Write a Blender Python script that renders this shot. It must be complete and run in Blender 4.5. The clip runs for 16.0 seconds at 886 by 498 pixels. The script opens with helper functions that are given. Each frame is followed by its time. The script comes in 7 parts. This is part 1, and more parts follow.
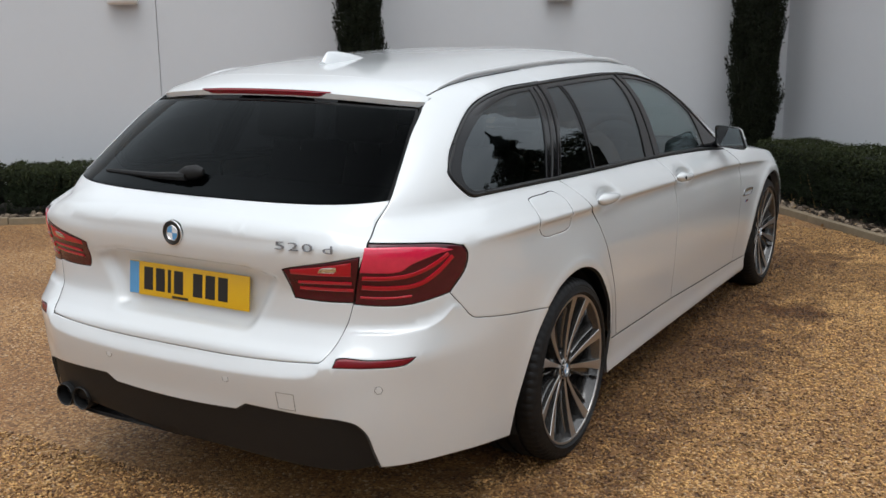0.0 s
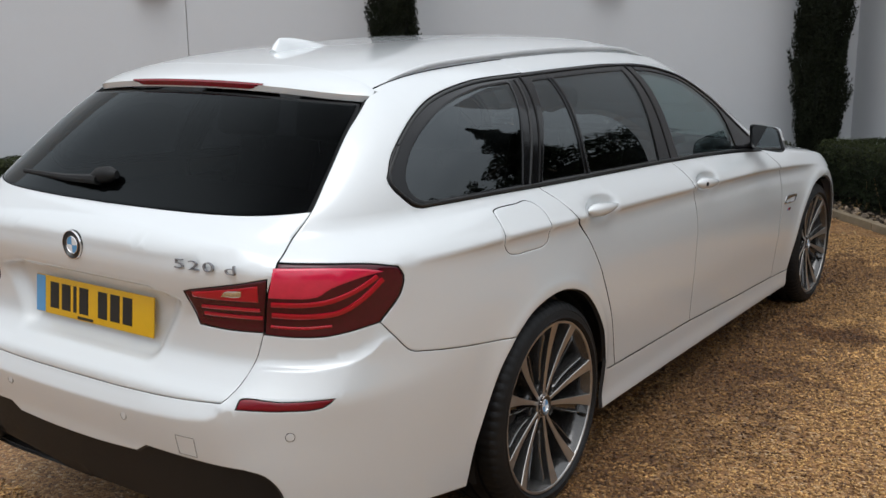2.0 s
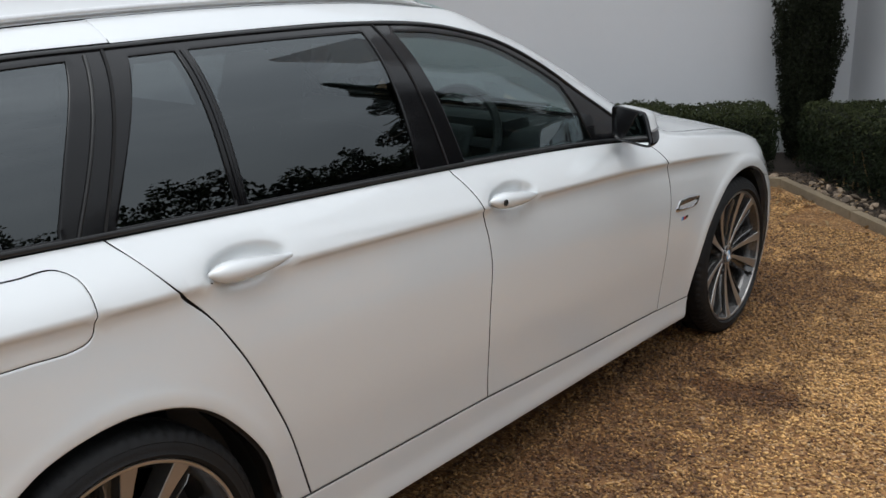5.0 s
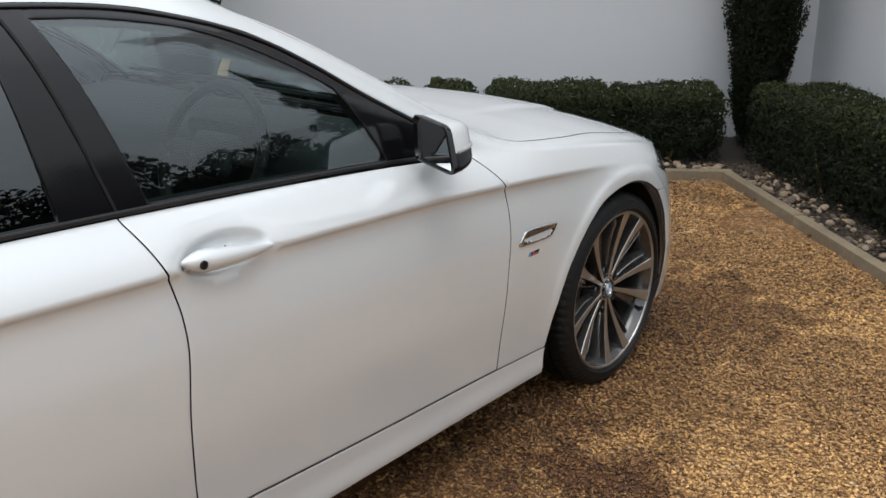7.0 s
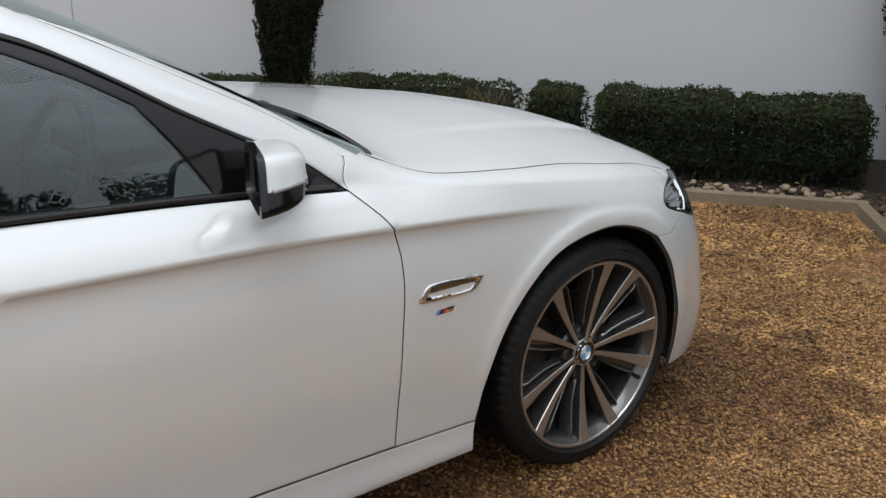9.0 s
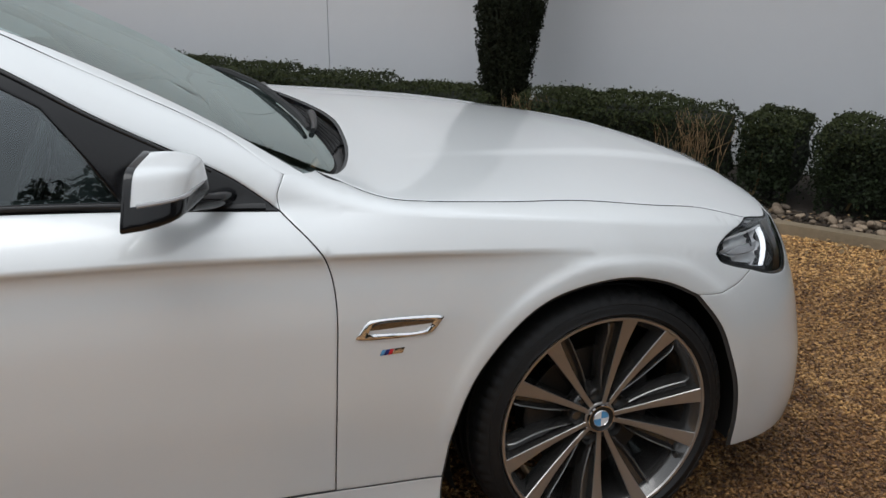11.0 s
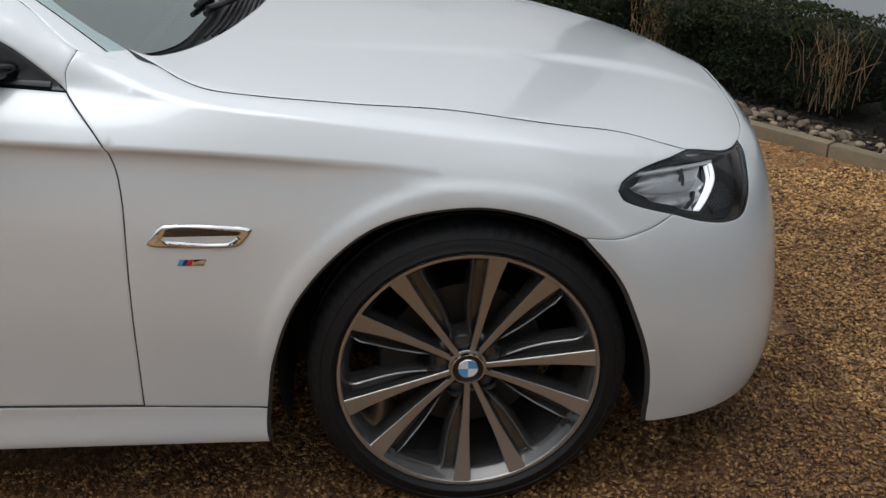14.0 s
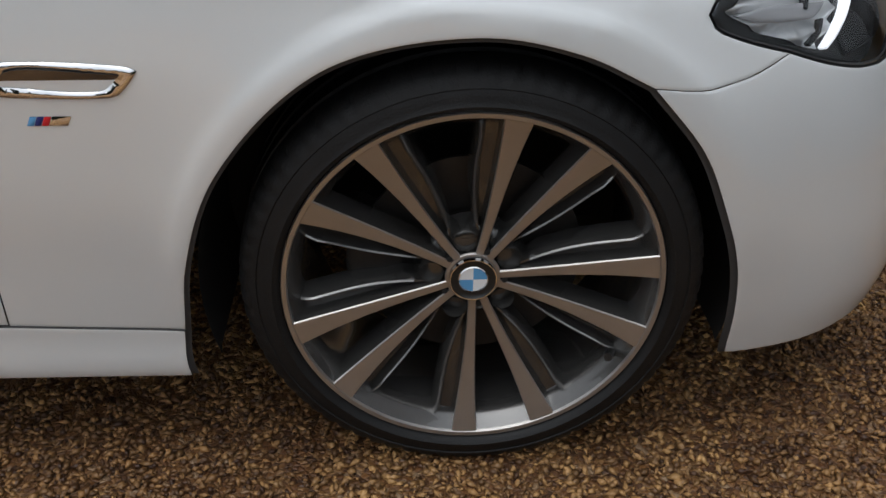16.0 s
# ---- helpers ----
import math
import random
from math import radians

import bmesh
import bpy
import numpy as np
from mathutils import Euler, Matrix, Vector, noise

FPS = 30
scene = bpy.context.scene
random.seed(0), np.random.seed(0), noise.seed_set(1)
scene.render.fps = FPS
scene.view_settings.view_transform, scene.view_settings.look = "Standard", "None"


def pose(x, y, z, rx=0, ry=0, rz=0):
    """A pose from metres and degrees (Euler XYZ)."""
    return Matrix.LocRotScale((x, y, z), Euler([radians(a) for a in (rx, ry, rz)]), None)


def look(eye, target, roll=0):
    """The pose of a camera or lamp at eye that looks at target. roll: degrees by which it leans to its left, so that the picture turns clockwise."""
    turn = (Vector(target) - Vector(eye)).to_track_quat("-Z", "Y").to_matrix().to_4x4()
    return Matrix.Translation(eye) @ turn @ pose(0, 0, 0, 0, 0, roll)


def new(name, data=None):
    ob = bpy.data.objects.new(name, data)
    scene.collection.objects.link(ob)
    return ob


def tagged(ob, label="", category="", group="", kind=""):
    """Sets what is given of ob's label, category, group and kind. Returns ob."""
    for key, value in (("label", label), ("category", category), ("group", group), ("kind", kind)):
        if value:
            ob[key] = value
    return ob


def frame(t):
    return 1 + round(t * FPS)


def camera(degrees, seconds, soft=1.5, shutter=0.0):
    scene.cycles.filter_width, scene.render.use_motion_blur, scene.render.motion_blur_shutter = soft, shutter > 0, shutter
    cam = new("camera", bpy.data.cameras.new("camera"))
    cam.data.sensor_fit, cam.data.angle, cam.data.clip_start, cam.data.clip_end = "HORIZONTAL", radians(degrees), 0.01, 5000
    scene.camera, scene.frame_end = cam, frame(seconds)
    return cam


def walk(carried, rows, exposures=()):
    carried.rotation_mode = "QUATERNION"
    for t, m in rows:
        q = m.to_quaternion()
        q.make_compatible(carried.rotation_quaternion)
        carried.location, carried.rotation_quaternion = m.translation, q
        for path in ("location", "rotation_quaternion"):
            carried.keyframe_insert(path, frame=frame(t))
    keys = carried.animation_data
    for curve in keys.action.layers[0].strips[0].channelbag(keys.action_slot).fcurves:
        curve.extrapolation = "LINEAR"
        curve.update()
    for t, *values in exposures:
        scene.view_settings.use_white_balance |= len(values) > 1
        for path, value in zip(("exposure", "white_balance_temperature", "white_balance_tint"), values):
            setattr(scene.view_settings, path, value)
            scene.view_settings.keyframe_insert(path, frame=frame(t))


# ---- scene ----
cam = camera(46.5, 16.0)
PATH = [
    (0, (2.361, -3.378, 1.588), (1.366, -1.696, 1.163), -0.6),
    (0.5, (2.417, -3.309, 1.578), (1.37, -1.658, 1.157), -0.5),
    (1, (2.409, -3.21, 1.56), (1.323, -1.585, 1.134), -0.4),
    (1.5, (2.417, -3.007, 1.547), (1.309, -1.398, 1.12), -0.6),
    (2, (2.421, -2.744, 1.545), (1.299, -1.145, 1.112), -0.6),
    (2.5, (2.471, -2.458, 1.547), (1.333, -0.873, 1.108), -0.7),
    (3, (2.476, -2.191, 1.541), (1.326, -0.621, 1.079), -0.4),
    (3.5, (2.494, -1.921, 1.547), (1.328, -0.369, 1.067), -0.5),
    (4, (2.491, -1.608, 1.547), (1.32, -0.068, 1.041), -0.2),
    (4.2, (2.502, -1.491, 1.546), (1.322, 0.039, 1.031), -0.4),
    (6.3, (2.398, -0.288, 1.526), (1.234, 1.225, 0.928), -0.1),
    (6.5, (2.406, -0.199, 1.542), (1.244, 1.31, 0.93), 0.4),
    (7, (2.433, 0.064, 1.54), (1.266, 1.561, 0.911), 0.4),
    (7.5, (2.445, 0.335, 1.528), (1.271, 1.821, 0.885), 1.0),
    (8, (2.501, 0.562, 1.546), (1.276, 2.005, 0.9), 0.6),
    (8.5, (2.579, 0.811, 1.535), (1.246, 2.153, 0.885), 0.5),
    (9, (2.656, 1.023, 1.521), (1.183, 2.212, 0.873), 0.2),
    (9.2, (2.649, 1.1, 1.51), (1.141, 2.245, 0.865), 0.4),
    (11.3, (2.876, 2.003, 1.5), (1.066, 2.55, 0.847), -0.1),
    (11.5, (2.88, 2.091, 1.51), (1.063, 2.588, 0.836), 0.1),
    (12, (2.867, 2.282, 1.495), (1.036, 2.671, 0.791), 0.3),
    (12.5, (2.845, 2.45, 1.507), (1.009, 2.764, 0.778), 0.3),
    (13, (2.804, 2.6, 1.489), (0.971, 2.867, 0.736), 0.5),
    (13.5, (2.766, 2.707, 1.453), (0.93, 2.895, 0.684), 0.4),
    (14, (2.711, 2.76, 1.412), (0.888, 2.913, 0.604), 0.5),
    (14.5, (2.599, 2.779, 1.358), (0.802, 2.913, 0.489), 0.6),
    (15, (2.452, 2.796, 1.292), (0.686, 2.912, 0.36), 0.6),
    (15.5, (2.274, 2.832, 1.216), (0.546, 2.932, 0.214), 0.4),
    (16, (2.098, 2.862, 1.137), (0.4, 2.949, 0.084), 0.3),
]
walk(cam, [(t, look(eye, target, roll)) for t, eye, target, roll in PATH],
     ((0, -0.70, 6240, 9), (2.2, -0.76, 6230, 9), (4.2, -0.74, 6220, 9), (7, -0.50, 6270, 9), (9.2, -0.62, 6290, 9), (11.5, -0.81, 6240, 9), (14, -0.89, 6220, 9), (16, -0.74, 6180, 9)))

# -- sky and sun: bright overcast
world = bpy.data.worlds.new("overcast_sky")
scene.world = world
world.use_nodes = True
wn, wl = world.node_tree.nodes, world.node_tree.links
wn.clear()
w_out, w_bg, w_sky = wn.new("ShaderNodeOutputWorld"), wn.new("ShaderNodeBackground"), wn.new("ShaderNodeTexSky")
SUN_UP, SUN_TURN = radians(72), radians(148)
w_sky.sky_type, w_sky.sun_disc, w_sky.sun_elevation, w_sky.sun_rotation = "NISHITA", False, SUN_UP, SUN_TURN
w_sky.dust_density = 4.0
w_hue, w_mix, w_noise, w_ramp, w_co = (wn.new("ShaderNodeHueSaturation"), wn.new("ShaderNodeMix"), wn.new("ShaderNodeTexNoise"),
                                       wn.new("ShaderNodeValToRGB"), wn.new("ShaderNodeTexCoord"))
w_hue.inputs["Saturation"].default_value = 0.35
w_hue.inputs["Value"].default_value = 1.6
# a closed layer of cloud, lighter and darker, over a little of the clear sky
w_mix.data_type = "RGBA"
w_mix.inputs["Factor"].default_value = 0.78
w_noise.inputs["Scale"].default_value, w_noise.inputs["Detail"].default_value = 2.6, 7.0
w_ramp.color_ramp.elements[0].position, w_ramp.color_ramp.elements[1].position = 0.36, 0.66
w_ramp.color_ramp.elements[0].color, w_ramp.color_ramp.elements[1].color = (8.4, 8.65, 8.95, 1), (11.6, 11.8, 11.9, 1)
w_bg.inputs["Strength"].default_value = 0.15
wl.new(w_co.outputs["Generated"], w_noise.inputs["Vector"])
wl.new(w_noise.outputs["Fac"], w_ramp.inputs["Fac"])
wl.new(w_sky.outputs["Color"], w_hue.inputs["Color"])
wl.new(w_hue.outputs["Color"], w_mix.inputs["A"])
# the layer is brightest overhead and darkens towards the horizon
w_split, w_dome, w_shade = wn.new("ShaderNodeSeparateXYZ"), wn.new("ShaderNodeMapRange"), wn.new("ShaderNodeVectorMath")
w_dome.inputs["To Min"].default_value, w_dome.inputs["To Max"].default_value = 0.50, 1.78
w_shade.operation = "MULTIPLY"
wl.new(w_co.outputs["Generated"], w_split.inputs["Vector"])
wl.new(w_split.outputs["Z"], w_dome.inputs["Value"])
wl.new(w_ramp.outputs["Color"], w_shade.inputs[0])
wl.new(w_dome.outputs["Result"], w_shade.inputs[1])
wl.new(w_shade.outputs["Vector"], w_mix.inputs["B"])
wl.new(w_mix.outputs["Result"], w_bg.inputs["Color"])
wl.new(w_bg.outputs["Background"], w_out.inputs["Surface"])
sun = new("sun", bpy.data.lights.new("sun", "SUN"))
sun.data.energy, sun.data.angle, sun.data.color = 1.25, radians(40), (1.0, 0.98, 0.95)
sun.matrix_world = look((0, 0, 0), (-math.sin(SUN_TURN) * math.cos(SUN_UP), -math.cos(SUN_TURN) * math.cos(SUN_UP), -math.sin(SUN_UP)))

from mathutils.geometry import delaunay_2d_cdt

# -- materials
def material(name, color, rough=0.5, metal=0.0, coat=0.0, coat_rough=0.03, vary=0.0, scale=20.0, bump=0.0, bump_scale=60.0, second=None, island=0.0, spec=None):
    """A surface with two scales of variation: broad tint and fine grain, and a fine relief."""
    m = bpy.data.materials.new(name)
    m.use_nodes = True
    n, l = m.node_tree.nodes, m.node_tree.links
    p = n["Principled BSDF"]
    p.inputs["Base Color"].default_value = (*color, 1)
    p.inputs["Roughness"].default_value, p.inputs["Metallic"].default_value = rough, metal
    p.inputs["Coat Weight"].default_value, p.inputs["Coat Roughness"].default_value = coat, coat_rough
    if spec is not None:
        p.inputs["Specular IOR Level"].default_value = spec
    co = n.new("ShaderNodeTexCoord")
    if vary:
        broad, fine, ramp, mix = n.new("ShaderNodeTexNoise"), n.new("ShaderNodeTexNoise"), n.new("ShaderNodeMix"), n.new("ShaderNodeMath")
        broad.inputs["Scale"].default_value, broad.inputs["Detail"].default_value = scale, 5
        fine.inputs["Scale"].default_value, fine.inputs["Detail"].default_value = scale * 9, 4
        mix.operation = "ADD"
        half = n.new("ShaderNodeMath")
        half.operation, half.inputs[1].default_value = "MULTIPLY_ADD", 0.45
        l.new(co.outputs["Object"], broad.inputs["Vector"])
        l.new(co.outputs["Object"], fine.inputs["Vector"])
        l.new(fine.outputs["Fac"], half.inputs[0])
        half.inputs[2].default_value = -0.22
        l.new(broad.outputs["Fac"], mix.inputs[0])
        l.new(half.outputs[0], mix.inputs[1])
        ramp.data_type = "RGBA"
        dark = second or tuple(c * (1 - vary) for c in color)
        ramp.inputs["A"].default_value = (*dark, 1)
        ramp.inputs["B"].default_value = (*[min(1, c * (1 + vary * 0.6)) for c in color], 1)
        last = mix.outputs[0]
        if island:
            geo, add = n.new("ShaderNodeNewGeometry"), n.new("ShaderNodeMath")
            info, fold = n.new("ShaderNodeObjectInfo"), n.new("ShaderNodeMath")
            fold.operation = "ADD"
            l.new(geo.outputs["Random Per Island"], fold.inputs[0])
            l.new(info.outputs["Random"], fold.inputs[1])
            frac = n.new("ShaderNodeMath")
            frac.operation = "FRACT"
            l.new(fold.outputs[0], frac.inputs[0])
            add.operation, add.inputs[1].default_value = "MULTIPLY_ADD", island
            l.new(frac.outputs[0], add.inputs[0])
            sub = n.new("ShaderNodeMath")
            sub.operation, sub.inputs[1].default_value = "SUBTRACT", island / 2
            l.new(last, sub.inputs[0])
            l.new(sub.outputs[0], add.inputs[2])
            last = add.outputs[0]
        l.new(last, ramp.inputs["Factor"])
        l.new(ramp.outputs["Result"], p.inputs["Base Color"])
    if bump:
        tex, bp = n.new("ShaderNodeTexNoise"), n.new("ShaderNodeBump")
        tex.inputs["Scale"].default_value, tex.inputs["Detail"].default_value = bump_scale, 6
        bp.inputs["Strength"].default_value, bp.inputs["Distance"].default_value = bump, 0.004
        l.new(co.outputs["Object"], tex.inputs["Vector"])
        l.new(tex.outputs["Fac"], bp.inputs["Height"])
        l.new(bp.outputs["Normal"], p.inputs["Normal"])
    return m


def glass(name, tint, gloss_at=0.08, rough=0.0):
    """A thin pane: tinted see-through with a Fresnel gloss."""
    m = bpy.data.materials.new(name)
    m.use_nodes = True
    n, l = m.node_tree.nodes, m.node_tree.links
    n.clear()
    out, mix, see, gloss, fr = (n.new("ShaderNodeOutputMaterial"), n.new("ShaderNodeMixShader"), n.new("ShaderNodeBsdfTransparent"),
                                n.new("ShaderNodeBsdfGlossy"), n.new("ShaderNodeLayerWeight"))
    power, scale = n.new("ShaderNodeMath"), n.new("ShaderNodeMath")
    see.inputs["Color"].default_value = (*tint, 1)
    gloss.inputs["Roughness"].default_value = rough
    gloss.inputs["Color"].default_value = (0.90, 0.97, 1.0, 1)
    # more gloss at a grazing view, alike from both sides of the pane
    fr.inputs["Blend"].default_value = 0.5
    power.operation, power.inputs[1].default_value = "POWER", 5.0
    scale.operation, scale.inputs[1].default_value, scale.inputs[2].default_value = "MULTIPLY_ADD", 1 - gloss_at, gloss_at
    l.new(fr.outputs["Facing"], power.inputs[0])
    l.new(power.outputs[0], scale.inputs[0])
    l.new(scale.outputs[0], mix.inputs[0])
    l.new(see.outputs[0], mix.inputs[1])
    l.new(gloss.outputs[0], mix.inputs[2])
    l.new(mix.outputs[0], out.inputs["Surface"])
    return m


PAINT = material("white_pearl_paint", (0.720, 0.742, 0.750), 0.36, 0.10, 1.0, 0.035, vary=0.014, scale=3)
PAINT.node_tree.nodes["Principled BSDF"].inputs["Coat IOR"].default_value = 1.65
SEAM = material("black_seam", (0.006, 0.006, 0.0065), 0.8)
SEAM_SOFT = material("grey_seam", (0.045, 0.045, 0.046), 0.7)
GLOSS_BLACK = material("gloss_black_trim", (0.006, 0.006, 0.007), 0.12, 0.0, 0.0, vary=0.2, scale=30, spec=0.45)
SATIN_BLACK = material("satin_black_trim", (0.011, 0.011, 0.0115), 0.36, vary=0.25, scale=25, bump=0.05, bump_scale=400)
PLASTIC = material("dark_grey_plastic", (0.012, 0.0115, 0.0115), 0.5, vary=0.3, scale=14, bump=0.15, bump_scale=500, spec=0.3)
RUBBER = material("tyre_rubber", (0.010, 0.010, 0.0105), 0.55, vary=0.4, scale=18, bump=0.25, bump_scale=300, spec=0.3)
CHROME = material("chrome", (0.82, 0.82, 0.83), 0.06, 1.0, vary=0.04, scale=10)
ALU = material("satin_aluminium", (0.80, 0.80, 0.81), 0.30, 1.0, vary=0.06, scale=30)
MACHINED = material("machined_alloy", (0.43, 0.41, 0.395), 0.32, 0.85, vary=0.08, scale=40)
GUNMETAL = material("gunmetal_wheel_paint", (0.085, 0.082, 0.079), 0.24, 0.6, 0.8, vary=0.12, scale=30)
RIB_HIGHLIGHT = material("rib_edge_highlight", (0.20, 0.195, 0.19), 0.25, 0.7, 0.6, vary=0.1, scale=30)
# chrome of the vent slot, with the mirrored brown ground put into its colour
SLOT = material("chrome_slot_ground_tint", (0.32, 0.29, 0.25), 0.18, 0.9, vary=0.15, scale=60)
IRON = material("brake_iron", (0.05, 0.047, 0.045), 0.5, 0.7, vary=0.35, scale=16)
CLEAR = glass("clear_glass", (0.60, 0.71, 0.71), 0.12)
PRIVACY = glass("privacy_glass", (0.12, 0.125, 0.13), 0.115)
SCREEN = glass("windscreen_glass", (0.60, 0.70, 0.69), 0.50)
SCREEN.node_tree.nodes["Glossy BSDF"].inputs["Color"].default_value = (0.84, 0.97, 0.95, 1)
TAILGLASS = glass("tail_glass", (0.07, 0.075, 0.078), 0.002)
LENS_CLEAR = glass("clear_lens", (0.92, 0.93, 0.94), 0.05)
LENS_GREY = material("grey_lens", (0.35, 0.35, 0.36), 0.15, 0.0, 0.8, vary=0.1, scale=40)
MIRROR = material("mirror", (0.86, 0.88, 0.88), 0.01, 1.0, vary=0.01)
RED_PART = material("red_reflector", (0.46, 0.005, 0.018), 0.2, 0.0, 0.4, vary=0.2, scale=60)
RED_BRIGHT = material("light_red_lamp", (0.72, 0.022, 0.075), 0.2, 0.0, 1.0, vary=0.15, scale=60)
RED_DEEP = material("deep_red_reflector", (0.20, 0.003, 0.012), 0.25, 0.0, 0.2, vary=0.2, scale=60)
LETTER = material("satin_chrome", (0.24, 0.25, 0.27), 0.22, 0.25, vary=0.04, scale=10)
RED_DARK = material("dark_red_lamp", (0.070, 0.0012, 0.009), 0.14, 0.0, 0.25, vary=0.3, scale=60)
LEATHER = material("black_leather", (0.03, 0.029, 0.028), 0.45, vary=0.3, scale=12, bump=0.2, bump_scale=220)
CABIN = material("dark_cabin_plastic", (0.035, 0.035, 0.036), 0.6, vary=0.2, scale=15)
HEADLINER = material("grey_headliner", (0.30, 0.30, 0.29), 0.9, vary=0.1, scale=20)
YELLOW = material("yellow_plate", (0.74, 0.43, 0.010), 0.35, vary=0.06, scale=20)
BLUE = material("blue_enamel", (0.10, 0.33, 0.62), 0.3, 0, 0.6, vary=0.08, scale=40)
WHITE = material("white_enamel", (0.78, 0.79, 0.80), 0.3, 0, 0.6, vary=0.04, scale=40)
INK = material("black_ink", (0.012, 0.012, 0.012), 0.4, vary=0.1, scale=40)
STRIPE_LIGHT = material("light_blue_stripe", (0.12, 0.35, 0.65), 0.3, vary=0.05)
STRIPE_DARK = material("dark_blue_stripe", (0.02, 0.03, 0.16), 0.3, vary=0.05)
STRIPE_RED = material("red_stripe", (0.60, 0.02, 0.03), 0.3, vary=0.05)
RENDER_WALL = material("white_render", (0.635, 0.645, 0.665), 0.85, vary=0.035, scale=1.3, bump=0.12, bump_scale=70)
CONCRETE = material("concrete_kerb", (0.232, 0.182, 0.118), 0.9, vary=0.5, scale=6, bump=0.5, bump_scale=90, island=0.3)
SOIL = material("dark_soil", (0.024, 0.017, 0.012), 0.95, vary=0.4, scale=9, bump=0.8, bump_scale=60)
EARTH = material("earthy_stone", (0.060, 0.042, 0.027), 0.9, second=(0.016, 0.011, 0.008), vary=0.8, scale=14, bump=0.25, bump_scale=60, island=0.9)
PEBBLE = material("river_pebble", (0.25, 0.190, 0.132), 0.75, second=(0.035, 0.024, 0.016), vary=0.7, scale=14, bump=0.25, bump_scale=60, island=0.9)
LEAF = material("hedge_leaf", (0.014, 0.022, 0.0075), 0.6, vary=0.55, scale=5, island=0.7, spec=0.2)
LEAF_TOP = material("pale_hedge_leaf", (0.034, 0.042, 0.013), 0.6, vary=0.5, scale=5, island=0.7, spec=0.2)
TWIG = material("dry_twig", (0.26, 0.17, 0.085), 0.85, vary=0.4, scale=20, island=0.6)
DEAD_LEAF = material("dry_leaf", (0.26, 0.17, 0.08), 0.8, vary=0.4, scale=20, island=0.6)
CYPRESS = material("cypress_foliage", (0.015, 0.019, 0.009), 0.7, vary=0.55, scale=6, island=0.7, spec=0.15)
BARK = material("bark", (0.11, 0.08, 0.055), 0.9, vary=0.4, scale=12, bump=0.6, bump_scale=60)
SHADE_FILL = material("shaded_core", (0.010, 0.012, 0.007), 0.95, vary=0.3, scale=8)


# damp dark stains in the gravel, with car shade painted in: middle, half widths, depth
STAINS_AND_SHADE = ((1.18, 2.38, 0.27, 0.13, 1.0), (1.08, 1.64, 0.21, 0.12, 0.85), (0.96, 2.02, 0.17, 0.14, 0.7), (0.86, 1.55, 0.44, 2.5, 0.70), (0.95, 3.0, 0.42, 0.75, 0.65), (1.35, 3.45, 0.50, 0.40, 0.5), (0.80, 3.75, 0.5, 0.5, 0.8), (0.84, 2.35, 0.26, 0.5, 0.85), (-0.12, 5.40, 0.55, 0.16, 0.6), (0.0, 4.30, 0.75, 0.60, 0.55), (0.9, 4.7, 0.7, 0.6, 0.35))


def damp_and_shade(n, l, co, colour):
    """The colour with the stains and the painted shade soaked into it."""
    flat, warp, shift = n.new("ShaderNodeVectorMath"), n.new("ShaderNodeTexNoise"), n.new("ShaderNodeMath")
    flat.operation, flat.inputs[1].default_value = "MULTIPLY", (1, 1, 0)
    l.new(co.outputs["Object"], flat.inputs[0])
    warp.inputs["Scale"].default_value, warp.inputs["Detail"].default_value = 6.5, 6
    l.new(flat.outputs[0], warp.inputs["Vector"])
    shift.operation, shift.inputs[1].default_value, shift.inputs[2].default_value = "MULTIPLY_ADD", 3.2, -1.6
    l.new(warp.outputs["Fac"], shift.inputs[0])
    last = None
    for cx, cy, rx, ry, k in STAINS_AND_SHADE:
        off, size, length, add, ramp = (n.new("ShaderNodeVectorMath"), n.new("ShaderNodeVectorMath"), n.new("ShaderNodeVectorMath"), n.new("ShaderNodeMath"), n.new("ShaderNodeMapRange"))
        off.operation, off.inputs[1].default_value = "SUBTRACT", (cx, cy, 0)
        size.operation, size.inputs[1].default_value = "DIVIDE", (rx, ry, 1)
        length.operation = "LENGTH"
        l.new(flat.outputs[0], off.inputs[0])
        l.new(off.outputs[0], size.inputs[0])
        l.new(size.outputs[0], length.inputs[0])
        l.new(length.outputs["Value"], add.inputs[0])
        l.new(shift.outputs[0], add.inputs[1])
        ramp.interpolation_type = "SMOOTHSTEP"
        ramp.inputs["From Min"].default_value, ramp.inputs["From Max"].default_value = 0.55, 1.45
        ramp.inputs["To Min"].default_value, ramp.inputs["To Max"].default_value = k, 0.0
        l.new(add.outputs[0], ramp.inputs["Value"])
        if last is None:
            last = ramp.outputs["Result"]
        else:
            top = n.new("ShaderNodeMath")
            top.operation = "MAXIMUM"
            l.new(last, top.inputs[0])
            l.new(ramp.outputs["Result"], top.inputs[1])
            last = top.outputs[0]
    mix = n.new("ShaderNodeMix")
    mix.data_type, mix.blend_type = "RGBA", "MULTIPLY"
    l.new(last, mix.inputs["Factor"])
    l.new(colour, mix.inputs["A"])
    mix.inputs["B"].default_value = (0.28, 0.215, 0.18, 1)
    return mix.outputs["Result"]


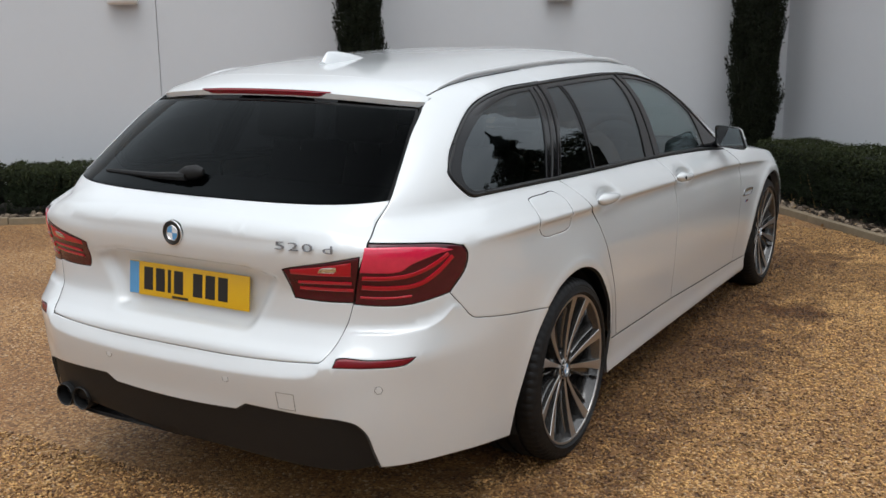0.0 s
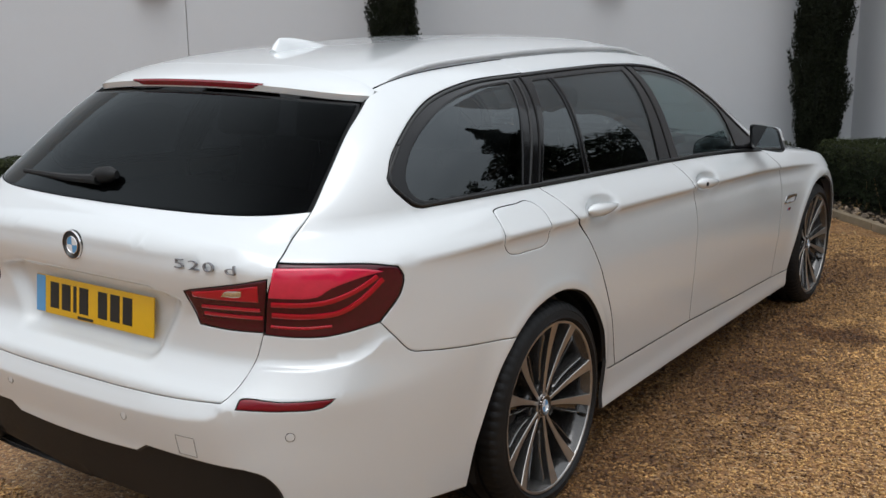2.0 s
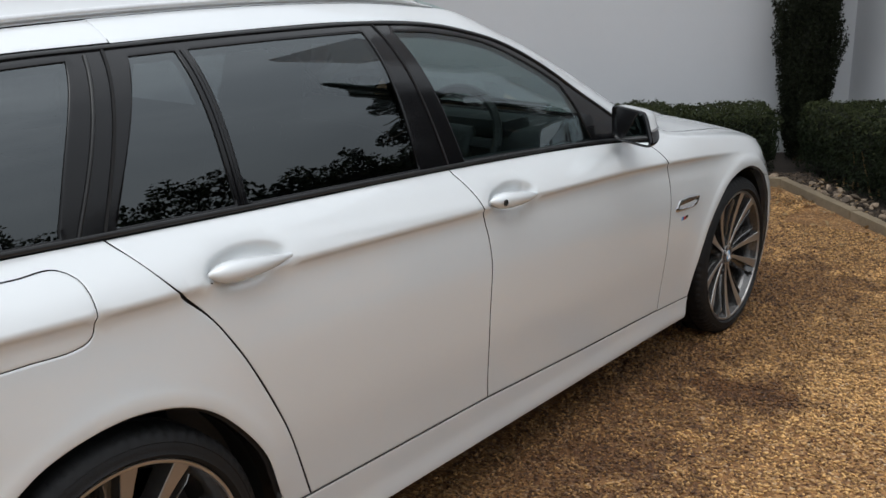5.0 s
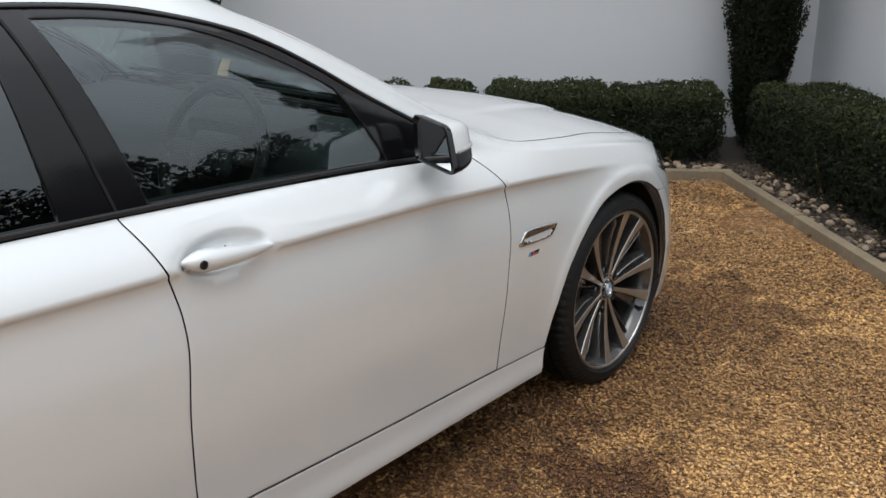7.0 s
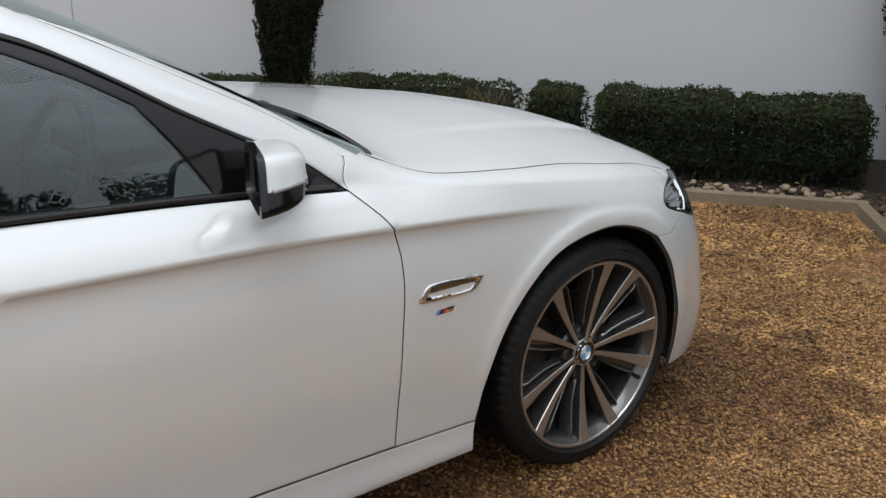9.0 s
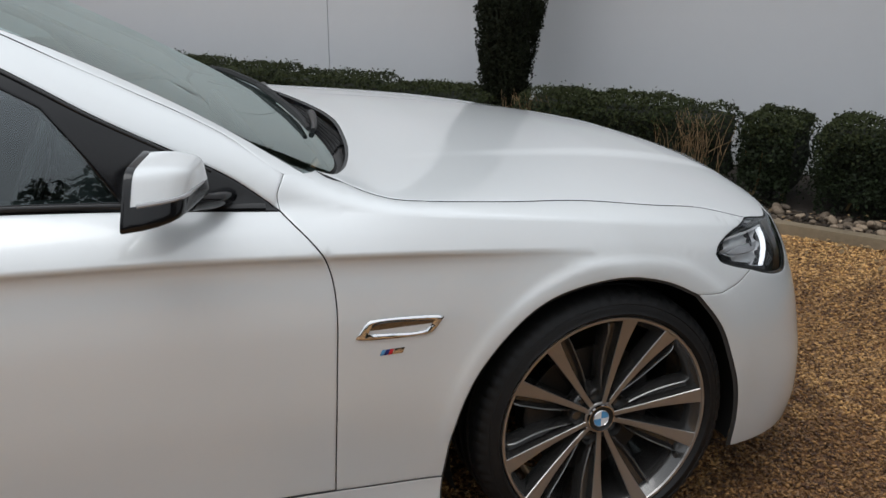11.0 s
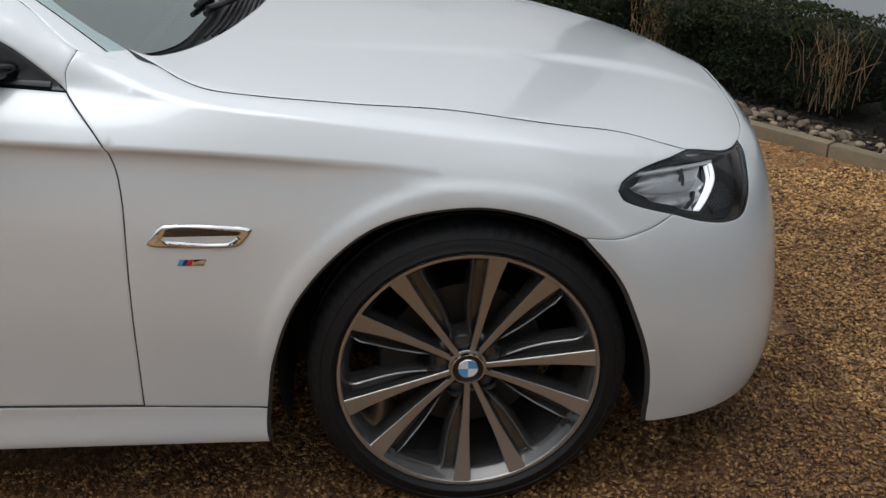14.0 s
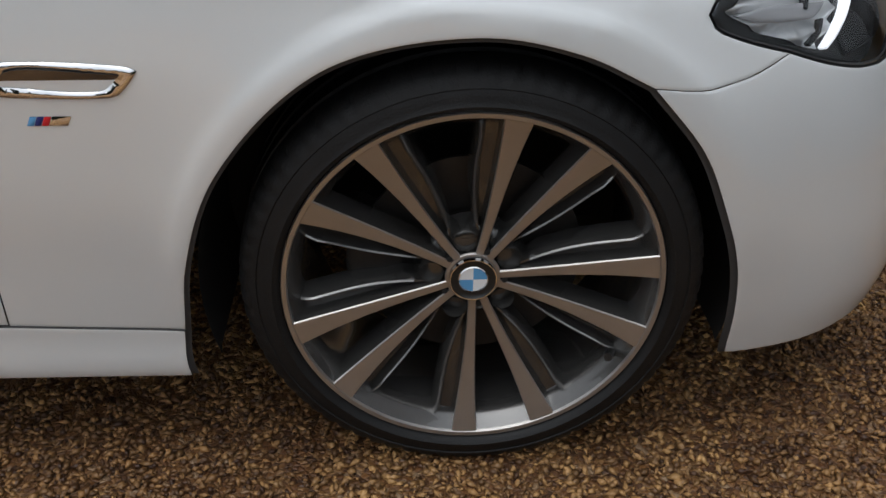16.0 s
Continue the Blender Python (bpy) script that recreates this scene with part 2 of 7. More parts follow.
def gravel_material():
    """Golden gravel: one tint a stone, worn dark patches, bumpy relief."""
    m = bpy.data.materials.new("golden_gravel")
    m.use_nodes = True
    n, l = m.node_tree.nodes, m.node_tree.links
    p = n["Principled BSDF"]
    co = n.new("ShaderNodeTexCoord")
    cell, edge, patch, ramp, bump = (n.new("ShaderNodeTexVoronoi"), n.new("ShaderNodeTexVoronoi"), n.new("ShaderNodeTexNoise"),
                                     n.new("ShaderNodeValToRGB"), n.new("ShaderNodeBump"))
    for v in (cell, edge):
        v.inputs["Scale"].default_value = 100
    edge.feature = "DISTANCE_TO_EDGE"
    patch.inputs["Scale"].default_value, patch.inputs["Detail"].default_value = 0.9, 5
    for v in (cell, edge, patch):
        l.new(co.outputs["Object"], v.inputs["Vector"])
    sep = n.new("ShaderNodeSeparateColor")
    l.new(cell.outputs["Color"], sep.inputs[0])
    els = ramp.color_ramp.elements
    els[0].color, els[0].position = (0.12, 0.053, 0.02, 1), 0.0
    els[1].color, els[1].position = (0.68, 0.52, 0.34, 1), 1.0
    for at, c in ((0.35, (0.33, 0.160, 0.052, 1)), (0.7, (0.46, 0.245, 0.085, 1)), (0.9, (0.60, 0.365, 0.152, 1))):
        e = els.new(at)
        e.color = c
    l.new(sep.outputs[0], ramp.inputs["Fac"])
    pr = n.new("ShaderNodeValToRGB")
    pr.color_ramp.elements[0].position, pr.color_ramp.elements[1].position = 0.36, 0.56
    pr.color_ramp.elements[0].color, pr.color_ramp.elements[1].color = (0.74, 0.68, 0.62, 1), (1, 1, 1, 1)
    l.new(patch.outputs["Fac"], pr.inputs["Fac"])
    # shade between the stones, painted into the colour at the cell edges
    gap = n.new("ShaderNodeMapRange")
    gap.inputs["From Max"].default_value, gap.inputs["To Min"].default_value = 0.18, 0.66
    l.new(edge.outputs["Distance"], gap.inputs["Value"])
    mul, mul2 = n.new("ShaderNodeMix"), n.new("ShaderNodeMix")
    for q in (mul, mul2):
        q.data_type, q.blend_type = "RGBA", "MULTIPLY"
        q.inputs["Factor"].default_value = 1
    l.new(ramp.outputs["Color"], mul.inputs["A"])
    l.new(pr.outputs["Color"], mul.inputs["B"])
    l.new(mul.outputs["Result"], mul2.inputs["A"])
    l.new(gap.outputs["Result"], mul2.inputs["B"])
    l.new(damp_and_shade(n, l, co, mul2.outputs["Result"]), p.inputs["Base Color"])
    p.inputs["Roughness"].default_value = 0.55
    bump.inputs["Strength"].default_value, bump.inputs["Distance"].default_value = 1.0, 0.006
    l.new(edge.outputs["Distance"], bump.inputs["Height"])
    l.new(bump.outputs["Normal"], p.inputs["Normal"])
    return m


GRAVEL = gravel_material()
STONE = material("gravel_stone", (0.585, 0.355, 0.138), 0.45, vary=0.6, scale=1.1, second=(0.115, 0.050, 0.018), bump=0.2, bump_scale=300, island=1.1)
n_, l_ = STONE.node_tree.nodes, STONE.node_tree.links
p_ = n_["Principled BSDF"]
l_.new(damp_and_shade(n_, l_, next(q for q in n_ if q.type == "TEX_COORD"), p_.inputs["Base Color"].links[0].from_socket), p_.inputs["Base Color"])
LIT = material("lit_light_guide", (0.9, 0.9, 0.9), 0.3)
LIT.node_tree.nodes["Principled BSDF"].inputs["Emission Color"].default_value = (0.95, 0.97, 1.0, 1)
LIT.node_tree.nodes["Principled BSDF"].inputs["Emission Strength"].default_value = 1.3
SMOKE = material("smoked_bowl", (0.03, 0.03, 0.032), 0.25, 0.3, vary=0.3, scale=30)
BRIGHT = material("bright_reflector", (0.72, 0.73, 0.74), 0.3, 0.35, 0.3, vary=0.12, scale=70)


# -- helpers for meshes
def mesh_object(name, verts, faces, mats, parent=None, slots=None, smooth=True):
    me = bpy.data.meshes.new(name)
    me.from_pydata([tuple(v) for v in verts], [], [tuple(f) for f in faces])
    for m in (mats if isinstance(mats, (list, tuple)) else [mats]):
        me.materials.append(m)
    if slots is not None:
        me.polygons.foreach_set("material_index", slots)
    if smooth:
        me.polygons.foreach_set("use_smooth", [True] * len(me.polygons))
    me.update()
    ob = new(name, me)
    if parent:
        ob.parent = parent
    return ob


def part(name, bm, mat, parent=None, label="", smooth=True):
    """Links a bmesh as one mesh object under a thing or a part."""
    me = bpy.data.meshes.new(name)
    bm.to_mesh(me)
    bm.free()
    me.materials.append(mat)
    if smooth:
        me.polygons.foreach_set("use_smooth", [True] * len(me.polygons))
        me.set_sharp_from_angle(angle=radians(40))
    ob = new(name, me)
    if parent:
        ob.parent = parent
    if label:
        ob["label"] = label
    return ob


def box(sx, sy, sz, at=(0, 0, 0), bevel=0.0, seg=2, turn=None):
    bm = bmesh.new()
    bmesh.ops.create_cube(bm, size=1, matrix=Matrix.Diagonal((sx, sy, sz, 1)))
    if bevel:
        bmesh.ops.bevel(bm, geom=bm.edges[:], offset=bevel, segments=seg, affect="EDGES", profile=0.6)
    m = Matrix.Translation(at) @ (turn or Matrix.Identity(4))
    bmesh.ops.transform(bm, matrix=m, verts=bm.verts[:])
    return bm


def join(*bms):
    """Several bmeshes as one."""
    out = bmesh.new()
    for b in bms:
        me = bpy.data.meshes.new("tmp")
        b.to_mesh(me)
        b.free()
        out.from_mesh(me)
        bpy.data.meshes.remove(me)
    return out


def lathe(profile, segs=64, start=0.0, arc=2 * math.pi, axis="x"):
    """A profile of (along axis, radius) turned round the x axis."""
    bm = bmesh.new()
    closed = abs(arc - 2 * math.pi) < 1e-6
    rings = []
    for i in range(segs if closed else segs + 1):
        a = start + arc * i / segs
        rings.append([bm.verts.new((d, r * math.cos(a), r * math.sin(a))) for d, r in profile])
    for i in range(segs):
        r0, r1 = rings[i], rings[(i + 1) % len(rings)]
        for j in range(len(profile) - 1):
            bm.faces.new((r0[j], r0[j + 1], r1[j + 1], r1[j]))
    return bm


def tube(points, radius, segs=10, close=False, flat=1.0):
    """A rod along points; flat squeezes its height."""
    bm = bmesh.new()
    pts = [Vector(p) for p in points]
    rings = []
    for i, p in enumerate(pts):
        d = (pts[min(i + 1, len(pts) - 1)] - pts[max(i - 1, 0)]).normalized()
        side = d.cross(Vector((0, 0, 1)))
        side = side.normalized() if side.length > 1e-4 else Vector((1, 0, 0))
        up = side.cross(d)
        r = radius[i] if isinstance(radius, (list, tuple)) else radius
        rings.append([bm.verts.new(p + side * r * math.cos(a) + up * r * flat * math.sin(a)) for a in (2 * math.pi * k / segs for k in range(segs))])
    for a, b in zip(rings, rings[1:]):
        for k in range(segs):
            bm.faces.new((a[k], a[(k + 1) % segs], b[(k + 1) % segs], b[k]))
    bm.faces.new(rings[0][::-1])
    bm.faces.new(rings[-1])
    return bm


def spline(pts, step=0.012):
    """A Catmull-Rom curve through points of the plane or of space."""
    P = [np.array(p, float) for p in pts]
    if len(P) == 2:
        k = max(1, int(np.linalg.norm(P[1] - P[0]) / step))
        return [P[0] + (P[1] - P[0]) * i / k for i in range(k + 1)]
    P = [2 * P[0] - P[1]] + P + [2 * P[-1] - P[-2]]
    out = []
    for a, b, c, d in zip(P, P[1:], P[2:], P[3:]):
        # centripetal knots keep the curve from overshooting
        ta = 0.0
        tb = ta + max(np.linalg.norm(b - a), 1e-6) ** 0.5
        tc = tb + max(np.linalg.norm(c - b), 1e-6) ** 0.5
        td = tc + max(np.linalg.norm(d - c), 1e-6) ** 0.5
        k = max(1, int(np.linalg.norm(c - b) / step))
        for i in range(k):
            t = tb + (tc - tb) * i / k
            a1, a2, a3 = (tb - t) / (tb - ta) * a + (t - ta) / (tb - ta) * b, (tc - t) / (tc - tb) * b + (t - tb) / (tc - tb) * c, (td - t) / (td - tc) * c + (t - tc) / (td - tc) * d
            b1, b2 = (tc - t) / (tc - ta) * a1 + (t - ta) / (tc - ta) * a2, (td - t) / (td - tb) * a2 + (t - tb) / (td - tb) * a3
            out.append((tc - t) / (tc - tb) * b1 + (t - tb) / (tc - tb) * b2)
    out.append(P[-2])
    return out


def outline(*segments, step=0.012):
    """A closed outline of curves that meet in corners."""
    out = []
    for s in segments:
        out += spline(s, step)[:-1] if len(s) > 1 else [np.array(s[0], float)]
    return out


def grown(loop, d):
    """A closed outline moved outwards by d."""
    P = np.array(loop)
    area = 0.5 * np.sum(P[:, 0] * np.roll(P[:, 1], -1) - np.roll(P[:, 0], -1) * P[:, 1])
    e = np.roll(P, -1, 0) - P
    n = np.stack([e[:, 1], -e[:, 0]], -1) / np.maximum(np.linalg.norm(e, axis=1, keepdims=True), 1e-9) * np.sign(area)
    m = n + np.roll(n, 1, 0)
    m /= np.maximum(np.sum(m * m, axis=1, keepdims=True) / 2, 0.35)
    return P + m * d


def inside(points, loop):
    x, y = points[:, 0], points[:, 1]
    L = np.array(loop)
    hit = np.zeros(len(points), bool)
    for (x0, y0), (x1, y1) in zip(L, np.roll(L, -1, 0)):
        if y0 != y1:
            hit ^= ((y0 > y) != (y1 > y)) & (x < (x1 - x0) * (y - y0) / (y1 - y0) + x0)
    return hit


def gap_to(points, loop):
    L = np.array(loop)
    A, B = L, np.roll(L, -1, 0)
    best = np.full(len(points), 1e9)
    for a, b in zip(A, B):
        ab = b - a
        t = np.clip(((points - a) @ ab) / max(ab @ ab, 1e-12), 0, 1)
        best = np.minimum(best, np.linalg.norm(points - a - t[:, None] * ab, axis=1))
    return best


# -- car shape: x to the car's right, y ahead from the rear axle, z up from the ground
def pchip(xs, ys, soft=0.0):
    """A smooth monotone curve through the points, as a function of an array; soft rounds its bends."""
    xs, ys = np.array(xs, float), np.array(ys, float)
    h, d = np.diff(xs), np.diff(ys) / np.diff(xs)
    m = np.zeros(len(xs))
    m[0], m[-1] = d[0], d[-1]
    for i in range(1, len(xs) - 1):
        if d[i - 1] * d[i] > 0:
            w1, w2 = 2 * h[i] + h[i - 1], h[i] + 2 * h[i - 1]
            m[i] = (w1 + w2) / (w1 / d[i - 1] + w2 / d[i])

    q = np.linspace(xs[0], xs[-1], 3000)
    i = np.clip(np.searchsorted(xs, q) - 1, 0, len(xs) - 2)
    t = (q - xs[i]) / h[i]
    table = ((1 + 2 * t) * (1 - t) ** 2 * ys[i] + t * (1 - t) ** 2 * h[i] * m[i]
             + t * t * (3 - 2 * t) * ys[i + 1] + t * t * (t - 1) * h[i] * m[i + 1])
    if soft:
        step = q[1] - q[0]
        k = int(3 * soft / step)
        g = np.exp(-0.5 * (np.arange(-k, k + 1) * step / soft) ** 2)
        pad = np.concatenate([table[0] + (np.arange(-k, 0)) * (table[1] - table[0]), table, table[-1] + np.arange(1, k + 1) * (table[-1] - table[-2])])
        table = np.convolve(pad, g / g.sum(), "valid")
    return lambda at: np.interp(at, q, table)


AXLE, WHEELBASE = 0.335, 2.968
# height of the centre line from tail glass over roof, windscreen and bonnet
crown = pchip([-1.12, -1.03, -0.99, -0.55, -0.45, 0.0, 0.7, 1.1, 1.42, 1.7, 2.0, 2.36, 2.45, 2.8, 3.2, 3.5, 3.68, 3.80],
              [0.96, 1.0, 1.02, 1.378, 1.422, 1.465, 1.488, 1.480, 1.443, 1.332, 1.178, 0.984, 0.949, 0.910, 0.860, 0.800, 0.742, 0.68])
belt = pchip([-1.1, -0.5, 0.0, 1.0, 2.1, 2.5, 3.0, 3.4, 3.8], [1.0, 1.03, 1.025, 0.985, 0.93, 0.885, 0.82, 0.74, 0.66], 0.08)
crease = pchip([-1.1, -0.66, -0.3, 0.15, 0.5, 1.16, 1.65, 2.0, 2.3, 2.7, 3.0, 3.8], [0.950, 0.941, 0.934, 0.917, 0.905, 0.879, 0.860, 0.846, 0.826, 0.794, 0.765, 0.60], 0.05)
girth = pchip([-1.1, -0.5, 0.0, 0.6, 1.3, 2.0, 2.5, 2.968, 3.4, 3.8], [0.915, 0.928, 0.932, 0.922, 0.918, 0.918, 0.922, 0.930, 0.925, 0.91], 0.10)
flank = pchip([0.0, 0.15, 0.3, 0.55, 0.75, 0.88, 0.955, 0.978, 1.0], [0.94, 0.958, 0.97, 0.989, 0.993, 0.984, 0.9755, 0.9755, 0.986])
plain = pchip([0.0, 0.15, 0.3, 0.55, 0.75, 1.0], [0.94, 0.958, 0.97, 0.99, 0.998, 0.986])
brow = 0.986
tail = pchip([0.12, 0.3, 0.45, 0.56, 0.62, 0.66, 0.72, 0.80, 0.88, 0.93, 0.975, 0.99, 1.0, 1.08, 1.2, 1.32, 1.42, 1.5],
             [-1.04, -1.085, -1.107, -1.112, -1.108, -1.07, -1.03, -1.025, -1.052, -1.061, -1.056, -1.046, -1.028, -0.97, -0.84, -0.70, -0.60, -0.55])
nose = pchip([0.12, 0.25, 0.45, 0.6, 0.72, 0.85, 1.0], [3.725, 3.768, 3.778, 3.757, 3.715, 3.60, 3.45])
blunt = pchip([0.12, 0.3, 0.45, 0.62, 0.75, 0.9], [4.4, 4.0, 3.4, 3.0, 2.7, 2.6])
lean = pchip([-1.1, 1.0, 2.0, 2.2, 2.5, 2.8, 3.1, 3.8], [0.22, 0.20, 0.22, 0.24, 0.42, 0.50, 0.50, 0.50], 0.08)
square = pchip([-1.1, -0.4, 1.3, 1.6, 1.9, 2.15, 2.45, 3.0, 3.8], [3.4, 3.6, 3.6, 4.3, 4.9, 4.4, 2.0, 1.8, 1.8], 0.06)
inset = pchip([-1.1, -0.5, 0.1, 1.0, 2.0, 2.25, 2.5, 2.8, 3.1, 3.8], [0.86, 0.865, 0.875, 0.888, 0.889, 0.894, 0.945, 0.955, 0.955, 0.965], 0.07)


def half_width(y, z):
    """Half the car's width at a station and a height."""
    y, z = np.broadcast_arrays(np.asarray(y, float), np.asarray(z, float))
    top, zb, zc, w = crown(y), belt(y), crease(y), girth(y)
    zb = np.minimum(zb, top - 0.03)
    zc = np.minimum(zc, zb - 0.02)
    q = np.clip((z - 0.15) / (zc - 0.15), 0, 1)
    fade = np.clip((2.86 - y) / 0.36, 0, 1) * np.clip((y + 0.75) / 0.45, 0, 1)
    low = w * (fade * flank(q) + (1 - fade) * plain(q))
    k = np.clip((z - zc) / (zb - zc), 0, 1)
    f = 0.35 + 0.45 * np.clip((y - 2.15) / 0.4, 0, 1)
    mid = w * (brow - (brow - inset(y)) * (f * k + (1 - f) * k * k))
    u = np.clip((z - zb) / (top - zb), 0, 1)
    high = np.maximum(w * inset(y) - lean(y) * (z - zb), 0) * (1 - u ** square(y)) ** (1 / square(y))
    x = np.where(z < zc, low, np.where(z < zb, mid, high))
    # flared lips round the wheel arches
    for cy in (0.0, WHEELBASE):
        r = np.hypot(y - cy, z - AXLE)
        x = x + (0.006 * np.exp(-((r - 0.40) / 0.06) ** 2) + (0.007 if cy else 0.004) / (1 + np.exp(np.clip((r - 0.418) / 0.005, -30, 30)))) * np.clip((zc - z) / 0.03, 0, 1) * np.clip((z - 0.2) / 0.2, 0, 1)
    a, b = (0.2 - y) / (0.2 - tail(z)), (y - 2.9) / (nose(z) - 2.9)
    x = x * np.clip(1 - np.clip(a, 0, 1) ** 5, 0, 1) ** 0.2
    return x * np.clip(1 - np.clip(b, 0, 1) ** blunt(z), 0, 1) ** (1 / blunt(z))


def solve(f, lo, hi):
    """Where f, positive at lo and negative at hi, turns."""
    for _ in range(26):
        mid = (lo + hi) / 2
        good = f(mid) > 0
        lo, hi = np.where(good, mid, lo), np.where(good, hi, mid)
    return (lo + hi) / 2


def side_map(y, z):
    return np.stack([half_width(y, z), y, z], -1)


def top_map(x, y):
    ax = np.abs(x)
    z = solve(lambda z: half_width(y, z) - ax, np.full(ax.shape, 0.55), crown(y) + 0 * ax)
    return np.stack([x, y, z], -1)


REAR, FRONT = -0.2, 2.9


def rear_map(phi, z):
    s, c = np.sin(phi), np.cos(phi)
    r = solve(lambda r: half_width(REAR - r * c, z) - r * np.abs(s), np.zeros(np.shape(z)), np.full(np.shape(z), 1.35))
    return np.stack([r * s, REAR - r * c, z], -1)


def front_map(phi, z):
    s, c = np.sin(phi), np.cos(phi)
    r = solve(lambda r: half_width(FRONT + r * c, z) - r * np.abs(s), np.zeros(np.shape(z)), np.full(np.shape(z), 1.35))
    return np.stack([r * s, FRONT + r * c, z], -1)


def rear_at(x, z):
    """The angle in rear_map of a point seen from behind."""
    y = solve(lambda y: half_width(y, np.array(z, float)) - abs(x), np.array(0.1), np.array(-1.3))
    return math.atan2(x, REAR - float(y))


def rear_side(y, z):
    return math.atan2(float(half_width(y, z)), REAR - y)


def front_at(x, z):
    y = solve(lambda y: half_width(y, np.array(z, float)) - abs(x), np.array(2.7), np.array(3.9))
    return math.atan2(x, float(y) - FRONT)


def front_side(y, z):
    return math.atan2(float(half_width(y, z)), y - FRONT)


SCALE = {"side": (1.0, 1.0), "top": (1.0, 1.0), "rear": (0.9, 1.0), "front": (0.8, 1.0)}
MAPS = {"side": side_map, "top": top_map, "rear": rear_map, "front": front_map}


def on_car(kind, uv, lift=0.0):
    """Places on the car's skin, raised along its normal by lift."""
    uv = np.array(uv, float)
    u, v = uv[:, 0] / SCALE[kind][0], uv[:, 1] / SCALE[kind][1]
    f, h = MAPS[kind], 0.004
    p = f(u, v)
    n = np.cross(f(u + h, v) - f(u - h, v), f(u, v + h) - f(u, v - h))
    n /= np.maximum(np.linalg.norm(n, axis=1, keepdims=True), 1e-9)
    mid = np.array([0, 0, 0.55])
    out = p - mid - np.array([0, 1, 0]) * np.clip(p[:, 1:2], -0.4, 3.0)
    n *= np.where(np.sum(n * out, axis=1, keepdims=True) < 0, -1, 1)
    lift = np.asarray(lift, float)
    return p + n * (lift[:, None] if lift.ndim else lift), n


def panel(name, kind, loop, mat, parent, holes=(), gap=0.002, lift=0.0, depth=0.010, grid=0.026, edge=0.0022, flange=0.007, seam=None, mirror=False, label="", relief=None, lines=(), roll=0.0012):
    """A sheet of the car's skin inside an outline: rounded edges, a return of its own thickness and a dark flange in the joint."""
    sc = np.array(SCALE[kind])
    loops = [grown(np.array(loop) * sc, -gap)] + [grown(np.array(h) * sc, gap) for h in holes]
    crest = [grown(loops[0], -edge)] + [grown(h, edge) for h in loops[1:]]
    # a second row close to the edge keeps the rest of the sheet flat
    rims = [grown(loops[0], -edge - 0.0035)] + [grown(h, edge + 0.0035) for h in loops[1:]]
    lo, hi = loops[0].min(0), loops[0].max(0)
    xs, ys = np.arange(lo[0], hi[0], grid), np.arange(lo[1], hi[1], grid)
    G = np.array([(x + (0.5 * grid if j % 2 else 0), y) for j, y in enumerate(ys) for x in xs])
    keep = inside(G, rims[0]) & (gap_to(G, rims[0]) > grid * 0.35) if len(G) else np.zeros(0, bool)
    for r in rims[1:]:
        keep &= ~inside(G, r) & (gap_to(G, r) > grid * 0.35)
    G = G[keep] if len(G) else G.reshape(0, 2)
    # rows of points along creases, so that they stay crisp
    creases = []
    for row in lines:
        W = np.array(spline(row, 0.012)) * sc
        ok = inside(W, rims[0]) & (gap_to(W, rims[0]) > 0.006)
        for r in rims[1:]:
            ok &= ~inside(W, r) & (gap_to(W, r) > 0.006)
        W = W[ok]
        if len(W):
            away = np.min(np.linalg.norm(G[:, None] - W[None], axis=2), axis=1)
            G = G[away > 0.013]
            creases.append(W)
    pts, edges = [], []
    for L in loops:
        k = len(pts)
        pts += [tuple(p) for p in L]
        edges += [(k + i, k + (i + 1) % len(L)) for i in range(len(L))]
    border = len(pts)
    for L in crest + rims:
        pts += [tuple(p) for p in L]
    pts += [tuple(p) for p in G]
    for W in creases:
        k = len(pts)
        pts += [tuple(p) for p in W]
        edges += [(k + i, k + i + 1) for i in range(len(W) - 1) if np.linalg.norm(W[i + 1] - W[i]) < 0.03]
    from_cdt = delaunay_2d_cdt([Vector(p) for p in pts], edges, [], 0, 1e-6)
    V, F, orig = np.array([tuple(v) for v in from_cdt[0]]), np.array(from_cdt[2]), from_cdt[3]
    c = V[F].mean(1)
    ok = inside(c, loops[0])
    for L in loops[1:]:
        ok &= ~inside(c, L)
    F = F[ok]
    drop = np.array([0.0 if not o or min(o) >= border else -roll for o in orig])
    raised = lift + drop
    if relief is not None:
        raised = raised + relief(V / sc)
    P, N = on_car(kind, V, raised)
    # faces look outwards
    fn = np.cross(P[F[:, 1]] - P[F[:, 0]], P[F[:, 2]] - P[F[:, 0]])
    turn = np.sum(fn * N[F[:, 0]], axis=1) < 0
    F[turn] = F[turn][:, ::-1]
    verts, faces, slots = [P], [F], [np.zeros(len(F), int)]
    count = len(P)
    if depth:
        for i, L in enumerate(loops):
            outer = grown(L, (flange if i == 0 else -flange))
            extra = relief(L / sc) if relief is not None else 0.0
            a = on_car(kind, L, lift - roll + extra)[0]
            b = on_car(kind, L, lift - depth + extra)[0]
            d = on_car(kind, outer, lift - depth - 0.001 + extra)[0]
            k, n = count, len(L)
            verts += [a, b, d]
            j = np.arange(n)
            q = (j + 1) % n
            faces += [np.stack([k + j, k + q, k + n + q, k + n + j], -1), np.stack([k + n + j, k + n + q, k + 2 * n + q, k + 2 * n + j], -1)]
            slots += [np.ones(n, int), np.ones(n, int)]
            count += 3 * n
    flat = np.concatenate(verts)
    polys = [f for block in faces for f in block.tolist()]
    idx = np.concatenate(slots)
    ob = mesh_object(name, flat, polys, [mat, seam or SEAM], parent, idx.tolist())
    if label:
        ob["label"] = label
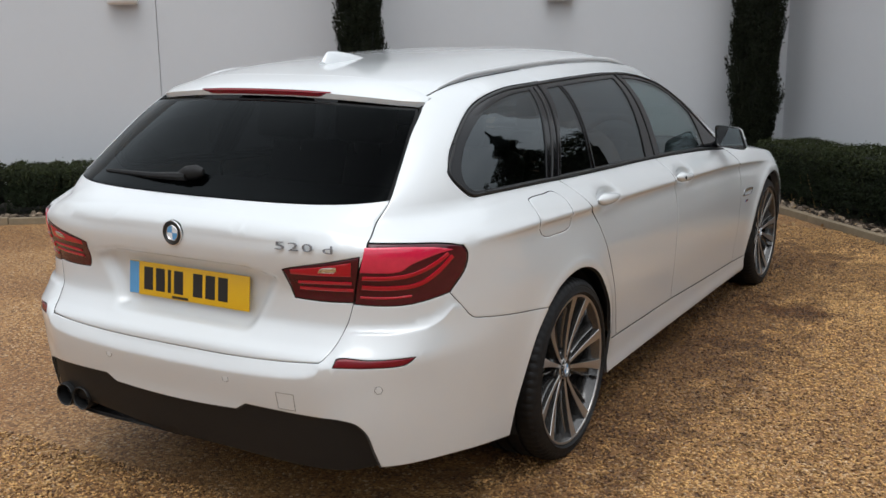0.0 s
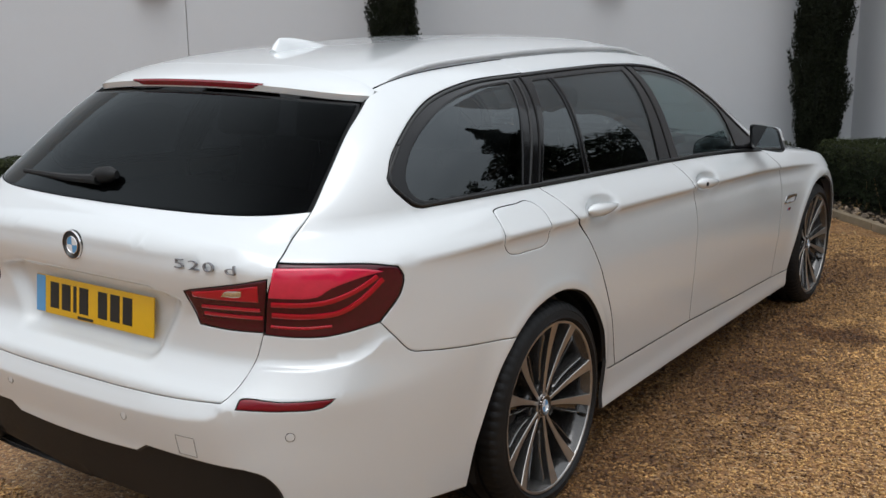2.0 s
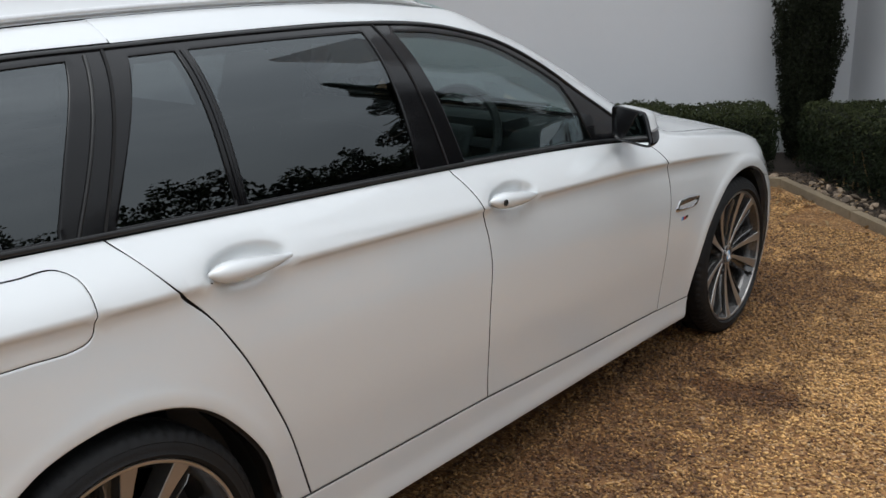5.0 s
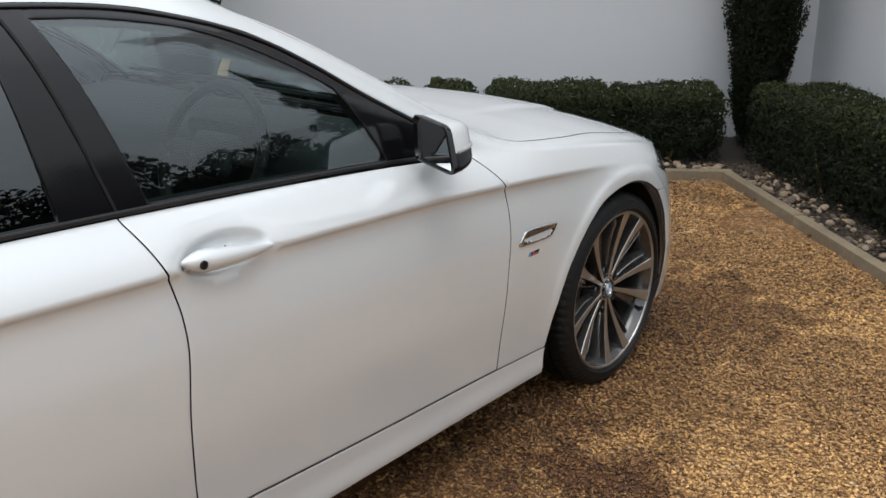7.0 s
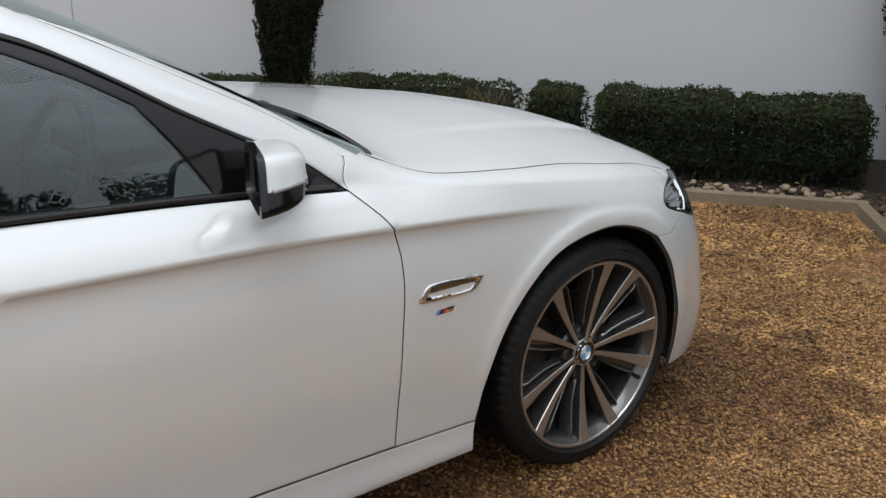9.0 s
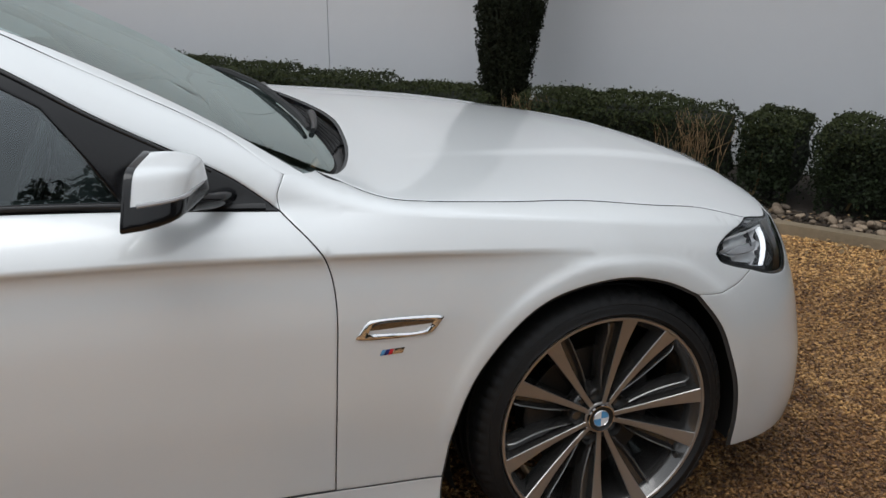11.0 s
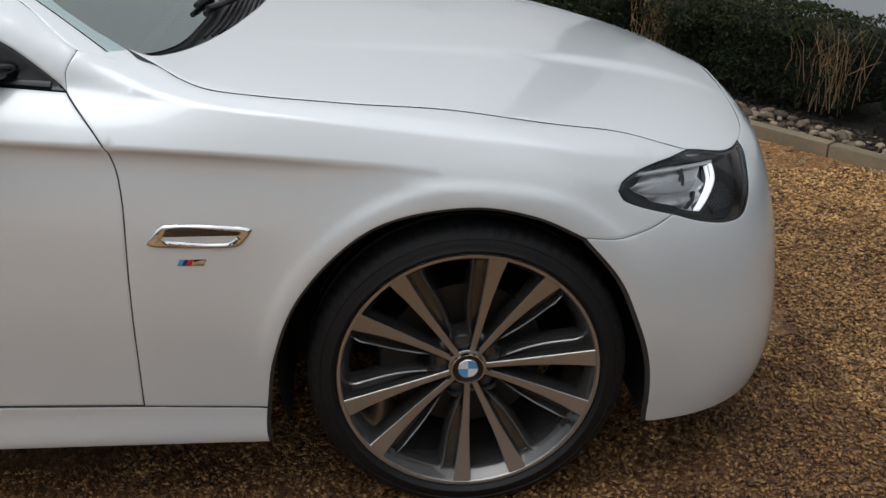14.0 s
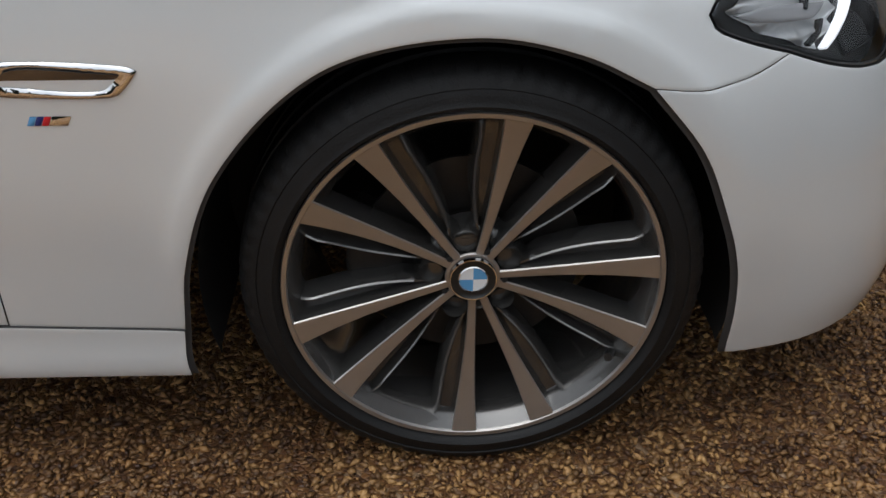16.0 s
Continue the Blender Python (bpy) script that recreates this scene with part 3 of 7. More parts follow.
    if mirror:
        flat = flat * np.array([-1, 1, 1])
        other = mesh_object(name, flat, [f[::-1] for f in polys], [mat, seam or SEAM], parent, idx.tolist())
        if label:
            other["label"] = label
        return ob, other
    return ob


def strip(name, kind, line, width, mat, parent, lift=0.001, thick=0.004, mirror=False, label="", round_top=True):
    """A raised bead along a line on the car's skin."""
    L = np.array(spline(line, 0.02 if len(line) > 6 else 0.007)) * np.array(SCALE[kind])
    d = np.gradient(L, axis=0)
    n = np.stack([-d[:, 1], d[:, 0]], -1) / np.maximum(np.linalg.norm(d, axis=1, keepdims=True), 1e-9)
    rows = []
    for off, up in ((-0.5, -0.004), (-0.5, thick * 0.6), (-0.3, thick), (0.3, thick), (0.5, thick * 0.6), (0.5, -0.004)):
        rows.append(on_car(kind, L + n * off * width, lift + up)[0])
    verts, k, faces = np.concatenate(rows), len(L), []
    for r in range(len(rows) - 1):
        faces += [(r * k + i, r * k + i + 1, (r + 1) * k + i + 1, (r + 1) * k + i) for i in range(k - 1)]
    faces += [tuple(r * k for r in range(6))[::-1], tuple(r * k + k - 1 for r in range(6))]
    made = [mesh_object(name, verts, faces, mat, parent, smooth=True)]
    if mirror:
        made.append(mesh_object(name, verts * np.array([-1, 1, 1]), [f[::-1] for f in faces], mat, parent, smooth=True))
    for ob in made:
        ob.data.set_sharp_from_angle(angle=radians(50))
        if label:
            ob["label"] = label
    return made


# -- the yard: gravel, kerbs, planting beds and two white walls that meet in a corner
CORNER = Vector((0.07, 5.80, 0))
ALONG = {"front": radians(36.5 + 180), "right": radians(-44)}     # the way each bed runs from the corner


def bed_frame(side):
    """From (along, away from the yard, up) to the world."""
    a = ALONG[side]
    u = Vector((math.cos(a), math.sin(a), 0))
    n = Vector((u.y, -u.x, 0)) if side == "front" else Vector((-u.y, u.x, 0))
    return Matrix(((u.x, n.x, 0, CORNER.x), (u.y, n.y, 0, CORNER.y), (0, 0, 1, 0), (0, 0, 0, 1)))


FRONT_BED, RIGHT_BED = bed_frame("front"), bed_frame("right")
bm = bmesh.new()
bmesh.ops.create_grid(bm, x_segments=40, y_segments=40, size=300)
ground = part("ground", bm, GRAVEL, None, smooth=False)
tagged(ground, "golden brown pea gravel covering the whole yard", "gravel", kind="structure")


def meet(d_front, d_right, z):
    """Where lines at those distances behind the two kerbs cross."""
    uf, nf = FRONT_BED.to_3x3() @ Vector((1, 0, 0)), FRONT_BED.to_3x3() @ Vector((0, 1, 0))
    nr = RIGHT_BED.to_3x3() @ Vector((0, 1, 0))
    t = (d_right - nr.dot(nf) * d_front) / nr.dot(uf)
    p = CORNER + nf * d_front + uf * t
    return Vector((p.x, p.y, z))


def prism(points, z0, z1):
    bm = bmesh.new()
    a = [bm.verts.new((p.x, p.y, z0)) for p in points]
    b = [bm.verts.new((p.x, p.y, z1)) for p in points]
    n = len(points)
    for i in range(n):
        bm.faces.new((a[i], a[(i + 1) % n], b[(i + 1) % n], b[i]))
    bm.faces.new(a[::-1])
    bm.faces.new(b)
    bmesh.ops.recalc_face_normals(bm, faces=bm.faces[:])
    return bm


# wall tops stay unseen; this added height cuts sky light in the corner
WALL_F, WALL_R, WALL_H = 1.22, 1.04, 5.6
far_f, far_r = 16.0, 4.7
c0, c1 = meet(WALL_F, WALL_R, 0), meet(WALL_F + 0.3, WALL_R + 0.3, 0)
seam_at = 5.22       # movement joint in the render, from the corner of the kerb
pf = lambda a, b: FRONT_BED @ Vector((a, b, 0))
pr = lambda a, b: RIGHT_BED @ Vector((a, b, 0))
wall_f = part("wall_front", join(prism([c0, pf(seam_at - 0.004, WALL_F), pf(seam_at - 0.004, WALL_F + 0.3), c1], 0, WALL_H),
                                 prism([pf(seam_at + 0.004, WALL_F), pf(far_f, WALL_F), pf(far_f, WALL_F + 0.3), pf(seam_at + 0.004, WALL_F + 0.3)], 0, WALL_H),
                                 prism([pf(seam_at - 0.004, WALL_F + 0.02), pf(seam_at + 0.004, WALL_F + 0.02), pf(seam_at + 0.004, WALL_F + 0.2), pf(seam_at - 0.004, WALL_F + 0.2)], 0, WALL_H)), RENDER_WALL, smooth=False)
tagged(wall_f, "smooth white rendered garden wall with a thin vertical joint", "wall", kind="structure")
wall_r = part("wall_right", prism([c0, pr(2.3, WALL_R), pr(2.3, WALL_R + 0.3), c1], 0, WALL_H), RENDER_WALL, smooth=False)
tagged(wall_r, "smooth white rendered wall meeting the other in a corner", "wall", kind="structure")
# out of view; added to keep sky light off the front wall's left end
wall_l = part("wall_left", prism([pf(9.6, WALL_F), pf(9.6, -8.0), pf(9.9, -8.0), pf(9.9, WALL_F)], 0, 2.1), RENDER_WALL, smooth=False)
tagged(wall_l, "unseen plain white wall added to dim the left of the yard", "wall", kind="structure")
for name, M, far in (("bed_front", FRONT_BED, far_f), ("bed_right", RIGHT_BED, far_r)):
    inner, outer = meet(0.03, 0.03, 0), meet(WALL_F - 0.01, WALL_R - 0.01, 0)
    bm = prism([inner, M @ Vector((far, 0.03, 0)), M @ Vector((far, 1.17, 0)), outer], -0.05, 0.012 if name == "bed_front" else 0.016)
    tagged(part(name, bm, SOIL, smooth=False), "dark soil of the planting bed under the hedge", "soil", kind="structure")


def kerb(name, M, length, miter):
    """Concrete edging stones end to end along a bed."""
    top = tagged(new(name), "weathered grey concrete edging along the gravel", "kerb", kind="structure")
    a, i, data = miter, 0, None
    while a < length:
        run = 0.915
        if data is None:
            data = box(run - 0.007, 0.065, 0.22, bevel=0.009)
            me = bpy.data.meshes.new("kerb_stone")
            data.to_mesh(me)
            data.free()
            me.materials.append(CONCRETE)
            me.polygons.foreach_set("use_smooth", [True] * len(me.polygons))
            me.set_sharp_from_angle(angle=radians(40))
            data = me
        ob = new("kerb_stone", data)
        ob.parent = top
        ob.matrix_world = M @ pose(a + run / 2, 0.028 + random.uniform(-0.004, 0.004), -0.052 + random.uniform(-0.004, 0.004), random.uniform(-0.6, 0.6), 0, random.uniform(-0.3, 0.3))
        a += run
        i += 1
    return top


kerb("kerb_front", FRONT_BED, 13.0, -0.065)
kerb("kerb_right", RIGHT_BED, 4.5, 0.004)


# -- pebbles between the kerb and the hedge
def pebble_mesh(seed):
    rnd = random.Random(seed)
    bm = bmesh.new()
    bmesh.ops.create_icosphere(bm, subdivisions=2, radius=0.5)
    off = Vector((rnd.random() * 50, rnd.random() * 50, rnd.random() * 50))
    for v in bm.verts:
        v.co *= 1 + 0.22 * noise.noise(v.co * 1.6 + off)
    me = bpy.data.meshes.new("pebble")
    bm.to_mesh(me)
    bm.free()
    me.materials.append(PEBBLE)
    me.polygons.foreach_set("use_smooth", [True] * len(me.polygons))
    return me


PEBBLES = [pebble_mesh(s) for s in range(7)]


def pebble_bed(name, M, a0, a1, count, seed, wide=0.26):
    rnd = random.Random(seed)
    top = tagged(new(name), "strip of pale river pebbles between kerb and hedge", "pebbles", kind="structure")
    for i in range(count):
        s = rnd.choice((0.024, 0.030, 0.034, 0.040, 0.052))
        ob = new("pebble", PEBBLES[rnd.randrange(7)])
        ob.parent = top
        b = 0.07 + s / 2 + rnd.random() ** 1.3 * wide
        ob.matrix_world = M @ pose(rnd.uniform(a0, a1), b, 0.012 + s * 0.26 + (0.02 if rnd.random() < 0.25 else 0), rnd.uniform(-25, 25), rnd.uniform(-25, 25), rnd.uniform(0, 360)) @ Matrix.Diagonal((s * rnd.uniform(1, 1.6), s * rnd.uniform(0.8, 1.1), s * rnd.uniform(0.55, 0.8), 1))


pebble_bed("pebbles_front", FRONT_BED, -0.05, 3.2, 290, 3)
pebble_bed("pebbles_front_far", FRONT_BED, 5.6, 8.2, 150, 8)
pebble_bed("pebbles_right", RIGHT_BED, 0.05, 3.3, 290, 4, 0.22)


# -- hedges: twiggy shrubs clipped into blocks
def leaf_cloud(pos, nrm, size, rnd, tilt=0.9):
    """Small folded leaves at the places given."""
    k = len(pos)
    d = nrm + rnd.normal(0, tilt, (k, 3))
    d /= np.linalg.norm(d, axis=1, keepdims=True)
    side = np.cross(d, rnd.normal(0, 1, (k, 3)))
    side /= np.linalg.norm(side, axis=1, keepdims=True)
    up = np.cross(side, d)
    s = (size * rnd.uniform(0.6, 1.35, k))[:, None]
    tip, base, l, r = pos + up * s, pos - up * s * 0.8, pos + side * s * 0.5 + d * s * 0.18, pos - side * s * 0.5 + d * s * 0.18
    verts = np.stack([base, l, tip, r], 1).reshape(-1, 3)
    i = np.arange(k) * 4
    return verts, np.concatenate([np.stack([i, i + 1, i + 2], -1), np.stack([i, i + 2, i + 3], -1)])


def wobble(a, seed):
    return 0.5 * np.sin(a * 7.1 + seed) + 0.3 * np.sin(a * 17.3 + 2 * seed) + 0.2 * np.sin(a * 39.0 + 3 * seed)


def shrub(M, a0, a1, b0, b1, h, seed, count, label, bare=()):
    """One clipped shrub of a hedge: inner mass, leaves, twigs and stems."""
    rnd = np.random.RandomState(seed)
    top = tagged(new("hedge_shrub"), label, "hedge", "clipped hedge along the walls")
    top.matrix_world = M @ pose((a0 + a1) / 2, (b0 + b1) / 2, 0)
    L, D = a1 - a0, b1 - b0
    # leaves on the front, back, top and ends of a rounded block
    k = int(count * 2.8)
    u, v, w = rnd.uniform(-0.5, 0.5, k) * L, rnd.uniform(-0.5, 0.5, k) * D, rnd.uniform(0.05, 1, k) * h
    pick = rnd.random(k)
    nrm = np.zeros((k, 3))
    f, t, e = pick < 0.55, (pick >= 0.55) & (pick < 0.86), pick >= 0.86
    back = f & (rnd.random(k) < 0.15)
    v[f], nrm[f, 1] = -D / 2, -1
    v[back], nrm[back, 1] = D / 2, 1
    w[t], nrm[t, 2] = h, 1
    sgn = np.where(rnd.random(k) < 0.5, -1, 1)
    u[e], nrm[e, 0] = (sgn * L / 2)[e], sgn[e]
    # rounded shoulders, and a surface that heaves
    rr = 0.10
    pu, pv, pw = np.clip(u, -L / 2 + rr, L / 2 - rr), np.clip(v, -D / 2 + rr, D / 2 - rr), np.minimum(w, h - rr)
    q = np.stack([u - pu, v - pv, np.maximum(w - pw, 0)], -1)
    ln = np.maximum(np.linalg.norm(q, axis=1, keepdims=True), 1e-6)
    q = q / ln * np.minimum(ln, rr)
    pos = np.stack([pu, pv, pw], -1) + q
    lump = 0.024 * wobble(pos[:, 0:1] + 0.7 * pos[:, 2:3], seed) + 0.02 * wobble(1.7 * pos[:, 2:3] + pos[:, 1:2], seed + 5)
    pos = pos + nrm * (lump + rnd.exponential(0.014, (k, 1)) * np.where(rnd.random((k, 1)) < 0.5, -1.5, 0.45))
    low = pos[:, 2] < 0.09 + 0.06 * rnd.random(k)
    pos = pos[~(low & (rnd.random(k) < 0.75))]
    nrm2 = np.zeros_like(pos)
    nrm2[:, 1], nrm2[:, 2] = -0.5, 0.7
    for x0, x1 in bare:
        thin = (pos[:, 0] + (a0 + a1) / 2 > x0) & (pos[:, 0] + (a0 + a1) / 2 < x1) & (rnd.random(len(pos)) < 0.62)
        pos, nrm2 = pos[~thin], nrm2[~thin]
    verts, faces = leaf_cloud(pos, nrm2, 0.0105, rnd)
    # the lighter leaf colour grows more common towards the top
    pale_leaf = rnd.random(len(pos)) < np.clip((pos[:, 2] / h - 0.55) / 0.5, 0, 1) ** 1.5
    slots = np.concatenate([pale_leaf, pale_leaf]).astype(int)
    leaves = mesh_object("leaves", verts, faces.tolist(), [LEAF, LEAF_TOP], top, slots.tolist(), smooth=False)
    leaves["kind"] = "stuff"
    # inner mass, near black in place of the shaded depth among the leaves
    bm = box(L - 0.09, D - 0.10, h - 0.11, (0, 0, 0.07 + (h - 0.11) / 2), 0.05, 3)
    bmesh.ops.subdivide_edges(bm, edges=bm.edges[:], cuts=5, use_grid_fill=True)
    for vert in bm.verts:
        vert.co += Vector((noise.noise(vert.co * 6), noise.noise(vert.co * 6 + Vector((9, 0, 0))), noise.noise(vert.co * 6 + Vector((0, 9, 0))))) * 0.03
    part("inner_growth", bm, SHADE_FILL, top)
    # stems and dry twigs
    R = random.Random(seed)
    rods = []
    for _ in range(max(3, int(L * 7))):
        x, y = R.uniform(-L / 2 + 0.08, L / 2 - 0.08), R.uniform(-D / 2 + 0.06, 0)
        rods.append(tube([(x, y, 0), (x + R.uniform(-0.05, 0.05), y - R.uniform(0, 0.04), 0.12), (x + R.uniform(-0.10, 0.10), y - 0.05, 0.3)], [0.009, 0.007, 0.004], 5))
    for x0, x1 in bare:
        for _ in range(70):
            x = R.gauss((x0 + x1) / 2, (x1 - x0) * 0.34) - (a0 + a1) / 2
            lo, hi = R.uniform(0.05, h * 0.7), h * R.uniform(0.72, 1.06)
            y = -D / 2 + R.uniform(-0.02, 0.06)
            p, q = R.gauss(0, 0.035), R.gauss(0, 0.035)
            rods.append(tube([(x, y, lo), (x + p * 0.6, y + R.uniform(-0.02, 0.02), lo + (hi - lo) * 0.4), (x + p + q * 0.4, y + R.uniform(-0.02, 0.02), lo + (hi - lo) * 0.75), (x + p + q * 1.3, y + R.uniform(-0.03, 0.03), hi)], [0.0024, 0.0019, 0.0014, 0.0008], 4))
    part("bare_growth", join(*rods), TWIG, top, "thin brown bare stems")["kind"] = "stuff"
    return top


BOXED = "dark green small-leaved clipped hedge shrub in the bed"
# along the front wall, from the corner
for i, (a0, a1, n, bare) in enumerate((( -0.10, 0.62, 5200, ()), (0.60, 1.40, 6000, ()), (1.47, 1.80, 3000, ()), (1.88, 2.70, 5400, ((1.9, 2.15),)), (2.68, 3.15, 4000, ((2.95, 3.14),)),
                                       (3.35, 4.2, 5200, ()), (4.18, 5.1, 5200, ()), (5.08, 6.0, 5200, ()), (5.98, 6.5, 4200, ()), (6.52, 7.3, 4200, ()), (7.28, 8.3, 3600, ()))):
    lab = BOXED if not bare else "clipped hedge shrub with a patch of bare brown twigs"
    shrub(FRONT_BED, a0, a1, 0.38, 0.86, 0.458 if i < 5 else 0.415, 20 + i, n, lab, bare)
for i, (a0, a1, n) in enumerate(((-0.50, 0.55, 6600), (0.53, 1.35, 6200), (1.33, 2.2, 6200), (2.18, 3.0, 5200), (2.98, 3.9, 3600))):
    shrub(RIGHT_BED, a0, a1, 0.33, 0.90, 0.512 + 0.03 * (i > 0), 50 + i, n, BOXED)


# -- columnar cypresses against the walls
def cypress(at, h, r, seed, count, lean_to=(0, 0)):
    rnd = np.random.RandomState(seed)
    top = tagged(new("cypress_tree"), "tall narrow dark green cypress close to the white wall", "tree", "cypresses by the wall")
    top.matrix_world = pose(*at, 0, 0, seed * 40)
    part("trunk", tube([(0, 0, 0), (0.01, 0, h * 0.3), (0, 0.01, h * 0.9)], [0.045, 0.035, 0.008], 8), BARK, top, "thin brown trunk")
    sprays = int(count / 34)
    z = 0.10 + (h - 0.12) * rnd.random(sprays)
    a = rnd.uniform(0, 2 * math.pi, sprays)
    prof = r * np.minimum(0.36 + 0.8 * z, 1) * np.clip((1 - z / h) * 2.2, 0.05, 1) ** 0.6
    rad = prof * (0.70 + 0.34 * rnd.random(sprays) ** 0.8) * (1 + 0.16 * np.sin(3 * a + z * 7) + 0.10 * np.sin(5 * a - z * 13))
    base = np.stack([rad * np.cos(a), rad * np.sin(a), z], -1)
    out = np.stack([np.cos(a), np.sin(a), np.full(sprays, 3.4)], -1)
    out /= np.linalg.norm(out, axis=1, keepdims=True)
    m = 34
    t = rnd.random((sprays, m, 1))
    pos = base[:, None, :] + out[:, None, :] * (t - 0.4) * 0.20 + rnd.normal(0, 0.010, (sprays, m, 3)) * (1.3 - t)
    pos = pos.reshape(-1, 3)
    verts, faces = leaf_cloud(pos, np.repeat(out, m, 0) * 0.3, 0.0105, rnd, 0.8)
    ob = mesh_object("crown", verts, faces.tolist(), CYPRESS, top, smooth=False)
    # solid core, coloured near black for the shade inside the crown
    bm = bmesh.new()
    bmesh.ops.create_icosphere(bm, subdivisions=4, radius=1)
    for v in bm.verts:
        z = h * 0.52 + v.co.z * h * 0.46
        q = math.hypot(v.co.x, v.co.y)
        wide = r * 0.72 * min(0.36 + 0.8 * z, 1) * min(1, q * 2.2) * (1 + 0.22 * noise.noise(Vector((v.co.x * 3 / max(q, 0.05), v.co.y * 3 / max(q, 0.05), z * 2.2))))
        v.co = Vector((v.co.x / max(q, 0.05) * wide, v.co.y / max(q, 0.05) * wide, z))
    part("inner_growth", bm, SHADE_FILL, top)
    return top


pa = FRONT_BED @ Vector((3.36, 0.72, 0))
cypress((pa.x, pa.y, 0), 3.9, 0.178, 1, 170000)
pb = meet(0.88, 0.72, 0) + Vector((-0.155, -0.11, 0))
cypress((pb.x, pb.y, 0), 4.0, 0.205, 2, 190000)


# -- small wall lights high on the wall
def wall_light(a):
    top = tagged(new("wall_light"), "small pale box-shaped outdoor light fixed to the wall", "wall light", "lights on the wall")
    top.matrix_world = FRONT_BED @ pose(a, WALL_F, 1.80)
    part("back_plate", box(0.10, 0.012, 0.10, (0, -0.006, 0.08), 0.003), ALU, top)
    part("housing", box(0.27, 0.10, 0.055, (0, -0.062, 0.028), 0.008), ALU, top)
    part("diffuser", box(0.24, 0.075, 0.006, (0, -0.062, -0.003), 0.002), WHITE, top)


wall_light(1.45)
wall_light(5.5)


# -- the estate car
car = tagged(new("estate_car"), "white pearl estate car with dark privacy glass parked on gravel", "car")


def rs(y, z):
    """A point of the tail given from the side."""
    return (rear_side(y, z), z)


def ra(x, z):
    return (rear_at(x, z), z)


def fs(y, z):
    return (front_side(y, z), z)


def fa(x, z):
    return (front_at(x, z), z)


def ditch(y):
    """Half the roof's width at the joint under the roof rail."""
    return float(np.interp(y, [-0.5, 0.0, 1.0, 1.5, 1.8, 2.1, 2.3], [0.565, 0.565, 0.56, 0.565, 0.60, 0.68, 0.79]))


def top_z(x, y):
    return float(top_map(np.array([float(x)]), np.array([float(y)]))[0, 2])


def edge_z(y):
    return float(top_map(np.array([ditch(y)]), np.array([float(y)]))[0, 2])


ARCH_R = [(-0.405, 0.40), (-0.36, 0.52), (-0.247, 0.634), (-0.147, 0.690), (0.034, 0.714), (0.196, 0.664), (0.341, 0.516), (0.400, 0.378)]
ARCH_F = [(2.556, 0.260), (2.575, 0.38), (2.632, 0.525), (2.774, 0.667), (2.961, 0.706), (3.09, 0.681), (3.185, 0.634)]
REAR_GAP = [(0.510, 0.327), (0.47, 0.43), (0.417, 0.552), (0.308, 0.747), (0.235, 0.85), (0.16, 0.925), (0.079, 1.027)]
MID_GAP = [(1.231, 0.311), (1.217, 0.43), (1.209, 0.556), (1.215, 0.744), (1.203, 0.83), (1.182, 0.890), (1.147, 0.984)]
WING_GAP = [(2.309, 0.270), (2.312, 0.42), (2.316, 0.561), (2.321, 0.723), (2.313, 0.79), (2.293, 0.836), (2.228, 0.912)]
BELT_LINE = [(-0.467, 1.046), (-0.225, 1.039), (0.079, 1.027), (0.55, 1.008), (1.147, 0.984), (1.65, 0.957), (1.996, 0.933), (2.228, 0.912)]
WINDOW_TOP = [(-0.603, 1.135), (-0.595, 1.151), (-0.578, 1.171), (-0.535, 1.209), (-0.476, 1.251), (-0.412, 1.286), (-0.337, 1.316), (-0.255, 1.337), (-0.168, 1.351), (-0.03, 1.365), (0.225, 1.372), (0.7, 1.378), (1.05, 1.374), (1.33, 1.350), (1.51, 1.308), (1.60, 1.280), (1.73, 1.214), (1.91, 1.106), (2.05, 1.032), (2.15, 0.974), (2.228, 0.912)]
WINDOW_TAIL = [(-0.467, 1.046), (-0.512, 1.047), (-0.544, 1.057), (-0.576, 1.084), (-0.597, 1.108), (-0.603, 1.122), (-0.603, 1.135)]
WING_TOP = [(2.228, 0.912), (2.226, 0.942), (2.246, 0.977)]
BONNET_EDGE = [(2.325, 0.966), (2.345, 0.9533), (2.38, 0.9399), (2.42, 0.9225), (2.47, 0.9084), (2.56, 0.8957), (2.72, 0.8782), (2.95, 0.852), (3.15, 0.8185), (3.29, 0.7903), (3.425, 0.7497)]
LAMP_F = [(3.252, 0.714), (3.260, 0.728), (3.288, 0.740), (3.345, 0.7487), (3.425, 0.7497)]
SEAM_F = [(3.185, 0.634), (3.26, 0.626), (3.32, 0.633), (3.374, 0.652)]

def cut(line, y):
    """The height of a side outline at a station."""
    P = np.array(spline(line, 0.01))
    o = np.argsort(P[:, 0])
    return float(np.interp(y, P[o, 0], P[o, 1]))


def sub(line, y0, y1, n=6):
    return [(y, cut(line, y)) for y in np.linspace(y0, y1, n)]


# roof, side frames, pillars
roof_ys = [-0.44, -0.2, 0.2, 0.7, 1.1, 1.36]
roof_loop = outline([(ditch(y), y) for y in roof_ys], [(ditch(1.36), 1.36), (0.3, 1.44), (0, 1.46), (-0.3, 1.44), (-ditch(1.36), 1.36)],
                    [(-ditch(y), y) for y in roof_ys[::-1]], [(-ditch(-0.44), -0.44), (0, -0.46), (ditch(-0.44), -0.44)], step=0.03)
panel("roof_panel", "top", roof_loop, PAINT, car, grid=0.05, gap=0.001)
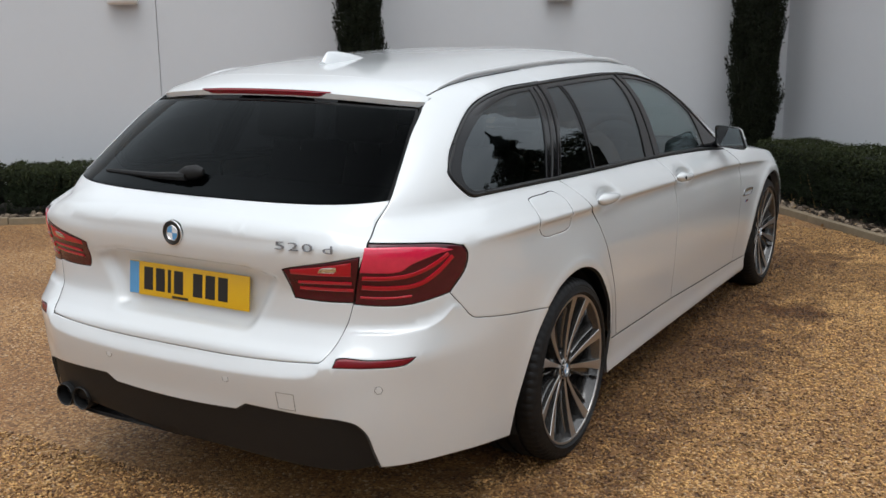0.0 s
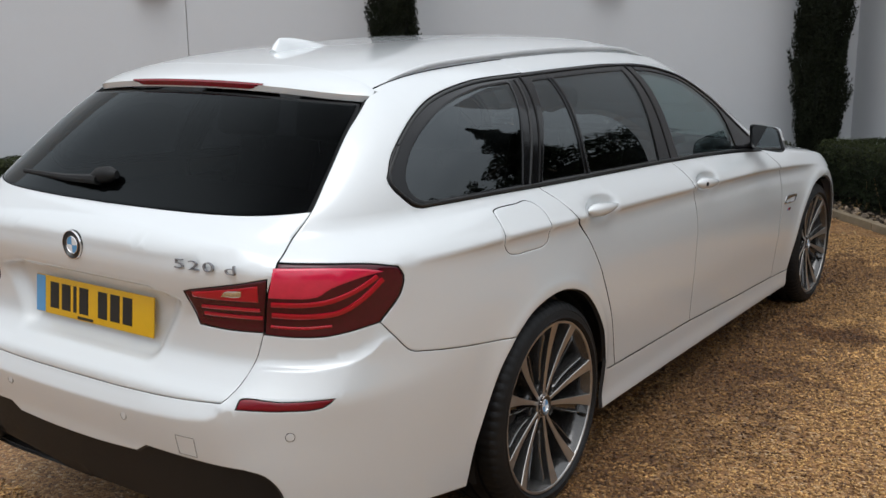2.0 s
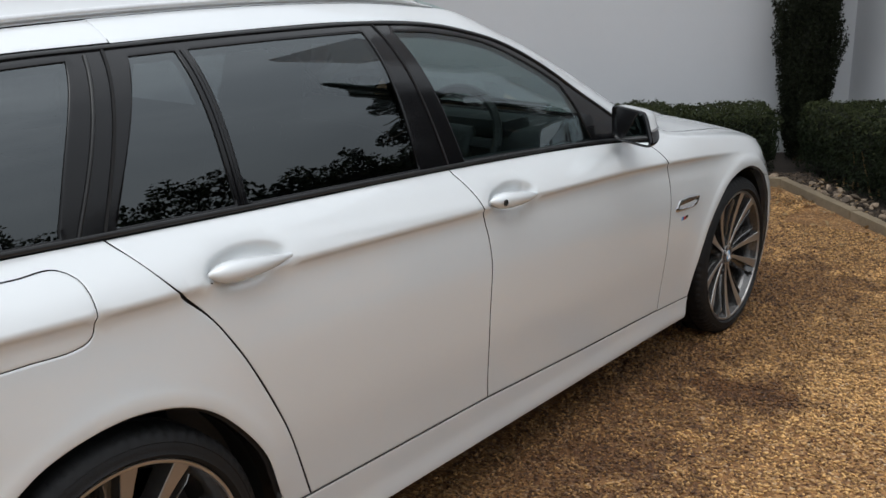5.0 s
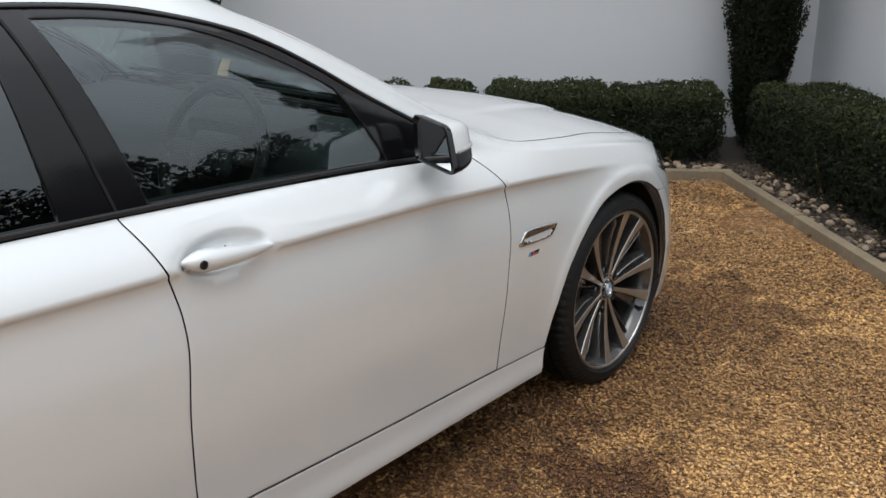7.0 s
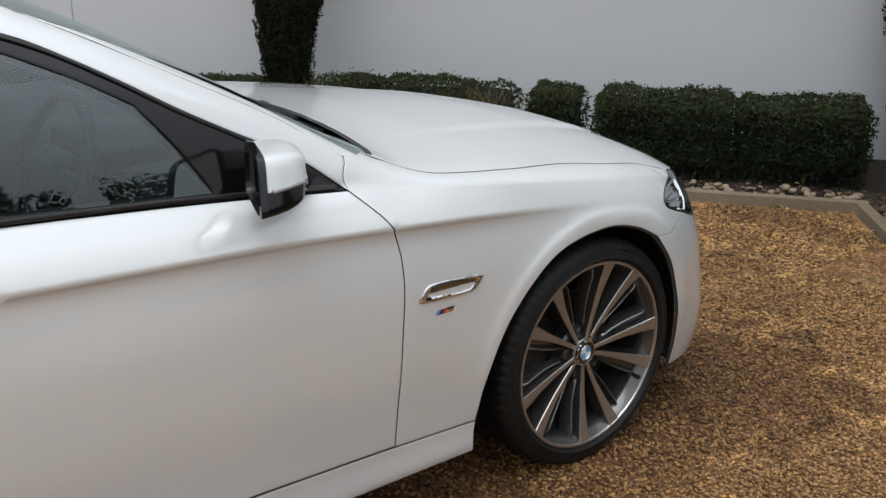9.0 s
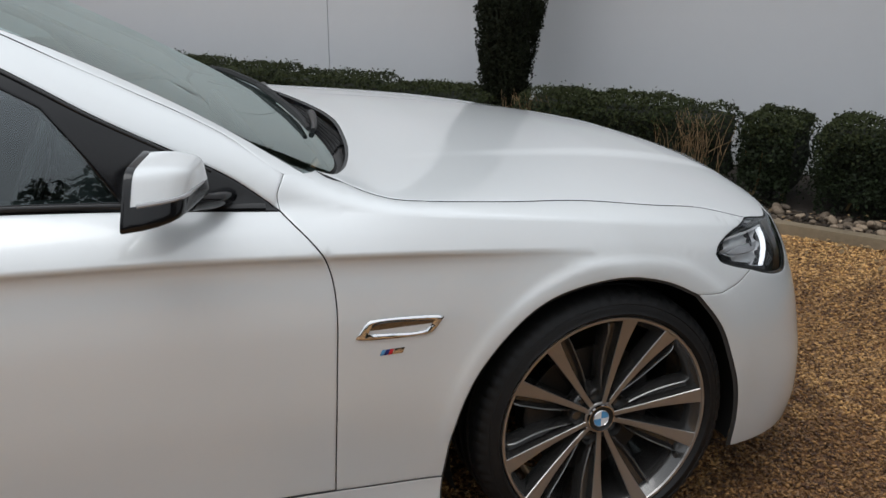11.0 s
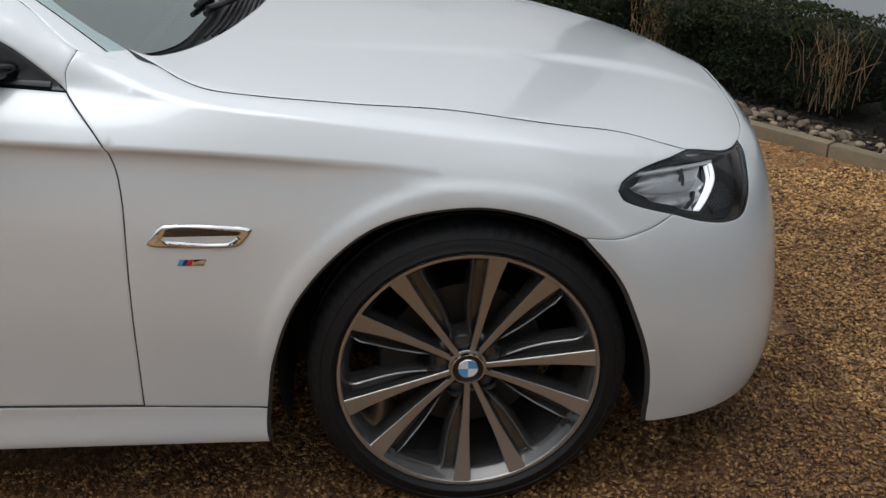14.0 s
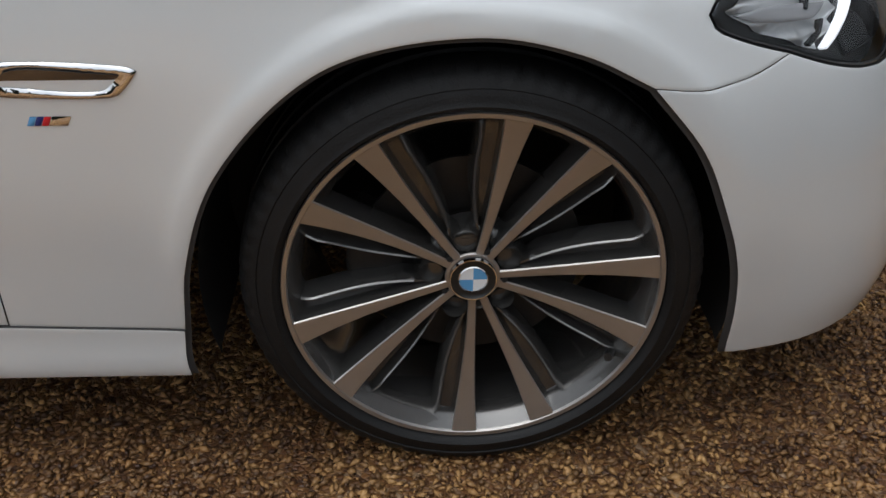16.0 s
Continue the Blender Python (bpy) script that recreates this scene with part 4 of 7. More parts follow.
cant_loop = outline(sub(WINDOW_TOP, 0.25, 1.09, 5), sub(WINDOW_TOP, 1.09, 2.228, 14), WING_TOP,
                    [(2.246, 0.977), (2.134, 1.060), (1.954, 1.157), (1.851, 1.209), (1.66, 1.304), (1.5, 1.372), *[(y, edge_z(y)) for y in np.linspace(1.36, 0.25, 14)]],
                    [(0.25, edge_z(0.25)), (0.25, cut(WINDOW_TOP, 0.25))])
panel("side_frame", "side", cant_loop, PAINT, car, mirror=True, grid=0.02, gap=0.0005)
def shoulder(y0, y1, at=None):
    """Rows along the crease of the flank."""
    rows = []
    for q in (1.012, 1.0, 0.989, 0.978, 0.955, 0.92):
        row = [(y, 0.15 + q * (float(np.minimum(crease(y), np.minimum(belt(y), crown(y) - 0.03) - 0.02)) - 0.15)) for y in np.linspace(y0, y1, 24)]
        rows.append([at(*p) for p in row] if at else row)
    return rows


def belt_rows(y0, y1):
    """Rows along the turn of the wing into the bonnet."""
    return [[(y, float(np.minimum(belt(y), crown(y) - 0.03)) + dz) for y in np.linspace(y0, y1, 30)] for dz in (-0.012, -0.005, 0.0, 0.006, 0.014)]


def arch_rows(cy, at=None, a0=0, a1=180):
    """Rows along the edge of the flared band round a wheel arch."""
    rows = []
    for r in (0.400, 0.411, 0.418, 0.425, 0.436):
        row = [(cy + r * math.cos(radians(a)), AXLE + r * math.sin(radians(a))) for a in np.linspace(a0, a1, 40)]
        rows.append([at(*p) for p in row] if at else row)
    return rows


# rear quarter with its pillar
LAMP_TOP = [ra(0.683, 0.972), ra(0.76, 0.967), rs(-0.80, 0.955), rs(-0.730, 0.938)]
LAMP_TIP = [rs(-0.730, 0.938), rs(-0.712, 0.912), rs(-0.722, 0.87), rs(-0.783, 0.80)]
LAMP_LOW = [rs(-0.783, 0.80), ra(0.773, 0.779), ra(0.70, 0.779), ra(0.635, 0.783)]
SEAM_R = [rs(-0.783, 0.80), rs(-0.745, 0.755), rs(-0.698, 0.708), rs(-0.64, 0.694), rs(-0.45, 0.662), rs(-0.247, 0.634)]
TAIL_GAP = [ra(0.585, 1.328), ra(0.612, 1.25), ra(0.645, 1.15), ra(0.667, 1.075), ra(0.661, 1.015), ra(0.683, 0.972)]
quarter = outline(TAIL_GAP, LAMP_TOP, LAMP_TIP, SEAM_R, [rs(*p) for p in ARCH_R[2:]], [rs(*ARCH_R[-1]), rs(0.43, 0.337), rs(0.510, 0.327)],
                  [rs(*p) for p in REAR_GAP], [rs(*p) for p in sub(BELT_LINE, 0.079, -0.467, 4)], [rs(*p) for p in WINDOW_TAIL], [rs(*p) for p in sub(WINDOW_TOP, -0.603, 0.25, 22)],
                  [rs(0.25, cut(WINDOW_TOP, 0.25)), rs(0.25, edge_z(0.25))], [rs(y, edge_z(y)) for y in np.linspace(0.25, -0.44, 15)],
                  [rs(-0.44, edge_z(-0.44)), ra(0.585, 1.328)])
FLAP = outline([rs(-0.262, 0.985), rs(-0.25, 1.001), rs(-0.22, 1.006), rs(-0.12, 1.005), rs(-0.045, 1.003), rs(-0.02, 0.985), rs(-0.016, 0.935), rs(-0.028, 0.885), rs(-0.06, 0.873), rs(-0.15, 0.874), rs(-0.22, 0.877), rs(-0.258, 0.89), rs(-0.278, 0.925), rs(-0.272, 0.96), rs(-0.262, 0.985)])
panel("rear_quarter", "rear", quarter, PAINT, car, holes=[FLAP], mirror=False, grid=0.022, lines=shoulder(-0.65, -0.285, rs) + shoulder(0.02, 0.4, rs) + arch_rows(0.0, rs, 5, 150))
panel("rear_quarter", "rear", [(-a, b) for a, b in quarter], PAINT, car, grid=0.03)
panel("fuel_flap", "rear", FLAP, PAINT, car, gap=0.0002, grid=0.02, lines=shoulder(-0.25, -0.01, rs), label="white fuel flap")
# doors, wing, sill
rear_door = outline(REAR_GAP, sub(BELT_LINE, 0.079, 1.147, 5), MID_GAP[::-1], [(1.231, 0.311), (0.88, 0.318), (0.510, 0.327)])
front_door = outline(MID_GAP, sub(BELT_LINE, 1.147, 2.228, 5), WING_GAP[::-1], [(2.309, 0.270), (1.8, 0.286), (1.231, 0.311)])


def scoop(cy, cz):
    """The hollow behind a door handle."""
    return lambda uv: -0.026 * np.exp(-np.clip(((uv[:, 0] - cy) / 0.110) ** 2 + ((uv[:, 1] - cz) / 0.036) ** 2, 0, 30) ** 4)


def dish(cy, cz):
    return [[(cy + 0.110 * k * math.cos(a), cz + 0.036 * k * math.sin(a)) for a in (math.pi * i / 16 for i in range(33))] for k in (0.55, 0.75, 0.87, 0.97, 1.06, 1.18)]


panel("rear_door", "side", rear_door, PAINT, car, mirror=True, grid=0.02, relief=scoop(0.352, 0.929), lines=shoulder(0.0, 0.205) + shoulder(0.50, 1.3) + dish(0.352, 0.929))
panel("front_door", "side", front_door, PAINT, car, mirror=True, grid=0.02, relief=scoop(1.332, 0.886), lines=shoulder(1.1, 1.185) + shoulder(1.48, 2.4) + dish(1.332, 0.886))
wing = outline(WING_GAP, WING_TOP, [WING_TOP[-1], (2.325, 0.966)], BONNET_EDGE, LAMP_F[::-1], [(3.252, 0.714), (3.262, 0.697), (3.30, 0.678), (3.374, 0.652)],
               SEAM_F[::-1], ARCH_F[::-1], [(2.556, 0.260), (2.42, 0.265), (2.309, 0.270)])
panel("front_wing", "side", wing, PAINT, car, gap=0.0008, edge=0.0015, roll=0.0006, depth=0.006, seam=SEAM_SOFT, mirror=True, grid=0.014, lines=shoulder(2.2, 2.9) + arch_rows(WHEELBASE, None, 40, 178) + belt_rows(2.36, 3.36))
sill = outline([(0.510, 0.327), (0.88, 0.318), (1.231, 0.311)], [(1.231, 0.311), (1.8, 0.286), (2.309, 0.270), (2.42, 0.265), (2.556, 0.260)],
               [(2.556, 0.260), (2.552, 0.21), (2.555, 0.174)], [(2.555, 0.174), (1.5, 0.180), (0.42, 0.190)], [(0.42, 0.190), (0.410, 0.27), (0.400, 0.378)],
               [(0.400, 0.378), (0.43, 0.337), (0.510, 0.327)])
panel("sill_skirt", "side", sill, PAINT, car, gap=0.0008, mirror=True, grid=0.02, lift=0.003, roll=0.0006, seam=SEAM_SOFT, relief=lambda uv: 0.010 * np.exp(-((uv[:, 1] - 0.19) / 0.035) ** 2))
# bonnet
be = np.array(spline(BONNET_EDGE, 0.02))
bx = half_width(be[:, 0], be[:, 1])
right_edge = [(float(x), float(y)) for x, y in zip(bx, be[:, 0])][::2] + [(float(bx[-1]), float(be[-1, 0]))]
nose_line = [(right_edge[-1][0], right_edge[-1][1]), (0.675, 3.530), (0.590, 3.588), (0.48, 3.632), (0.25, 3.672), (0, 3.685)]
cowl_line = [(0, 2.533), (0.06, 2.532), (0.16, 2.522), (0.41, 2.480), (0.575, 2.436), (0.67, 2.400), (0.725, 2.365), (right_edge[0][0], right_edge[0][1])]
mir = lambda L: [(-x, y) for x, y in L][::-1]
bonnet_loop = outline(cowl_line, right_edge, nose_line, mir(nose_line), mir(right_edge), mir(cowl_line), step=0.02)


def bonnet_ridges(uv):
    """Two soft ridges that run from the windscreen to the badge."""
    line = 0.50 - 0.22 * np.clip((uv[:, 1] - 2.5) / 1.1, 0, 1)
    fade = np.clip((uv[:, 1] - 2.52) / 0.7, 0, 1) ** 1.5 * np.clip((3.66 - uv[:, 1]) / 0.2, 0, 1)
    d = np.abs(uv[:, 0]) - line
    return fade * 0.009 * (1 / (1 + np.exp(d / 0.007)))


panel("bonnet", "top", bonnet_loop, PAINT, car, gap=0.0003, edge=0.0015, roll=0.0006, depth=0.005, seam=SEAM_SOFT, grid=0.018, relief=bonnet_ridges)
# bumpers
arch_low_r = [(-0.247, 0.634), (-0.33, 0.555), (-0.383, 0.457), (-0.420, 0.35), (-0.440, 0.225)]
gate_low = [ra(0.635, 0.783), ra(0.618, 0.72), ra(0.600, 0.66), ra(0.575, 0.620)]
gate_base = [ra(0.575, 0.620), ra(0.45, 0.612), ra(0.24, 0.604), ra(0, 0.602)]
mr = lambda L: [(-a, b) for a, b in L][::-1]
lower_edge = [ra(0.715, 0.282), ra(0.705, 0.34), ra(0.695, 0.395), ra(0.668, 0.432), ra(0.62, 0.446)]
step_edge = [ra(0.62, 0.446), ra(0.45, 0.453), ra(0.305, 0.455)]
mid_edge = [ra(0.262, 0.430), ra(0.1, 0.421), ra(-0.1, 0.421), ra(-0.262, 0.430)]
bumper_r = outline(SEAM_R, [rs(*p) for p in arch_low_r], [rs(-0.440, 0.225), rs(-0.6, 0.250), rs(-0.80, 0.276), ra(0.715, 0.282)], lower_edge, step_edge, [ra(0.305, 0.455), ra(0.262, 0.430)], mid_edge,
                   [ra(-0.262, 0.430), ra(-0.305, 0.455)], mr(step_edge), mr(lower_edge), mr([rs(-0.440, 0.225), rs(-0.6, 0.250), rs(-0.80, 0.276), ra(0.715, 0.282)]), mr([rs(*p) for p in arch_low_r]),
                   mr(SEAM_R), [(-a, b) for a, b in LAMP_LOW], [(-a, b) for a, b in gate_low], [(-a, b) for a, b in gate_base], gate_base[::-1], gate_low[::-1], LAMP_LOW[::-1])
SHELF = [(0.0, 0.555)] + [ra(*p) for p in ((0.24, 0.558), (0.454, 0.568), (0.54, 0.578), (0.572, 0.592), (0.590, 0.640), (0.603, 0.685), (0.64, 0.693), (0.749, 0.693), (0.806, 0.702), (0.835, 0.724), (0.852, 0.752))]


def shelf_relief(uv):
    """The bumper stands proud below a ledge that runs under the tailgate and the lamps."""
    a = np.abs(uv[:, 0])
    top = np.interp(a, [p[0] for p in SHELF], [p[1] for p in SHELF])
    outer = np.clip((a - SHELF[4][0]) / (SHELF[7][0] - SHELF[4][0]), 0, 1)
    ends = np.clip((SHELF[-1][0] + 0.06 - a) / 0.12, 0, 1)
    rise, tall = 0.042 - 0.026 * outer, (0.018 - 0.006 * outer)
    foot = 0.45 + 0.07 * outer
    shut = np.interp(uv[:, 1], [0.600, 0.620, 0.660, 0.720, 0.783], [-0.1] + [ra(*p)[0] for p in ((0.575, 0.62), (0.600, 0.66), (0.618, 0.72), (0.635, 0.783))])
    ends = ends * np.clip((a - shut) / 0.04, 0, 1)
    up, down = np.clip((top + rise - uv[:, 1]) / rise, 0, 1), np.clip((uv[:, 1] - foot) / (top - foot - 0.004), 0, 1)
    return tall * ends * up * (1 - outer + outer * up * (3 - 2 * up)) * down ** (1 + outer) * (1 - outer + outer * (3 - 2 * np.clip(down, 0, 1)))


def shelf_rows():
    rows = []
    for dz in (-0.016, -0.005, 0.0, 0.005, 0.014):
        row = [(a, z + dz) for a, z in SHELF]
        rows += [row, [(-a, z) for a, z in row]]
    return rows


REFL = outline([ra(0.617, 0.611), ra(0.624, 0.630), ra(0.72, 0.630), ra(0.806, 0.630)], [ra(0.806, 0.630), ra(0.790, 0.612), ra(0.72, 0.609), ra(0.617, 0.611)])
panel("rear_bumper", "rear", bumper_r, PAINT, car, gap=0.0006, edge=0.0015, roll=0.0006, depth=0.006, seam=SEAM_SOFT, holes=[REFL, mr(REFL)], grid=0.020, relief=shelf_relief, lines=shelf_rows())
panel("bumper_reflector", "rear", REFL, RED_DEEP, car, gap=0.001, lift=-0.003, label="slim red reflector", relief=shelf_relief)
panel("bumper_reflector", "rear", mr(REFL), RED_DEEP, car, gap=0.001, lift=-0.003, label="slim red reflector", relief=shelf_relief)
low_line = [ra(0.715, 0.282), ra(0.62, 0.262), ra(0.5, 0.262), ra(0.2, 0.27), ra(0, 0.27)]
diffuser = outline(lower_edge, step_edge, [ra(0.305, 0.455), ra(0.262, 0.430)], mid_edge, [ra(-0.262, 0.430), ra(-0.305, 0.455)], mr(step_edge), mr(lower_edge), mr(low_line), low_line[::-1])
panel("rear_diffuser", "rear", diffuser, PLASTIC, car, lift=-0.012, grid=0.026, label="dark grey plastic rear diffuser")
arch_low_f = [(3.185, 0.634), (3.262, 0.54), (3.305, 0.45), (3.345, 0.33), (3.358, 0.172)]
lamp_low_f = [fs(3.374, 0.652), fs(3.44, 0.626), fs(3.50, 0.608), fs(3.540, 0.602)]
lamp_front = [fs(3.540, 0.602), fa(0.745, 0.606), fa(0.715, 0.626), fa(0.672, 0.664), fa(0.622, 0.702), fa(0.590, top_z(0.590, 3.588))]
nose_top = [fa(x, top_z(x, y)) for x, y in nose_line[2:]]
low_f = [fs(3.358, 0.170), fs(3.48, 0.166), fs(3.57, 0.168), fa(0.6, 0.185), fa(0.3, 0.20), fa(0, 0.20)]
bumper_f = outline([fs(*p) for p in SEAM_F], lamp_low_f, lamp_front, nose_top, mr(nose_top), mr(lamp_front), mr(lamp_low_f), mr([fs(*p) for p in SEAM_F]),
                   [(-a, b) for a, b in (fs(*p) for p in arch_low_f)], [(-a, b) for a, b in low_f], mr([(-a, b) for a, b in low_f]), [fs(*p) for p in arch_low_f][::-1])
panel("front_bumper", "front", bumper_f, PAINT, car, gap=0.0006, edge=0.0015, roll=0.0006, depth=0.006, seam=SEAM_SOFT, grid=0.026)
# tailgate with its glass
glass_low = [ra(0.660, 1.074), ra(0.5, 1.062), ra(0.25, 1.056), ra(0, 1.054)]
gate = outline(gate_base[::-1], gate_low[::-1], [ra(0.635, 0.783), ra(0.662, 0.88), ra(0.683, 0.972)], TAIL_GAP[::-1][:3] + [ra(0.660, 1.074)], glass_low, mr(glass_low),
               mr(TAIL_GAP[::-1][:3] + [ra(0.660, 1.074)]), mr([ra(0.635, 0.783), ra(0.662, 0.88), ra(0.683, 0.972)]), mr(gate_low[::-1]), mr(gate_base[::-1]))
LAMP_IN = outline([ra(0.422, 0.880), ra(0.46, 0.890), ra(0.56, 0.910), ra(0.672, 0.934)], [ra(0.672, 0.934), ra(0.660, 0.87), ra(0.637, 0.788)], [ra(0.637, 0.788), ra(0.54, 0.786), ra(0.445, 0.789)], [ra(0.445, 0.789), ra(0.432, 0.83), ra(0.422, 0.880)])


def gate_relief(uv):
    """The fold under the glass and the hollow round the number plate."""
    x = np.sin(uv[:, 0]) * 0.86
    z = uv[:, 1]
    wide = np.clip((0.30 + 0.55 * (z - 0.69) - np.abs(x)) / 0.05, 0, 1)
    top = 0.872 - 0.25 * np.clip(np.abs(x) - 0.27, 0, 1)
    lower, upper = np.clip((z - 0.664) / 0.046, 0, 1), np.clip((top - z) / 0.014, 0, 1)
    fold = 1.016 - 0.10 * x * x
    ridge = np.clip((1.056 - z) / (1.056 - fold), 0, 1) * np.clip((z - fold + 0.05) / 0.05, 0, 1) * np.clip((0.555 - np.abs(x)) / 0.05, 0, 1)
    return 0.014 * ridge - 0.028 * wide * wide * (3 - 2 * wide) * lower * lower * (3 - 2 * lower) * upper


panel("tailgate", "rear", gate, PAINT, car, holes=[LAMP_IN, mr(LAMP_IN)], grid=0.012, relief=gate_relief, gap=0.0012, edge=0.002, roll=0.001, lines=[[ra(x, 1.016 - 0.075 * x * x + dz) for x in np.linspace(-0.64, 0.64, 40)] for dz in (-0.012, -0.004, 0.0, 0.004, 0.012)])
glass_side = [ra(0.660, 1.074), ra(0.640, 1.15), ra(0.606, 1.25), ra(0.576, 1.322)]
glass_top = [ra(0.576, 1.322), ra(0.40, 1.334), ra(0.2, 1.342), ra(0, 1.345)]
tail_glass = outline(glass_low[::-1], glass_side, glass_top, mr(glass_top), mr(glass_side), mr(glass_low[::-1]))
panel("tail_glass", "rear", tail_glass, TAILGLASS, car, gap=0.001, lift=-0.002, grid=0.05, depth=0.004, label="dark tinted tailgate window")
# roof spoiler: a thick lip that overhangs the tail glass
def spoiler():
    bm = bmesh.new()
    rows = []
    for i in range(33):
        x = -0.585 + 1.17 * i / 32
        e = (abs(x) / 0.585)
        y1 = -0.44
        y0 = -0.600 + 0.075 * e ** 3 + 0.055 * e ** 12
        zt = float(top_map(np.array([x]), np.array([y1]))[0, 2])
        zr = 1.382 - 0.034 * e ** 2.4
        rows.append([bm.verts.new(p) for p in ((x, y1, zt), (x, (y0 + y1) / 2, (zt + zr) / 2 + 0.004), (x, y0 + 0.010, zr), (x, y0, zr - 0.008), (x, y0 + 0.006, zr - 0.026), (x, y1 - 0.01, zr - 0.036))])
    for a, b in zip(rows, rows[1:]):
        for k in range(5):
            bm.faces.new((a[k], b[k], b[k + 1], a[k + 1]))
    bm.faces.new(rows[0])
    bm.faces.new(rows[-1][::-1])
    bmesh.ops.recalc_face_normals(bm, faces=bm.faces[:])
    return part("roof_spoiler", bm, PAINT, car)


lip = spoiler()
bm = bmesh.new()
prev = None
for i in range(25):
    x = -0.285 + 0.57 * i / 24
    e = abs(x) / 0.575
    y0, z = -0.600 + 0.075 * e ** 3, 1.382 - 0.034 * e ** 2.4
    h = 0.019 * min(1, (1 - abs(x) / 0.285) * 5 + 0.06) ** 0.6
    ring = [bm.verts.new(p) for p in ((x, y0 + 0.012, z - 0.003), (x, y0 + 0.003, z - 0.002), (x, y0 - 0.0025, z - 0.006 - h * 0.1), (x, y0 + 0.003, z - 0.003 - h))]
    if prev:
        for k in range(3):
            bm.faces.new((prev[k], ring[k], ring[k + 1], prev[k + 1]))
    prev = ring
part("brake_light", bm, RED_DEEP, lip, "slim red high brake light")

# windscreen and side glass
screen_side = [(ditch(1.36) - 0.005, 1.375), (0.595, 1.60), (0.634, 1.852), (0.650, 1.954), (0.692, 2.133), (0.743, 2.254), (0.773, 2.309)]
screen_low = [(0.773, 2.309), (0.70, 2.368), (0.60, 2.402), (0.42, 2.420), (0.2, 2.428), (0, 2.430)]
screen_top = [(0, 1.468), (0.3, 1.45), (ditch(1.36) - 0.005, 1.375)]
panel("windscreen", "top", outline(screen_top, screen_side, screen_low, mir(screen_low), mir(screen_side), mir(screen_top), step=0.03), SCREEN, car, gap=0.001, lift=-0.003, depth=0.004, grid=0.06, roll=0)
pillar = [(ditch(1.36), 1.36)] + [(x + 0.005, y) for x, y in screen_side[1:]]
a_edge = np.array([(2.246, 0.977), (2.134, 1.060), (1.954, 1.157), (1.851, 1.209), (1.66, 1.304), (1.5, 1.372)])
ax = half_width(a_edge[:, 0], a_edge[:, 1])
a_outer = [(float(x), float(y)) for x, y in zip(ax, a_edge[:, 0])]
pillar_loop = outline(pillar, [pillar[-1], (0.783, 2.316)], [(0.783, 2.316)] + a_outer + [(ditch(1.36), 1.36)])
panel("windscreen_pillar", "top", pillar_loop, PAINT, car, mirror=True, grid=0.02, gap=0.0005)
cowl = outline([(-x, y) for x, y in screen_low], screen_low[::-1], [(0.773, 2.309), (0.778, 2.320)], [(0.778, 2.320)] + cowl_line[::-1][1:],
               [(-x, y) for x, y in cowl_line][:-1] + [(-0.778, 2.320)], [(-0.778, 2.320), (-0.773, 2.309)])
panel("cowl", "top", cowl, SATIN_BLACK, car, lift=-0.025, gap=-0.004, grid=0.04, label="black plastic windscreen cowl")

DLO = outline(WINDOW_TAIL, sub(WINDOW_TOP, -0.603, 1.09, 40), sub(WINDOW_TOP, 1.09, 2.228, 14), sub(BELT_LINE, 2.228, -0.467, 10))
ins = lambda line, d: [(y, z + d) for y, z in line]
win_top = lambda y: cut(WINDOW_TOP, y) - 0.026
win_low = lambda y: cut(BELT_LINE, y) + 0.017
Q_GLASS = outline([(-0.45, 1.062), (-0.505, 1.069), (-0.534, 1.090), (-0.541, 1.122), (-0.525, 1.155), (-0.489, 1.194), (-0.442, 1.228), (-0.362, 1.268), (-0.281, 1.298), (-0.199, 1.318), (-0.114, 1.332), (-0.028, 1.342), (0.06, 1.346), (0.127, 1.348)], [(0.127, 1.348), (0.048, 1.2), (-0.012, 1.047)], [(-0.007, 1.047), (-0.25, 1.056), (-0.45, 1.062)])
R_FIX = outline([(0.27, win_top(0.27)), (0.33, win_top(0.33)), (0.385, win_top(0.385))], [(0.385, win_top(0.385)), (0.394, 1.2), (0.408, win_low(0.408))], [(0.408, win_low(0.408)), (0.115, win_low(0.115))], [(0.115, win_low(0.115)), (0.175, 1.17), (0.27, win_top(0.27))])
R_GLASS = outline([(0.422, win_top(0.422)), (0.7, win_top(0.7)), (0.985, win_top(0.985))], [(0.985, win_top(0.985)), (1.0, 1.2), (1.025, win_low(1.025))], [(1.025, win_low(1.025)), (0.7, win_low(0.7)), (0.446, win_low(0.446))], [(0.446, win_low(0.446)), (0.432, 1.2), (0.422, win_top(0.422))])
F_GLASS = outline([(1.105, win_top(1.105)), (1.27, win_top(1.27)), (1.473, win_top(1.473)), (1.675, win_top(1.675) - 0.012), (1.79, 1.140)], [(1.79, 1.140), (1.855, 1.05), (1.915, win_low(1.915))], [(1.915, win_low(1.915)), (1.5, win_low(1.5)), (1.225, win_low(1.225))], [(1.225, win_low(1.225)), (1.155, 1.2), (1.105, win_top(1.105))])
panel("window_surround", "side", DLO, GLOSS_BLACK, car, holes=[Q_GLASS, R_FIX, R_GLASS, F_GLASS], mirror=True, gap=0.0015, lift=-0.002, grid=0.03, depth=0.016, label="gloss black window surround and pillars")
